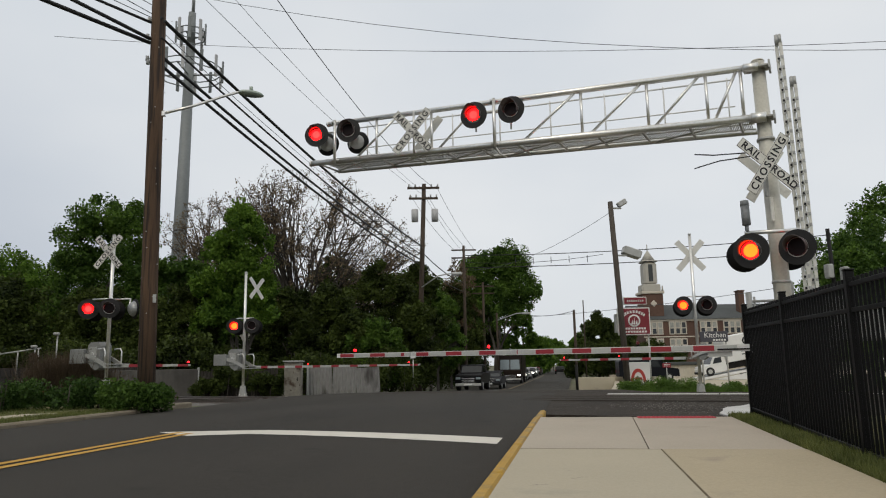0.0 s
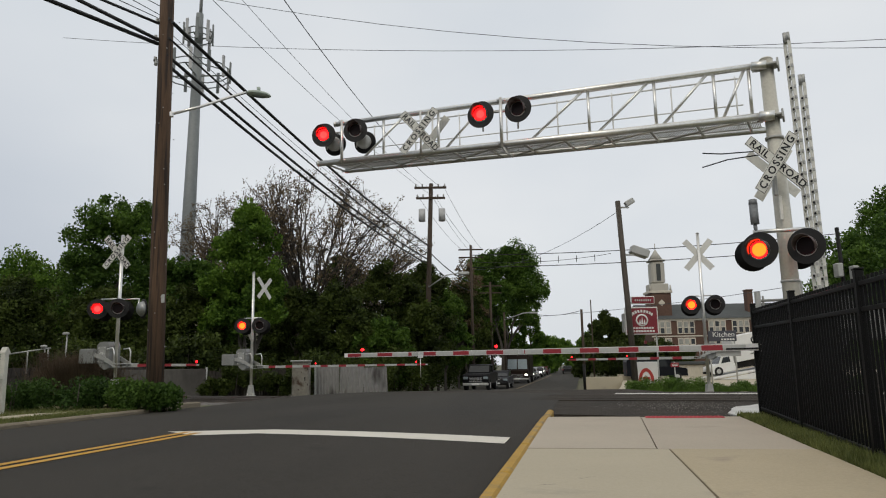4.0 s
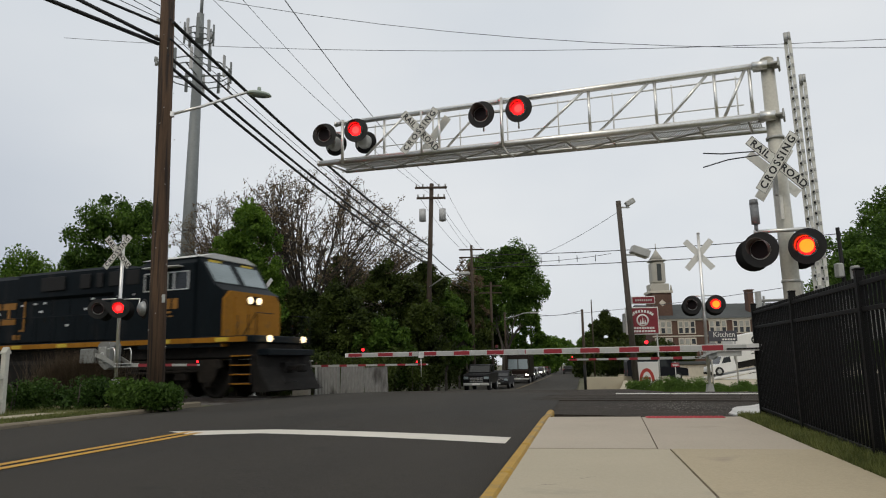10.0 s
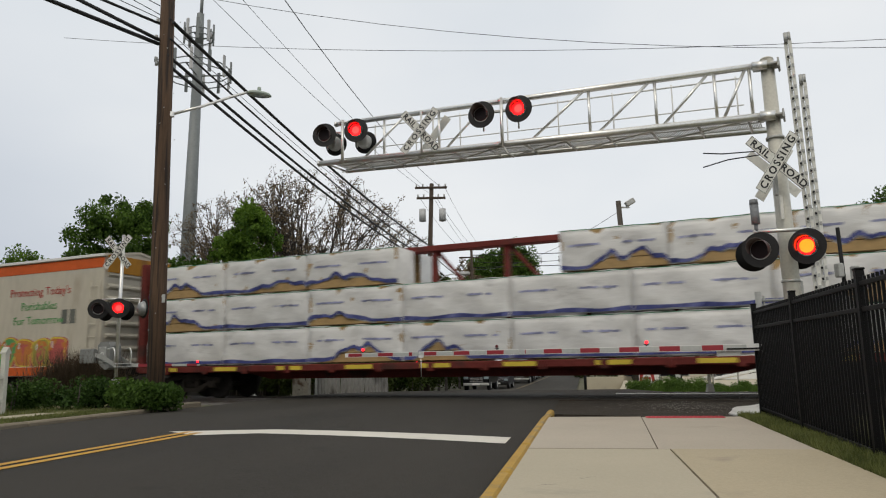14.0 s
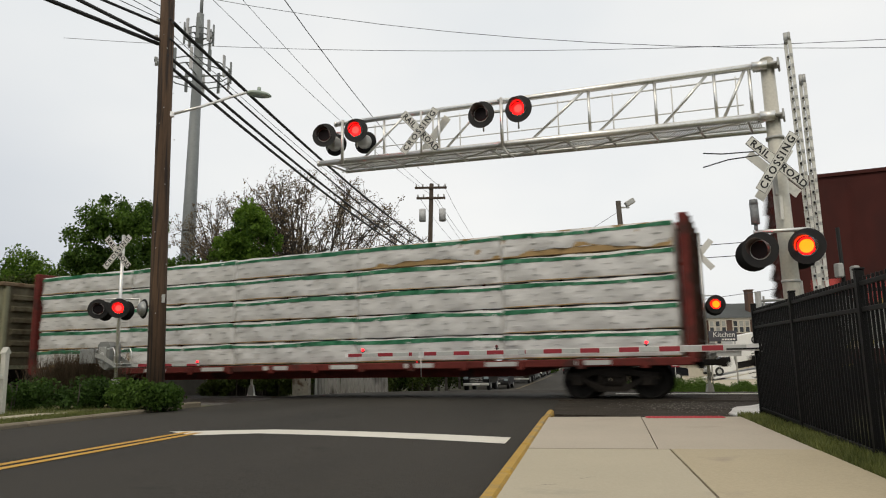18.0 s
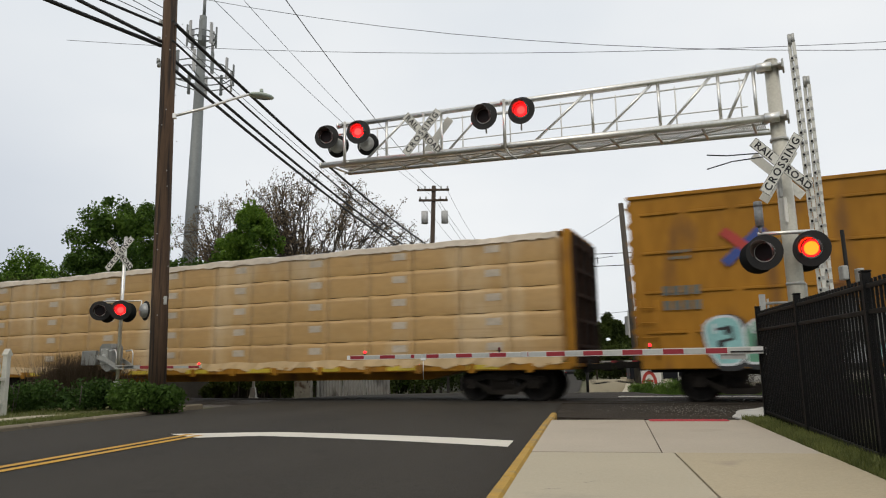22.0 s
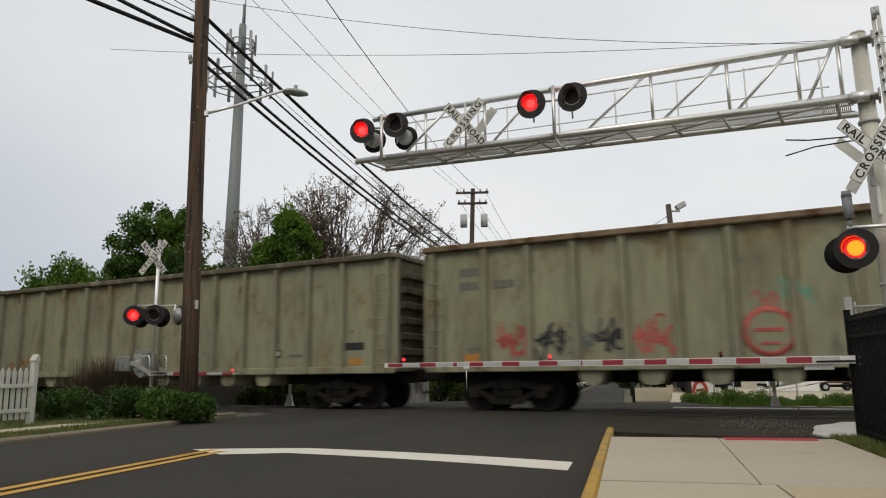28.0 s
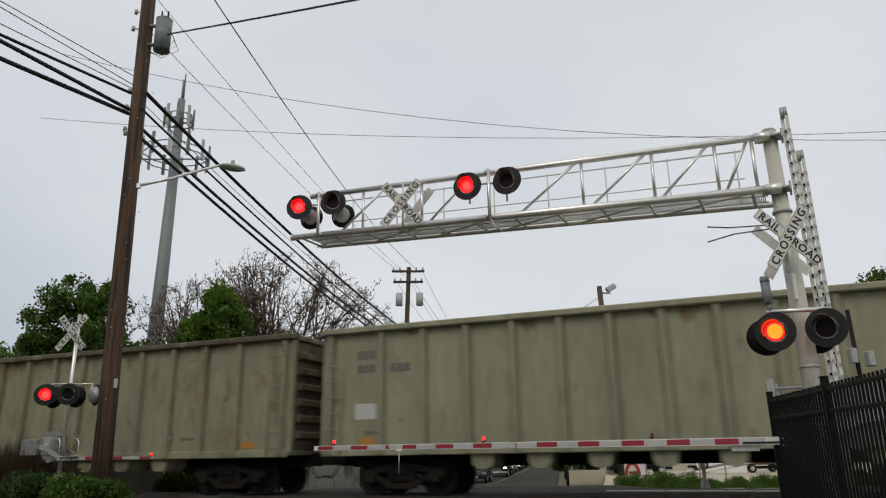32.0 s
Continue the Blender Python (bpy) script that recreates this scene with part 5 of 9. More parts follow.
for i in range(26):
    z, a = 1.5 + i * .4, i * 2.4
    tube(bm, [(-6.93 + .205 * math.cos(a), 17.2 - abs(.205 * math.sin(a)), z), (-6.93 + .23 * math.cos(a), 17.2 - abs(.23 * math.sin(a)), z)], .012, 5)
bbox(bm, -6.78, -6.7, 16.99, 17.01, 2.55, 2.75, .004)
part("pole_step", bm, M["galv_dull"], wood)

farpole = thing("utility_pole", "dark wooden utility pole with crossarms and two transformers", "utility pole")
bm = B()
tube(bm, [(FARP.x - .15, 45, -.8), (FARP.x + .35, 45, 12.75)], .19, 12, .14)
part("pole", bm, M["pole_dark"], farpole)
for z, w in ((12.45, 1.05), (11.75, .95)):
    bm = B()
    bbox(bm, FARP.x + .3 - w, FARP.x + .3 + w, 44.8, 44.9, z - .07, z + .07, .01)
    part("crossarm", bm, M["pole_dark"], farpole)
    for k in (-.9, -.5, .5, .9):
        bm = B()
        tube(bm, [(FARP.x + .3 + k * w, 44.85, z + .07), (FARP.x + .3 + k * w, 44.85, z + .25)], .05, 8)
        part("insulator", bm, M["galv_dull"], farpole)
for dx in (-.55, .75):
    bm = B()
    tube(bm, [(FARP.x + .28 + dx, 44.8, 10.2), (FARP.x + .28 + dx, 44.8, 11.0)], .22, 14)
    part("transformer", bm, M["antenna"], farpole, "pale transformer can")
bm = B()
tube(bm, [(FARP.x + .1, 44.8, 5.9), (FARP.x + 1.2, 44.5, 6.6), (FARP.x + 2.2, 44.3, 6.75)], .04, 8)
bbox(bm, FARP.x + 2.0, FARP.x + 2.7, 44.15, 44.45, 6.58, 6.78, .05)
part("lamp_arm", bm, M["galv_dull"], farpole)


def small_pole(x, y, z0, z1, r=.14, arms=True):
    root = thing("utility_pole", "distant wooden utility pole along the street", "utility pole", "poles along the street")
    bm = B()
    tube(bm, [(x, y, z0), (x, y, z1)], r, 8, r * .8)
    part("pole", bm, M["pole_dark"], root)
    if arms:
        bm = B()
        for z in (z1 - .4, z1 - 1.1):
            bbox(bm, x - 1.1, x + 1.1, y - .06, y + .06, z - .06, z + .06, .01)
        part("crossarm", bm, M["pole_dark"], root)


small_pole(2.7, 62, -1.2, 11.5)
small_pole(4.9, 70, -1.2, 9.1)
small_pole(13.74, 110, -1.3, 9.2)
small_pole(18.5, 140, -1.3, 8.4)
small_pole(25.5, 190, -1.3, 9.0)
small_pole(35.0, 260, -1.3, 12.0)
small_pole(13.9, 70, -1.2, 6.2, .15, False)
post = thing("guard_post", "black steel post at the car park driveway", "post")
bm = B()
tube(bm, [(8.92, 45, -.9), (8.92, 45, .85)], .09, 12)
part("post", bm, M["black_paint"], post)
small_pole(17.4, 82, -1.2, 8.2, .08, False)
sl = thing("street_lamp", "distant grey street lamp on a bracket", "street lamp")
bm = B()
tube(bm, [(6.4, 72, 5.4), (8.2, 71, 6.0), (9.0, 71, 6.05)], .05, 8)
bbox(bm, 8.8, 9.7, 70.8, 71.2, 5.92, 6.1, .04)
part("lamp", bm, M["galv_dull"], sl)
bm = B()
tube(bm, [(6.4, 72.2, -1.2), (6.4, 72.2, 6.2)], .1, 8)
part("pole", bm, M["pole_dark"], sl)

# each cable is a thing
def cable(pts, r, thick=True):
    bm = B()
    tube(bm, pts, r, 6 if thick else 5)
    ob = part("overhead_cable", bm, M["wire"] if thick else M["wire_thin"])
    return tagged(ob, "black overhead cable strung from pole to pole" if thick else "thin grey overhead wire", "cable", "overhead cables")


for z, zf, r, dx in ((9.95, 8.7, .05, 0), (9.4, 8.1, .03, .05), (8.95, 7.75, .045, .0), (8.75, 7.45, .045, -.05), (9.85, 8.6, .04, .12)):
    cable(sag((POLE.x + dx - .02, 17.05, z), (FARP.x + dx, 44.9, zf), .35), r)
for z, x, r in ((9.25, -27.7, .05), (9.36, -21.5, .045), (9.81, -28.5, .035)):
    cable(sag((x, -16.0, z - .9), (POLE.x - .25, 17.05, z), .05), r)
for z, x in ((10.06, -21.2), (10.3, -23.0), (9.95, -26.0)):
    cable(sag((x, -16.0, z - .9), (POLE.x - .25, 17.05, z), .05), .011, False)
for z, zf, dx in ((12.9, 12.6, -.5), (11.6, 11.9, .1), (9.6, 8.4, .0)):
    cable(sag((POLE.x + dx * .3, 17.1, z), (FARP.x + .3 + dx, 44.8, zf), .4), .009, False)
for k in range(4):
    cable(sag((FARP.x + .3 - .8 + k * .55, 44.9, 12.6 if k % 2 else 11.9), (2.7 - .9 + k * .6, 62, 11.2), .3), .012, False)
cable(sag((FARP.x + .1, 45, 8.3), (2.6, 62, 8.2), .3), .035)
cable(sag((FARP.x + .1, 45, 7.6), (2.6, 62, 7.4), .3), .03)
# wires across the street
cable(sag((-30.0, 55.0, 34.4), (42, 40, 19.85), 3.0), .022, False)
cable(sag((-34.0, 60.0, 30.95), (46, 42, 21.8), 1.6), .022, False)
cable(sag((-.1, 44.8, 12.6), (-8.6, -16, 13.0), 2.38), .014, False)
small_pole(6.1, 3.7, 0, 4.7, .08, False)
small_pole(-25.0, -16.2, -.2, 11.8)
small_pole(42, 40, -1.2, 20.2)
small_pole(44, 52, -1.2, 13.0)
cable(sag((2.7, 62.0, 10.6), (44, 51.9, 11.6), .7), .035)
cable(sag((2.7, 62.0, 9.5), (44, 51.9, 10.4), .6), .035)
for k in range(5):
    p = Vector((7.2 + 1.5 * k, 61.0 - .36 * k, 9.75 - .02 * k))
    bm = B()
    tube(bm, [p + Vector((0, 0, -.15)), p + Vector((0, 0, .42))], .03, 6)
    tagged(part("cable_spacer", bm, M["wire"]), "dark spacer clamped on the overhead cable", "cable spacer", "cable spacers")
cable(sag((2.7, 62.0, 10.0), (14.5, 59.2, 10.1), .35), .022)
cable(sag((2.7, 62.0, 9.3), (9.9, 38, 9.2), .9), .014, False)
cable(sag((13.74, 110.0, 8.9), (13.9, 70, 6.1), .5), .03, False)
cable(sag((13.74, 110.0, 8.2), (44, 52, 9.0), .8), .03, False)
cable(sag((-6.54, 17.1, 11.53), (6.1, 3.7, 4.5), .05), .02)

# ---- cell tower ----
tower = thing("cell_tower", "grey steel monopole with two rings of antennas", "cell tower")
bm = B()
tube(bm, [(-34.9, 95, -1.2), (-34.3, 95, 47.0)], 1.15, 20, .62)
part("monopole", bm, M["tower_grey"], tower)
bm = B()
tube(bm, [(-34.3, 95, 46.5), (-34.25, 95, 51.8)], .6, 14, .5)
tube(bm, [(-34.25, 95, 51.5), (-34.2, 95, 55.0)], .16, 8)
tube(bm, [(-34.0, 95, 51.5), (-34.0, 95, 56.0)], .1, 8)
part("head", bm, M["tower_grey"], tower)
for z, r, n in ((48.0, 2.0, 8), (42.3, 4.6, 12)):
    bm = B()
    for j in range(n):
        a0, a1 = 2 * math.pi * j / n, 2 * math.pi * (j + 1) / n
        for zz in (z, z + .9):
            tube(bm, [(-34.35 + r * math.cos(a0), 95 + r * math.sin(a0), zz), (-34.35 + r * math.cos(a1), 95 + r * math.sin(a1), zz)], .09, 5)
        if j % 3 == 0:
            tube(bm, [(-34.35, 95, z), (-34.35 + r * math.cos(a0), 95 + r * math.sin(a0), z)], .12, 5)
    part("antenna_frame", bm, M["tower_grey"], tower)
    for j in range(n):
        a = 2 * math.pi * (j + .3) / n
        bm = B()
        bbox(bm, -.22, .22, -.12, .12, -1.6, 1.6, .04, m=pose(-34.35 + r * math.cos(a), 95 + r * math.sin(a), z + .7, 0, 0, math.degrees(a) + 90))
        part("antenna", bm, M["antenna"] if j % 2 else M["tower_grey"], tower)

# ---- trees, hedges, grass ----
def leaves(centres, spread, count, size, seed, squash=1.0):
    """Leaf clumps as small folded quads round the given centres."""
    r = np.random.RandomState(seed)
    c = np.array(centres, dtype=float)
    pick = r.randint(0, len(c), count)
    d = r.normal(size=(count, 3))
    d /= np.linalg.norm(d, axis=1)[:, None]
    rad = spread[pick] * (.15 + .95 * r.rand(count) ** .6)
    p = c[pick] + d * rad[:, None] * np.array((1, 1, squash))
    u = r.normal(size=(count, 3))
    u /= np.linalg.norm(u, axis=1)[:, None]
    w = np.cross(u, r.normal(size=(count, 3)))
    w /= np.linalg.norm(w, axis=1)[:, None]
    nrm = np.cross(u, w)
    s = size * (.6 + .8 * r.rand(count))[:, None]
    quad = np.stack([p - u * s, p - w * s * .6 + nrm * s * .2, p + u * s, p + w * s * .6 + nrm * s * .2], 1)
    return quad.reshape(-1, 3)


def leaf_part(name, quads, material, parent):
    me = bpy.data.meshes.new(name)
    n = len(quads)
    me.vertices.add(n)
    me.vertices.foreach_set("co", quads.astype(np.float32).ravel())
    me.loops.add(n)
    me.loops.foreach_set("vertex_index", np.arange(n, dtype=np.int32))
    me.polygons.add(n // 4)
    me.polygons.foreach_set("loop_start", np.arange(0, n, 4, dtype=np.int32))
    me.update(calc_edges=True)
    me.materials.append(material)
    ob = new(name, me)
    ob.parent = parent
    return ob


def limbs(bm, base, height, r, rnd, depth=3, lean=0.0, tips=None, fork=3, spread=.55, shrink=.68):
    """A trunk that forks again and again; tips collects the ends."""
    def grow(p, d, length, rad, level):
        mid = p + d * length * .5 + Vector((rnd.uniform(-1, 1), rnd.uniform(-1, 1), 0)) * length * .05
        q = p + d * length
        tube(bm, [p, mid, q], rad, 6 if level < 2 else 4, rad * .68, caps=False)
        if level == 0 or rad < .008:
            tips.append(q)
            return
        if level < depth:
            tips.append(mid)
        for i in range(fork):
            turn = rnd.uniform(0, 6.283)
            out = Vector((math.cos(turn), math.sin(turn), rnd.uniform(-.1, .6)))
            nd = (d + out * rnd.uniform(.6, 1.2) * spread).normalized()
            nd.z = max(nd.z, -.05)
            grow(q if i else p + d * length * rnd.uniform(.6, 1), nd, length * rnd.uniform(.85, 1.1) * shrink, rad * .62, level - 1)
    grow(Vector(base), Vector((lean, 0, 1)).normalized(), height, r, depth)


def tree(label, x, y, z, height, width, material, seed, clumps=40, count=9000, size=.16, trunk=.22, low=.25, group="", lobes=None):
    """lobes: (dx, dz fraction, radius fraction) of the crown's big masses."""
    rnd = random.Random(seed)
    root = thing("tree", label, "tree", group)
    bm, tips = B(), []
    limbs(bm, (x, y, z - .2), height * .21, trunk, rnd, 3, rnd.uniform(-.05, .05), tips)
    part("trunk", bm, M["bark"], root)
    lobes = lobes or ((0, .62, .5), (-.45, .5, .36), (.45, .5, .36), (0, .84, .3), (-.25, .72, .36), (.28, .74, .34), (.1, .38, .45), (-.3, .3, .35), (.35, .28, .35))
    cs, sp = [], []
    for k in range(int(clumps * 1.5)):
        dx, dz, rr = lobes[k % len(lobes)]
        a, e, q = rnd.uniform(0, 6.283), rnd.uniform(-.8, 1), rnd.uniform(.45, 1.08)
        s = math.sqrt(1 - e * e)
        R = rr * width
        cs.append((x + dx * width + R * q * s * math.cos(a) * .95, y + R * q * s * math.sin(a) * .9, z + max(height * low + rnd.uniform(0, .06) * height, dz * height + R * q * e * .9)))
        sp.append(width * rnd.uniform(.07, .17))
    leaf_part("crown", leaves(cs, np.array(sp), count, size, seed), material, root)
    return root


tree("broad green maple beyond the track", -19.4, 42, -1.1, 13.8, 4.5, M["leaf_a"], 11, 190, 46000, .095, .3, .08,
     lobes=((0, .62, .5), (-.5, .64, .4), (.5, .58, .42), (-.15, .8, .36), (-.42, .5, .42), (.25, .78, .3), (.45, .42, .42), (-.4, .34, .4), (0, .4, .5)))
tree("fresh green young maple beyond the track", -10.5, 38, -.9, 11.7, 2.75, M["leaf_b"], 12, 150, 38000, .085, .2, .1,
     lobes=((0, .62, .56), (-.5, .55, .5), (.35, .56, .5), (.05, .84, .36), (.1, .76, .5), (-.35, .72, .46), (0, .45, .6), (-.4, .4, .5), (.3, .4, .45)))
tree("low green tree at the edge of the yard", -27.6, 46, -1.1, 10.2, 5.4, M["leaf_b"], 13, 140, 32000, .1, .22, .05)
tree("shaded tree behind the wall", -15.2, 44, -1.1, 9.6, 3.6, M["leaf_a"], 14, 120, 24000, .1, .22, .02)
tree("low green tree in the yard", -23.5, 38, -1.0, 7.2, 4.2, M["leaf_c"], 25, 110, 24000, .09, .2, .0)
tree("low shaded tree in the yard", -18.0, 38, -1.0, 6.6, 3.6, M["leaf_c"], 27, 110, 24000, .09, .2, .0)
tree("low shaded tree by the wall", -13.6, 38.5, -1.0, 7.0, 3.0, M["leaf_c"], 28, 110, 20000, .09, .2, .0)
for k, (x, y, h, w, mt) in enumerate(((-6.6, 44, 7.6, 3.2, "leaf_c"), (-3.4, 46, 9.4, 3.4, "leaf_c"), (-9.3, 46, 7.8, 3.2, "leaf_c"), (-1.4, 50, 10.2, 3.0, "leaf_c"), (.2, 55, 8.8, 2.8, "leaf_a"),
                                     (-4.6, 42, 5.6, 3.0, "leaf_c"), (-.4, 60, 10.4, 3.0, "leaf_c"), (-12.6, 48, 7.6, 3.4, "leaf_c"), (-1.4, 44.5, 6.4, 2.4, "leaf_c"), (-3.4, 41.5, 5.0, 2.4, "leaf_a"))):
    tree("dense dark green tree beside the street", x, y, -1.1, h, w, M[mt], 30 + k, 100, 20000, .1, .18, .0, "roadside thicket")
tree("tall green street tree by the road", 6.8, 79, -1.2, 16.8, 6.0, M["leaf_a"], 41, 180, 52000, .13, .3, .2,
     lobes=((0, .66, .5), (-.42, .62, .42), (.5, .66, .42), (.15, .82, .34), (.42, .78, .32), (-.3, .76, .34), (0, .5, .5), (.3, .54, .4)))
tree("yellow-green street tree by the road", 10.1, 84, -1.2, 9.8, 2.9, M["leaf_b"], 42, 80, 12000, .13, .2, .3)
tree("budding street tree with few leaves", 2.4, 70, -1.2, 14.0, 2.8, M["leaf_bud"], 43, 90, 6000, .1, .2, .4)
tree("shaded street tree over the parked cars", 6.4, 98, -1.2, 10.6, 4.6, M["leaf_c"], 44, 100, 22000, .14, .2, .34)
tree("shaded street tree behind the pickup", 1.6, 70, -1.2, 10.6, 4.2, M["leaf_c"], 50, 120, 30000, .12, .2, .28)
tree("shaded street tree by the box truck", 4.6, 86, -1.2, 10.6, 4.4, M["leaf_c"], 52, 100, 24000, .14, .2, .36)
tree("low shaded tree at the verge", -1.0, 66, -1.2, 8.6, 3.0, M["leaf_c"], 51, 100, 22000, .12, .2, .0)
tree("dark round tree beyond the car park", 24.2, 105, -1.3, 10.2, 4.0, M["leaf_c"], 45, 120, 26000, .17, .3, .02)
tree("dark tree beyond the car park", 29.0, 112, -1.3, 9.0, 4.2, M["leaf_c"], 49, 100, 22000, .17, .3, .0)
tree("grey-green tree beside the track", 19.3, 29, -.5, 9.4, 3.2, M["leaf_a"], 46, 130, 26000, .06, .2, .2)
tree("green shrub tree behind the fence", 11.5, 19.0, -.2, 4.4, 1.7, M["leaf_a"], 47, 100, 18000, .05, .1, .02)
tree("green shrub tree behind the barrier", 13.6, 22.0, -.2, 5.7, 2.8, M["leaf_a"], 48, 110, 24000, .055, .1, .02)
for k in range(7):
    tree("distant green street tree in a row", 20.5 + 6.5 * k + (k % 2) * 12, 150 + 26 * k, -1.3, 6.5 + (k * 37 % 5) * .8, 5.5, M["leaf_a"] if k % 2 else M["leaf_b"], 60 + k, 60, 7000, .28, .25, .1, "distant street trees")
for k, (x, y, h, w) in enumerate(((27.2, 128, 6.6, 4.6), (31.6, 150, 7.8, 5.6), (34.2, 165, 8.6, 6.0), (19.8, 140, 8.2, 5.0), (23.8, 162, 8.4, 5.6))):
    tree("distant green tree at the end of the street", x, y, -1.3, h, w, M["leaf_b"] if k % 2 else M["leaf_a"], 70 + k, 80, 11000, .24, .25, .0, "distant street trees")
for k in range(9):
    tree("tree in the far belt beyond the yard", -74 + 9.0 * k, 84 - (k % 3) * 5, -1.2, 12.0 + (k * 29 % 4) * 1.0, 6.5, M["leaf_c"] if k % 2 else M["leaf_a"], 80 + k, 90, 13000, .2, .3, .0, "far tree belt")

# trees out of view, added to block sky light from the left
for x, y, h, w, seed in ((-18.8, 10.5, 12.0, 5.0, 91), (-24.0, 20.0, 12.5, 4.8, 92), (-18.0, 1.0, 11.5, 5.0, 93)):
    tree("unseen green tree added to shade the train's left part", x, y, -.1, h, w, M["leaf_a"], seed, 90, 40000, .16, .3, .1, "yard trees")

# the budding tree with bare branches: limbs fan out to a broad dome
def fan_tree(label, x, y, z, fork, half, mid, rise, limbs_n, subs, twigs, seed, bud_count):
    rnd = random.Random(seed)
    root = thing("tree", label, "tree")
    bm, tips = B(), []

    def on_dome(a, e, k=1.0):
        return Vector((x + half * k * math.cos(e) * math.sin(a), y + half * .75 * k * math.cos(e) * math.cos(a), mid + rise * k * math.sin(e)))

    def arch(p, q, bow, r0, r1, n):
        """A bough from p to q that first climbs and then leans out."""
        side = Vector((rnd.uniform(-1, 1), rnd.uniform(-1, 1), 0)) * (q - p).length * .05
        c = p.lerp(q, .5) + Vector((0, 0, bow * (q - p).length)) + side
        pts = [p * (1 - t) ** 2 + c * 2 * t * (1 - t) + q * t * t for t in (i / n for i in range(n + 1))]
        for i in range(1, n):
            pts[i] += Vector((rnd.uniform(-1, 1), rnd.uniform(-1, 1), rnd.uniform(-1, 1))) * (q - p).length * .012
        tube(bm, pts, r0, 6 if r0 > .05 else 4, r1, caps=False)
        return pts
    base = Vector((x, y, z + fork))
    tube(bm, [(x, y, z - .2), (x + .1, y, z + fork * .5), base], .42, 10, .3)
    for i in range(limbs_n):
        a, e = 2 * math.pi * (i + rnd.uniform(-.3, .3)) / limbs_n, math.asin(rnd.uniform(.0, .95))
        q = on_dome(a, e, rnd.uniform(.68, .82))
        limb = arch(base, q, .1 * math.cos(e), rnd.uniform(.13, .19), .035, 7)
        for j in range(subs):
            f = rnd.randrange(2, 8)
            w = on_dome(a + rnd.uniform(-.5, .5), min(1.5, max(-.15, e + rnd.uniform(-.42, .42))), rnd.uniform(.91, 1.0))
            sub = arch(limb[f], w, .06, .062 - .003 * f, .02, 5)
            for k in range(twigs):
                g = rnd.randrange(2, 6)
                t = sub[g] + (sub[-1] - sub[0]).normalized() * rnd.uniform(.25, .7) + Vector((rnd.gauss(0, .5), rnd.gauss(0, .5), rnd.gauss(.15, .35)))
                twig = arch(sub[g], t, .05, .02, .011, 3)
                tips += [twig[-1], twig[-1], twig[2]]
    part("trunk", bm, M["bark_pale"], root)
    c = np.array([tuple(p) for p in tips])
    leaf_part("crown", leaves(c, np.full(len(c), .26), bud_count, .07, seed), M["leaf_bud"], root)
    tagged(root.children[-1], "sparse reddish buds")


fan_tree("large spreading tree with bare branches and young buds", -9.6, 52, -1.2, 3.6, 8.7, 6.2, 9.0, 24, 12, 8, 5, 30000)
fan_tree("slighter bare tree with young buds", -17.6, 58, -1.2, 4.0, 5.6, 8.5, 6.2, 11, 8, 6, 6, 7000)


def hedge(name, label, boxes, material, count, size, seed):
    root = thing(name, label, "hedge" if name == "hedge" else "bush")
    r = np.random.RandomState(seed)
    cs, sp = [], []
    bm = B()
    for (x, y, z, w, d, h) in boxes:
        for k in range(26):
            a = r.rand(3)
            cs.append((x + (a[0] - .5) * w, y + (a[1] - .5) * d, z + h * (.15 + .65 * a[2] ** .7)))
            sp.append(.24 * min(h, d) + .06)
        for k in range(4):
            px, py = x + (r.rand() - .5) * w * .7, y + (r.rand() - .5) * d * .5
            tube(bm, [(px, py, z - .1), (px + .05, py, z + h * .5), (px + (r.rand() - .5) * .3, py, z + h * .85)], .02, 5, .008)
    part("undergrowth", bm, M["bark"], root)["kind"] = "stuff"
    leaf_part("foliage", leaves(cs, np.array(sp), count, size, seed), material, root)


hedge("hedge", "clipped dark green hedge beside the footpath", [(-11.9, 16.4, .05, 1.6, 1.1, .78), (-10.5, 16.8, .05, 1.6, 1.1, .76), (-9.1, 17.2, .05, 1.6, 1.1, .72), (-8.2, 17.5, .05, 1.0, .9, .6), (-13.4, 16.0, .05, 1.6, 1.1, .8)], M["leaf_hedge"], 26000, .035, 21)
hedge("bush", "round leafy bush at the foot of the pole", [(-6.95, 16.35, .05, .9, .8, .66), (-6.45, 16.4, .05, .7, .7, .58), (-7.3, 16.5, .05, .6, .7, .5)], M["leaf_bush"], 13000, .038, 22)
hedge("bush", "rank green weeds beyond the track", [(7.6 + .8 * k, 27.6 - .2 * k + .3 * (k % 2), -.32, 1.4, 1.3, (.5, .66, .6, .42, .36, .44, .5, .46, .52, .62, .68, .6, .7)[k]) for k in range(13)], M["leaf_weed"], 70000, .026, 23)
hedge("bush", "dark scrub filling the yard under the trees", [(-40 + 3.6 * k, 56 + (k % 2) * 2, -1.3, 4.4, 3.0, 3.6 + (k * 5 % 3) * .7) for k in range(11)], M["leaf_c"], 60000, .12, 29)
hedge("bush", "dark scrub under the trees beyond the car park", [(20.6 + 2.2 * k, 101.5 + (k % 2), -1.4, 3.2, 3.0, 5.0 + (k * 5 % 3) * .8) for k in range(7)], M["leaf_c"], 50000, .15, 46)
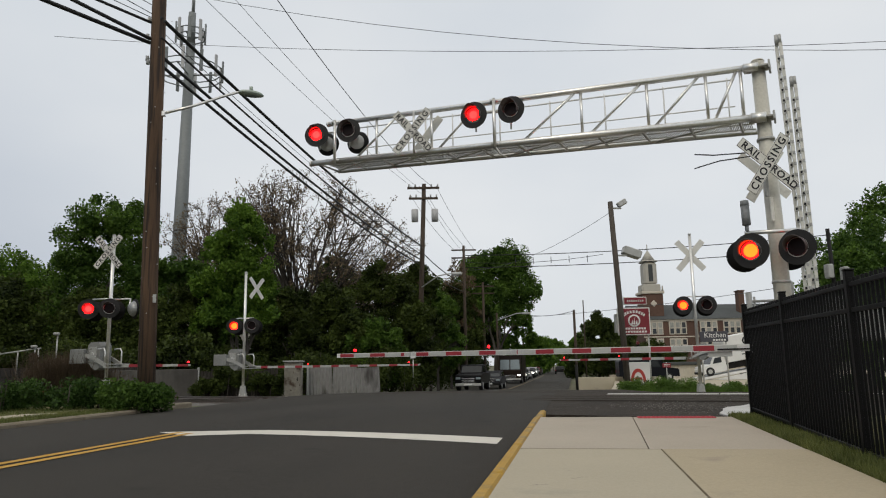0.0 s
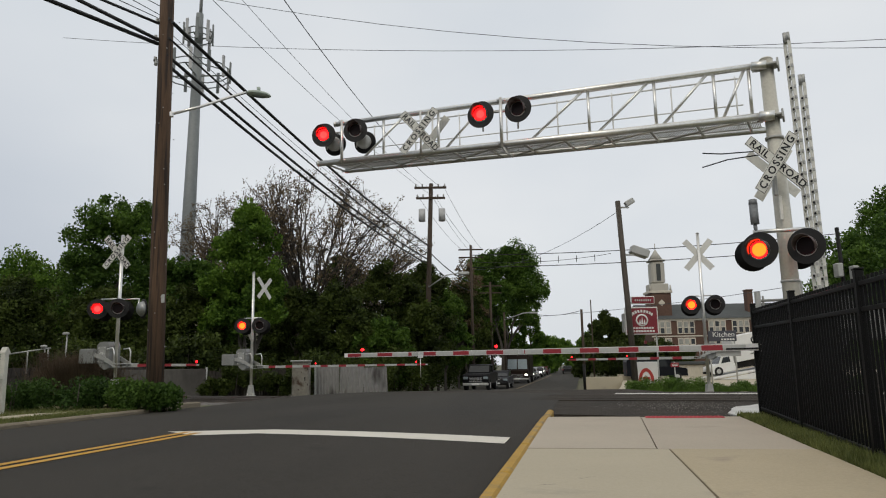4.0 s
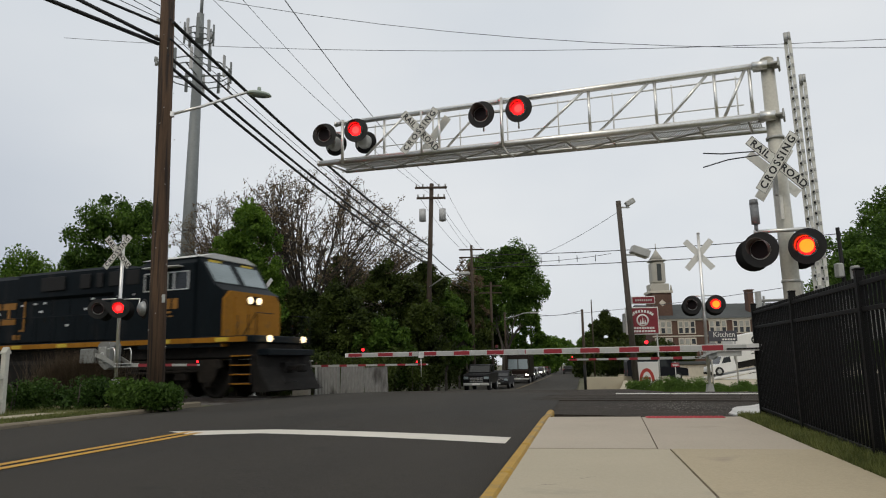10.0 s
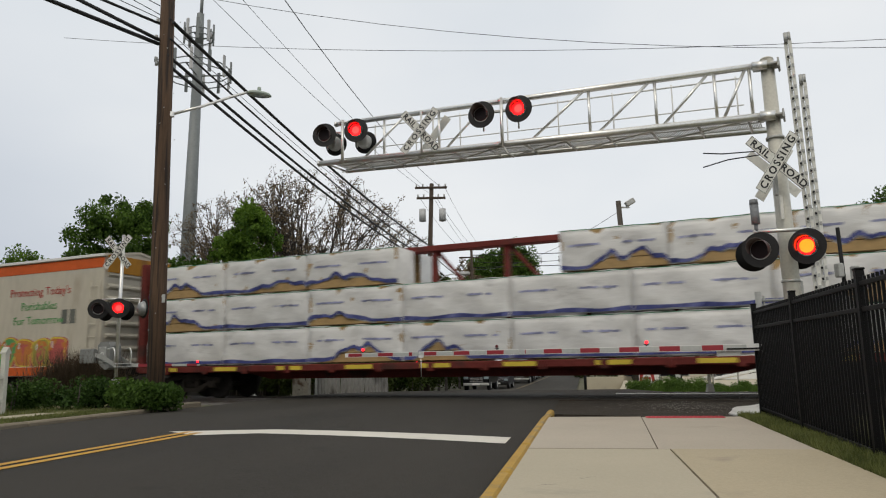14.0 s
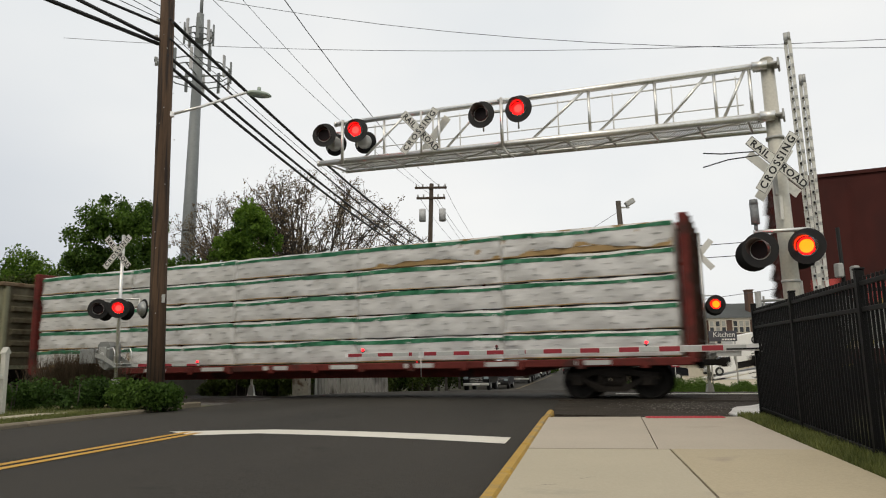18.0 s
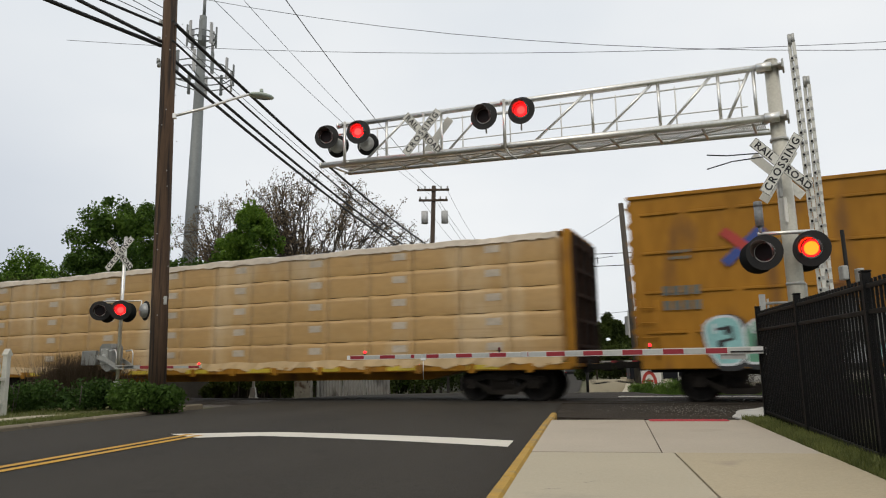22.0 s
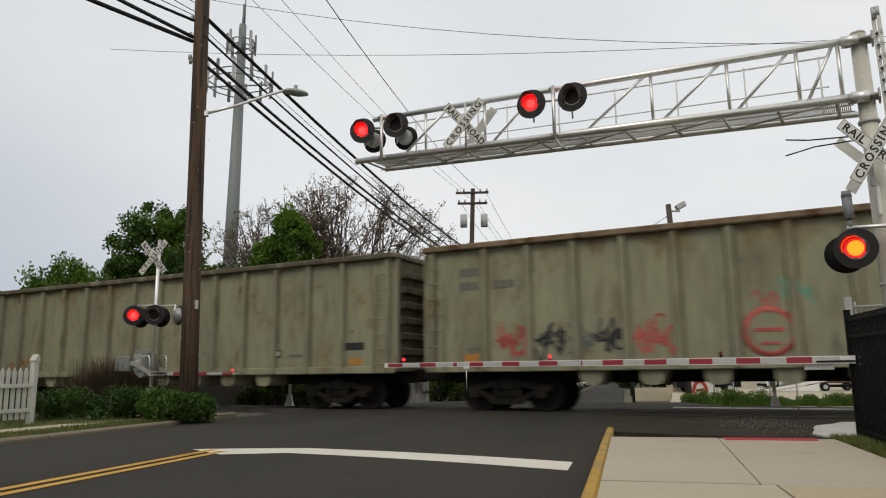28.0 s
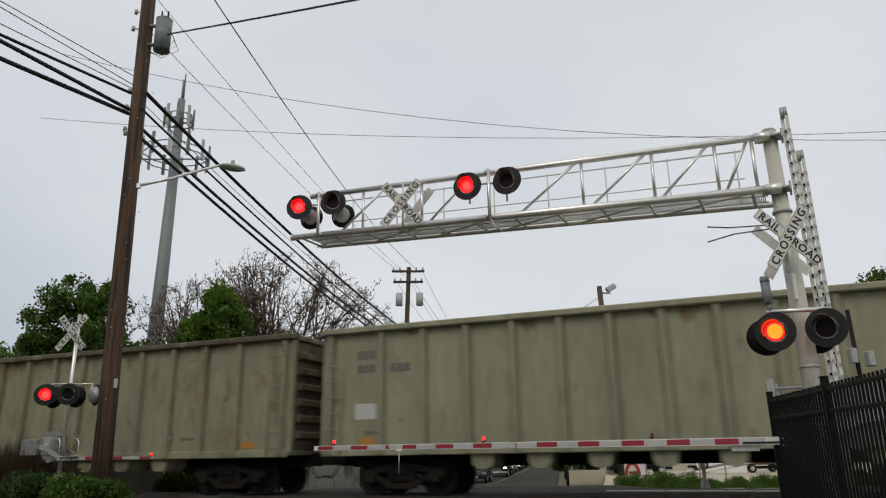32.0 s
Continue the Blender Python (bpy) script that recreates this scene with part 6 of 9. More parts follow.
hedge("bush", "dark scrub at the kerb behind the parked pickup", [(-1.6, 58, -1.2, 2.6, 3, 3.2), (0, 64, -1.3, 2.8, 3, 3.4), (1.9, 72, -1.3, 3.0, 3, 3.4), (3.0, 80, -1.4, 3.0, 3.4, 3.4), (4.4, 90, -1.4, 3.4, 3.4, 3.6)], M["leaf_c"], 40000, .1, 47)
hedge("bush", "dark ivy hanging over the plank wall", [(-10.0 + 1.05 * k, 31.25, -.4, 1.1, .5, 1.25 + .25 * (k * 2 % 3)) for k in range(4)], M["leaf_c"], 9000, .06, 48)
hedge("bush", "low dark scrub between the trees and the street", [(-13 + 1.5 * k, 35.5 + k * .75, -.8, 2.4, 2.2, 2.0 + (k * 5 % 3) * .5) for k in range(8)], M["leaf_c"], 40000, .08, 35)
for k in range(4):
    hedge("bush", "dark shrub growing behind the metal fence", [(3.6 + 1.1 * k - .2 * j + 1.6, 4.2 + 1.75 * k + 1.0 * j, .05, 1.6, 1.4, .85) for j in range(2)], M["leaf_hedge"], 9000, .05, 36 + k)
hedge("bush", "dry weeds along the track", [(-12.3 + .75 * k, 22.4, -.1, 1.0, .8, 1.5 - .3 * abs(k - 1)) for k in range(4)], M["dry"], 5000, .035, 24)
hedge("bush", "dead brown brush against the yard wall", [(-17.2 + .6 * k, 31.3, -.4, .9, .7, 2.5 - .26 * k) for k in range(5)], M["dry"], 16000, .05, 45)
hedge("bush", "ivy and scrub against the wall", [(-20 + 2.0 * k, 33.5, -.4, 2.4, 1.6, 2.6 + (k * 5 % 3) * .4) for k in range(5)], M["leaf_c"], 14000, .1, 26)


def blades(name, label, where, count, seed, h0=.05, h1=.14, material="blade", wide=1.0):
    r = random.Random(seed)
    v, f = [], []
    for i in range(count):
        p = where(r)
        a, h, w = r.uniform(0, 6.283), r.uniform(h0, h1), r.uniform(.003, .008) * wide
        dx, dy = math.cos(a), math.sin(a)
        k = len(v)
        lean = h * r.uniform(.1, .7)
        v += [(p.x - dy * w, p.y + dx * w, p.z), (p.x + dy * w, p.y - dx * w, p.z), (p.x + dx * lean, p.y + dy * lean, p.z + h)]
        f.append((k, k + 1, k + 2))
    me = bpy.data.meshes.new(name)
    me.from_pydata(v, [], f)
    me.materials.append(M[material])
    tagged(new(name, me), label, "grass", "", "stuff")


blades("grass_tufts", "rough grass with dry stems at the fence foot", lambda r: st(*(lambda b: (1.74 + .042 * b + r.random() ** 1.3 * .75, b))(r.uniform(3.0, 11.5)), .1), 26000, 31, .025, .1)
blades("grass_tufts", "short grass along the kerb", lambda r: st(r.uniform(-10.75, -9.75), r.uniform(2, 14.5), .07), 12000, 32, .03, .08)
blades("dead_stalks", "tall dead brown stalks behind the hedge", lambda r: Vector((r.gauss(-11.4, .55), r.uniform(21.6, 23.0), .0)), 5000, 34, .5, 1.75, "dry", 2.2)
blades("grass_tufts", "rank grass beyond the track", lambda r: (lambda a: Vector((7.2 + a, 27.4 - .25 * a + r.gauss(0, .55), -.3)))(r.uniform(0, 11)), 22000, 37, .1, .36, "leaf_weed", 1.6)
blades("grass_tufts", "short grass behind the footpath", lambda r: st(r.uniform(-13.5, -11.3), r.uniform(2, 15), .07), 9000, 33, .03, .1)

# ---- wall and yard beyond the track ----
yard = thing("panel_wall", "grey wall of concrete, planks and corrugated panels", "wall")
r = random.Random(9)
for k in range(2):
    bm = B()
    bbox(bm, -14.3 + k * 1.95, -14.3 + k * 1.95 + 1.94, 31.5, 31.75, -.45, .98, .02)
    part("concrete_panel", bm, M["wall_smooth"], yard, "smooth stained concrete panel")
for k in range(22):
    bm = B()
    x0 = -10.35 + k * .155
    bbox(bm, x0, x0 + .14, 31.6, 31.64, -.45, .9 + r.uniform(-.08, .06), .008)
    part("plank", bm, M["plank_dark"], yard, "dark weathered plank")
for k in range(3):
    x0 = -5.6 + k * 1.06
    bm = B()
    h = .98 - .06 * (k == 2)
    prof = []
    for i in range(17):
        prof.append((x0 + i * 1.04 / 16, 31.6 + (.02 if i % 2 else -.02)))
    prof += [(x, y + .02) for x, y in prof[::-1]]
    prism(bm, prof, -.45, h + r.uniform(-.03, .03), "z", m=Matrix.Translation((x0, 31.6, 0)) @ Matrix.Rotation(radians((-1.0, 1.5, -2.5)[k]), 4, "Y") @ Matrix.Translation((-x0, -31.6, 0)))
    part("panel", bm, M["wall_grey"], yard, "leaning pale corrugated sheet")
for x0 in (-10.42, -5.62):
    bm = B()
    bbox(bm, x0 - .04, x0 + .04, 31.5, 31.58, -.45, 1.05, .008)
    part("post", bm, M["galv_dull"], yard)
rail = thing("yard_fence_rail", "pale pipe rail with small lamps over the yard wall", "fence rail")
bm = B()
tube(bm, [(-19.8, 31.75, 1.72), (-17.5, 31.75, 2.02)], .03, 8)
for x in (-19.6, -18.5, -17.6):
    tube(bm, [(x, 31.75, .9), (x, 31.75, 1.72 + (x + 19.8) * .13)], .03, 8)
part("pipe", bm, M["galv_dull"], rail)
for x, z in ((-17.75, 2.05), (-16.8, 2.6)):
    bm = B()
    tube(bm, [(x, 31.75, .8), (x, 31.75, z)], .035, 8)
    bbox(bm, x - .16, x + .1, 31.62, 31.78, z - .02, z + .1, .03)
    part("lamp", bm, M["galv_dull"], rail)
cabinet = thing("signal_cabinet", "weathered grey equipment cabinet by the wall", "cabinet")
bm = B()
bbox(bm, -6.42, -5.72, 30.4, 31.0, -.35, 1.2, .03)
part("body", bm, M["cabinet_rust"], cabinet)
bm = B()
bbox(bm, -6.37, -5.77, 30.37, 30.4, -.25, 1.1, .01)
door = part("door", bm, M["cabinet_rust"], cabinet, "peeling pale door with rust spots")
bm = B()
bbox(bm, -5.87, -5.83, 30.34, 30.37, .4, .56, .006)
part("handle", bm, M["underframe"], door)
bm = B()
bbox(bm, -6.47, -5.67, 30.32, 31.06, 1.2, 1.26, .015)
part("roof", bm, M["galv_dull"], cabinet)
wallb = thing("block_wall", "dark stained concrete block wall beyond the hedge", "wall")
for row in range(4):
    for k in range(26):
        bm = B()
        x0 = -24.5 + k * .42 + (row % 2) * .2
        bbox(bm, x0, x0 + .405, 31.9, 32.2, -.5 + row * .42, -.5 + row * .42 + .405, .012)
        part("block", bm, M["wall_dark"], wallb)
house = thing("house", "pale house with shutters half hidden by trees", "house")
bm = B()
bbox(bm, -24, -17, 58, 66, -1.2, 5.2, .03)
part("wall", bm, M["car_cream"], house)
bm = B()
prism(bm, [(-24.4, 5.2), (-16.6, 5.2), (-20.5, 8.0)], 57.6, 66.4, "y")
part("roof", bm, M["roof_grey"], house)
for x in (-22.6, -19.6):
    bm = B()
    bbox(bm, x, x + 1.1, 57.95, 58.02, 1.6, 3.3, .01)
    w = part("window", bm, M["trim_cream"], house)
    bm = B()
    bbox(bm, x + .1, x + 1.0, 57.93, 57.96, 1.7, 3.2, .005)
    part("pane", bm, M["glass_dark"], w)

# ---- school beyond the car park ----
school = thing("school_building", "red brick school with white cupola and rows of windows", "school", "", pose(.8, 0, 0))
bm = B()
bbox(bm, 32.6, 62, 112, 130, -1.3, 7.6, .05)
bbox(bm, 33.1, 36.4, 113.6, 117, -1.3, 11.9, .05)
part("wall", bm, M["brick"], school)
bm = B()
prism(bm, [(111.6, 7.6), (130.4, 7.6), (121, 10.6)], 32.2, 62.5, "x")
part("roof", bm, M["roof_grey"], school)
bm = B()
bbox(bm, 32.4, 62.2, 111.8, 112.05, 7.3, 7.65, .03)
bbox(bm, 32.4, 62.2, 111.9, 112.05, 4.75, 4.95, .03)
bbox(bm, 32.9, 36.6, 113.4, 117.2, 11.9, 12.3, .05)
part("cornice", bm, M["trim_cream"], school)
bm = B()
bbox(bm, 33.3, 36.2, 113.9, 116.8, 12.3, 13.5, .08)
bbox(bm, 33.7, 35.9, 114.2, 116.5, 13.5, 17.2, .3)
bbox(bm, 33.55, 36.05, 114.05, 116.6, 17.2, 17.5, .1)
tube(bm, [(34.8, 115.3, 17.5), (34.8, 115.3, 19.2)], 1.25, 8, .12)
tube(bm, [(34.8, 115.3, 19.1), (34.8, 115.3, 20.3)], .07, 6)
for x in (33.1, 36.4):
    tube(bm, [(x, 113.7, 12.3), (x, 113.7, 13.2)], .2, 8, .08)
part("cupola", bm, M["cupola"], school, "cream wooden cupola with pointed roof")
bm = B()
box(bm, 34.45, 35.15, 114.14, 114.2, 14.0, 16.8)
part("louvre", bm, M["roof_grey"], school)
bm = B()
bbox(bm, 34.4, 35.2, 113.5, 113.6, 9.9, 10.7, .05, m=Matrix.Translation((34.8, 113.55, 10.3)) @ Matrix.Rotation(radians(45), 4, "Y") @ Matrix.Translation((-34.8, -113.55, -10.3)))
part("medallion", bm, M["trim_cream"], school)
bm = B()
bbox(bm, 49.3, 50.25, 115, 116.4, 7, 12.4, .05)
bbox(bm, 49.2, 50.35, 114.9, 116.5, 12.2, 12.4, .03)
part("chimney", bm, M["brick"], school)
for row, z in enumerate((5.2, 2.5)):
    for k in range(9):
        x = 32.7 + k * 3.75 + (1.2 if k > 1 else 0)
        bm = B()
        for i in range(3):
            bbox(bm, x + i * .95, x + i * .95 + .9, 111.86, 111.98, z, z + 2.1, .02)
        w = part("window", bm, M["trim_cream"], school)
        for i in range(3):
            bm = B()
            box(bm, x + i * .95 + .16, x + i * .95 + .74, 111.84, 111.86, z + .15, z + .95)
            part("pane", bm, M["blind"] if (i * 2 + k) % 4 == 0 else M["glass_dark"], w)
            bm = B()
            box(bm, x + i * .95 + .16, x + i * .95 + .74, 111.84, 111.86, z + 1.1, z + 1.9)
            part("pane", bm, M["glass_dark"] if (i + k) % 3 == 0 else M["blind"], w)

# ---- signs, car park and vehicles on the far right ----
sp = thing("sign_pole", "leaning dark pole with flood lamp and camera box", "pole")
bm = B()
tube(bm, [(10.04, 37.15, -1.0), (9.63, 37.15, 9.55)], .165, 12, .135)
part("pole", bm, M["pole_grey"], sp)
bm = B()
tube(bm, [(9.65, 37.15, 9.2), (10.4, 37.9, 9.35)], .05, 8)
bbox(bm, 10.2, 10.75, 37.75, 38.05, 9.45, 9.75, .04, m=Matrix.Translation((10.4, 37.9, 9.6)) @ Matrix.Rotation(radians(-30), 4, "Y") @ Matrix.Translation((-10.4, -37.9, -9.6)))
part("flood_lamp", bm, M["galv_dull"], sp)
bm = B()
bbox(bm, 10.3, 11.3, 37.5, 38.1, 6.6, 7.05, .05, m=Matrix.Translation((10.85, 37.9, 6.8)) @ Matrix.Rotation(radians(20), 4, "Y") @ Matrix.Translation((-10.85, -37.9, -6.8)))
tube(bm, [(9.75, 37.15, 6.6), (10.9, 37.9, 6.7)], .05, 8)
part("lamp_box", bm, M["galv_dull"], sp)
sign = thing("shop_sign", "dark red square shop sign with white emblem", "sign")
bm = B()
bbox(bm, 9.75, 11.49, 37.45, 37.6, 2.36, 3.82, .02)
part("border", bm, M["sign_white"], sign)
bm = B()
box(bm, 9.81, 11.43, 37.435, 37.45, 2.42, 3.76)
part("panel", bm, M["sign_red"], sign)
bm = B()
em = Matrix.Translation((10.62, 37.43, 3.12))
lathe(bm, [(.25, 0), (.33, 0), (.33, -.01), (.25, -.01)], em, 24)
for i in (-1, 0, 1):
    prism(bm, [(i * .12 - .055, -.2), (i * .12 + .055, -.2), (i * .12 + .02, .2 if i == 0 else .06)], -.012, 0, "y", m=em)
part("emblem", bm, M["sign_white"], sign)
for i in range(9):
    a = radians(150 - 15 * i)
    bm = B()
    box(bm, -.05, .05, -.012, 0, -.07, .07, m=em @ pose(.62 * math.cos(a), 0, .36 * math.sin(a) + .12) @ Matrix.Rotation(radians(-(60 - 15 * i) * .6), 4, "Y"))
    part("writing", bm, M["sign_white"], sign)
for z, x0, x1 in ((2.66, 10.0, 11.25), (2.49, 9.95, 11.3)):
    for i in range(9):
        a = x0 + (x1 - x0) * i / 9
        bm = B()
        box(bm, a, a + (x1 - x0) / 12, 37.422, 37.434, z, z + .1)
        part("writing", bm, M["sign_white"], sign)
bm = B()
bbox(bm, 10.12, 11.36, 37.45, 37.6, 3.98, 4.39, .02)
part("upper_sign", bm, M["sign_white"], sign)
bm = B()
box(bm, 10.16, 11.32, 37.436, 37.449, 4.02, 4.35)
part("upper_panel", bm, M["sign_red"], sign)
for i in range(8):
    bm = B()
    box(bm, 10.3 + i * .115, 10.37 + i * .115, 37.424, 37.435, 4.13, 4.23)
    part("upper_writing", bm, M["mark_white"], sign)
bm = B()
bbox(bm, 9.66, 9.74, 37.5, 37.9, 2.5, 3.5, .02)
tube(bm, [(11.4, 37.65, -.9), (11.4, 37.65, 2.4)], .04, 8)
part("support", bm, M["galv_dull"], sign)
menu = thing("menu_sign", "low white sign with a red arch emblem", "sign")
bm = B()
bbox(bm, 10.35, 11.75, 38.8, 38.95, -.75, .94, .02)
part("panel", bm, M["sign_white"], menu)
bm = B()
ring = [(11.05 + math.cos(a) * .42, -.1 + math.sin(a) * .7) for a in (i * math.pi / 14 for i in range(15))] + [(11.05 + math.cos(a) * .26, -.1 + math.sin(a) * .52) for a in (i * math.pi / 14 for i in range(14, -1, -1))]
prism(bm, ring, 38.78, 38.8, "y")
box(bm, 10.85, 11.25, 38.78, 38.8, .0, .12)
part("emblem", bm, M["logo_red"], menu)
lot = B()
prism(lot, [(7.3, 31), (60, 26), (60, 95), (24, 95), (12.5, 50)], -1.35, -.62, "z")
tagged(part("car_park", lot, M["concrete"]), "pale concrete car park across the track", "pavement", "", "structure")
bm = B()
for k in range(10):
    bbox(bm, 8.2 + k * 2.5, 8.2 + k * 2.5 + 2.45, 24.9 - .45 * k, 25.15 - .45 * k, -.45, -.15, .02)
tagged(part("kerb_far", bm, M["concrete"]), "pale concrete kerb beyond the track", "kerb", "", "structure")
notice = thing("notice_sign", "small red notice sign on a thin post", "sign")
bm = B()
tube(bm, [(10.1, 31.03, -.65), (10.1, 31.03, .92)], .022, 8)
part("post", bm, M["galv_dull"], notice)
bm = B()
bbox(bm, 9.92, 10.28, 31.0, 31.012, .69, .87, .004)
part("panel", bm, M["stripe_red"], notice, "faded red panel")
for z in (.74, .8):
    bm = B()
    box(bm, 9.97, 10.23, 30.996, 31.0, z, z + .022)
    part("writing", bm, M["sign_white"], notice)
lowwall = thing("low_wall", "low white concrete wall by the car park", "wall")
bm = B()
for x0, x1, y, h in ((11.6, 14.6, 58, -.2), (15.2, 19, 62, -.1)):
    bbox(bm, x0, x1, y, y + .3, -1.4, h, .03)
part("wall", bm, M["concrete"], lowwall)


def car(label, m, L=4.7, W=1.85, H=1.5, paint=(.05, .05, .055), kind="car", lit=False, category="car"):
    """A road vehicle; m: the ground under its middle, front to -y."""
    body_mat = mat("car_paint", paint, .38, 0.0, spec=.09, vary=.08, scale=1, fine=10, bump=0)
    root = thing("parked_" + kind if kind != "car" else "car", label, category, "vehicles in the street", m)
    h, l = W / 2, L / 2
    bm = B()
    if kind == "box_truck":
        bbox(bm, -h, h, -l + 1.4, l, .7, H, .05)
        part("cargo_box", bm, body_mat, root)
        bm = B()
        prism(bm, [(-l, .45), (-l, 1.3), (-l + .12, 1.42), (-l + .32, H - .4), (-l + .38, H - .02), (-l + 1.38, H - .02), (-l + 1.38, .45)], -h * .97, h * .97, "x")
    elif kind == "van":
        prism(bm, [(-l, .38), (-l + .02, .9), (-l + .15, 1.02), (-l + .95, 1.12), (-l + 1.55, H - .08), (-l + 1.85, H), (l - .12, H - .02), (l, H - .3), (l, .4)], -h, h, "x")
    elif kind == "pickup":
        prism(bm, [(-l, .5), (-l, 1.02), (-l + .15, 1.12), (-l + 1.5, 1.18), (-l + 1.6, 1.2), (l, 1.2), (l, .5)], -h, h, "x")
    else:
        prism(bm, [(-l, .35), (-l + .02, .72), (-l + .25, .85), (-l + 1.3, .98), (l - .8, 1.02), (l - .03, .95), (l, .4)], -h, h, "x")
    part("body", bm, body_mat, root)
    bm = B()
    if kind == "pickup":
        prism(bm, [(-l + 1.5, 1.18), (-l + 2.1, H - .05), (-l + 2.4, H), (l - 1.9, H), (l - 1.7, 1.2)], -h * .88, h * .88, "x")
    elif kind == "van":
        bbox(bm, -h * .7, h * .7, -l + 2.0, l - .4, H - .01, H + .05, .02)
    elif kind != "box_truck":
        prism(bm, [(-l + 1.2, .96), (-l + 1.95, H - .06), (-l + 2.3, H), (l - 1.1, H - .02), (l - .35, 1.0)], -h * .86, h * .86, "x")
    else:
        for k in range(5):
            bbox(bm, -h * .8 + k * h * .36, -h * .8 + k * h * .36 + .16, -l + .3, -l + .4, H - .16, H - .06, .02)
    part("cabin", bm, body_mat, root)
    bm = B()
    if kind == "box_truck":
        y0, z0, y1, z1, ww = -l + .12, 1.48, -l + .3, H - .46, h * .88
    elif kind == "pickup":
        y0, z0, y1, z1, ww = -l + 1.56, 1.25, -l + 2.06, H - .1, h * .8
    else:
        y0, z0, y1, z1, ww = (-l + 1.0, 1.18, -l + 1.5, H - .12, h * .85) if kind == "van" else (-l + 1.26, 1.02, -l + 1.9, H - .12, h * .78)
    for x0, x1 in ((-1, -.05), (.05, 1)) if kind == "box_truck" else ((-1, 1),):
        bm.faces.new([bm.verts.new(p) for p in ((ww * x0, y0 - .02, z0), (ww * x1, y0 - .02, z0), (ww * x1 * .95, y1 - .02, z1), (ww * x0 * .95, y1 - .02, z1))])
    part("windscreen", bm, M["glass_pale"] if kind == "box_truck" else M["glass_dark"], root)
    for s in (-1, 1):
        bm = B()
        if kind == "box_truck":
            pts = ((-l + .45, 1.5), (-l + 1.2, 1.5), (-l + 1.2, H - .5), (-l + .55, H - .5))
        elif kind == "pickup":
            pts = ((-l + 1.8, 1.25), (l - 1.95, 1.25), (l - 2.0, H - .12), (-l + 2.2, H - .12))
        else:
            pts = ((-l + 1.6, 1.04), (l - .7, 1.06), (l - 1.25, H - .12), (-l + 2.05, H - .12))
        if kind == "van":
            pts = ((-l + 1.5, 1.15), (l - .35, 1.15), (l - .4, H - .2), (-l + 1.8, H - .2))
        vx = h * (.976 if kind == "box_truck" else 1.006 if kind == "van" else .885) * s
        bm.faces.new([bm.verts.new((vx, y, z)) for y, z in pts])
        part("side_window", bm, M["glass_dark"], root)
        bm = B()
        bbox(bm, s * (h + .03) - .05, s * (h + .03) + .05, y0 + .3, y0 + .42, z0, z0 + .2, .02)
        part("mirror", bm, M["black_paint"], root)
        for y in (-l + .85, l - .9):
            wr = .44 if kind == "box_truck" else .38 if kind == "pickup" else .33
            bm = B()
            tube(bm, [(s * h - s * .22, y, wr), (s * (h + .01), y, wr)], wr, 18)
            w = part("wheel", bm, M["rubber"], root)
            bm = B()
            tube(bm, [(s * (h - .02), y, wr), (s * (h + .02), y, wr)], wr * .58, 14)
            part("rim", bm, M["galv_dull"], w)
        bm = B()
        hz = .75 if kind == "car" else .88
        bbox(bm, s * h * .78 - .17, s * h * .78 + .17, -l - .012, -l + .08, hz - .08, hz + .09, .02)
        part("headlight", bm, M["headlight"] if lit else M["glass_pale"], root)
        bm = B()
        bbox(bm, s * h * .85 - .1, s * h * .85 + .1, l - .03, l + .012, .7, .9, .02)
        part("tail_light", bm, M["stripe_red"], root)
    bm = B()
    for k in range(3):
        bbox(bm, -h * .5, h * .5, -l - .015, -l + .04, .62 + .11 * k, .68 + .11 * k, .01)
    part("grille", bm, M["chrome"], root)
    bm = B()
    bbox(bm, -h * .98, h * .98, -l - .08, -l + .1, .38, .56, .03)
    part("bumper", bm, M["galv_dull"] if kind != "car" else M["black_paint"], root)
    bm = B()
    bbox(bm, -.26, .26, -l - .095, -l - .08, .42, .54, .006)
    part("number_plate", bm, M["white_paint"], root)
    return root


def road_car(b, a, label, lit=False, turn=0.0, **k):
    z = fall(b) + .004
    p = st(a + bend(b), b, z)
    car(label, pose(p.x, p.y, p.z, 0, 0, -STREET + turn), lit=lit, **k)


road_car(49.4, -7.06, "dark pickup truck parked at the kerb", L=5.2, W=1.74, H=1.78, paint=(.006, .006, .007), kind="pickup", category="pickup truck")
road_car(60.2, -7.0, "dark sedan parked behind the pickup", lit=False, paint=(.03, .03, .035))
road_car(77.9, -6.8, "box truck waiting with headlights on", lit=True, L=7.0, W=2.35, H=2.95, paint=(.022, .015, .012), kind="box_truck", category="truck")
for k, (b, paint) in enumerate(((90, (.1, .1, .1)), (98, (.3, .3, .31)), (107, (.05, .05, .06)), (118, (.4, .4, .4)), (130, (.08, .02, .02)), (145, (.2, .2, .22)))):
    road_car(b, -6.9 - .15 * (k % 2), "car waiting in the queue with headlights on", lit=k < 4, paint=paint)
road_car(140, -2.6, "dark car far down the street", paint=(.02, .02, .02), turn=180)
car("dark van parked in the car park", pose(17.85, 60.0, -.62, 0, 0, 84), L=4.9, W=1.95, H=1.9, paint=(.008, .009, .012), kind="van", category="van")

# white truck carried on a tilted flatbed
ZG = -.62
tow = thing("tow_truck", "white flatbed tow truck with a tilted bed", "truck", "", pose(23.5, 60.0, ZG))
slope = Matrix.Translation((-1.2, 0, -.4 - ZG)) @ Matrix.Rotation(radians(-9.5), 4, "Y")
bm = B()
bbox(bm, -.2, 7.4, -1.2, 1.2, -.2, 0, .03, m=slope)
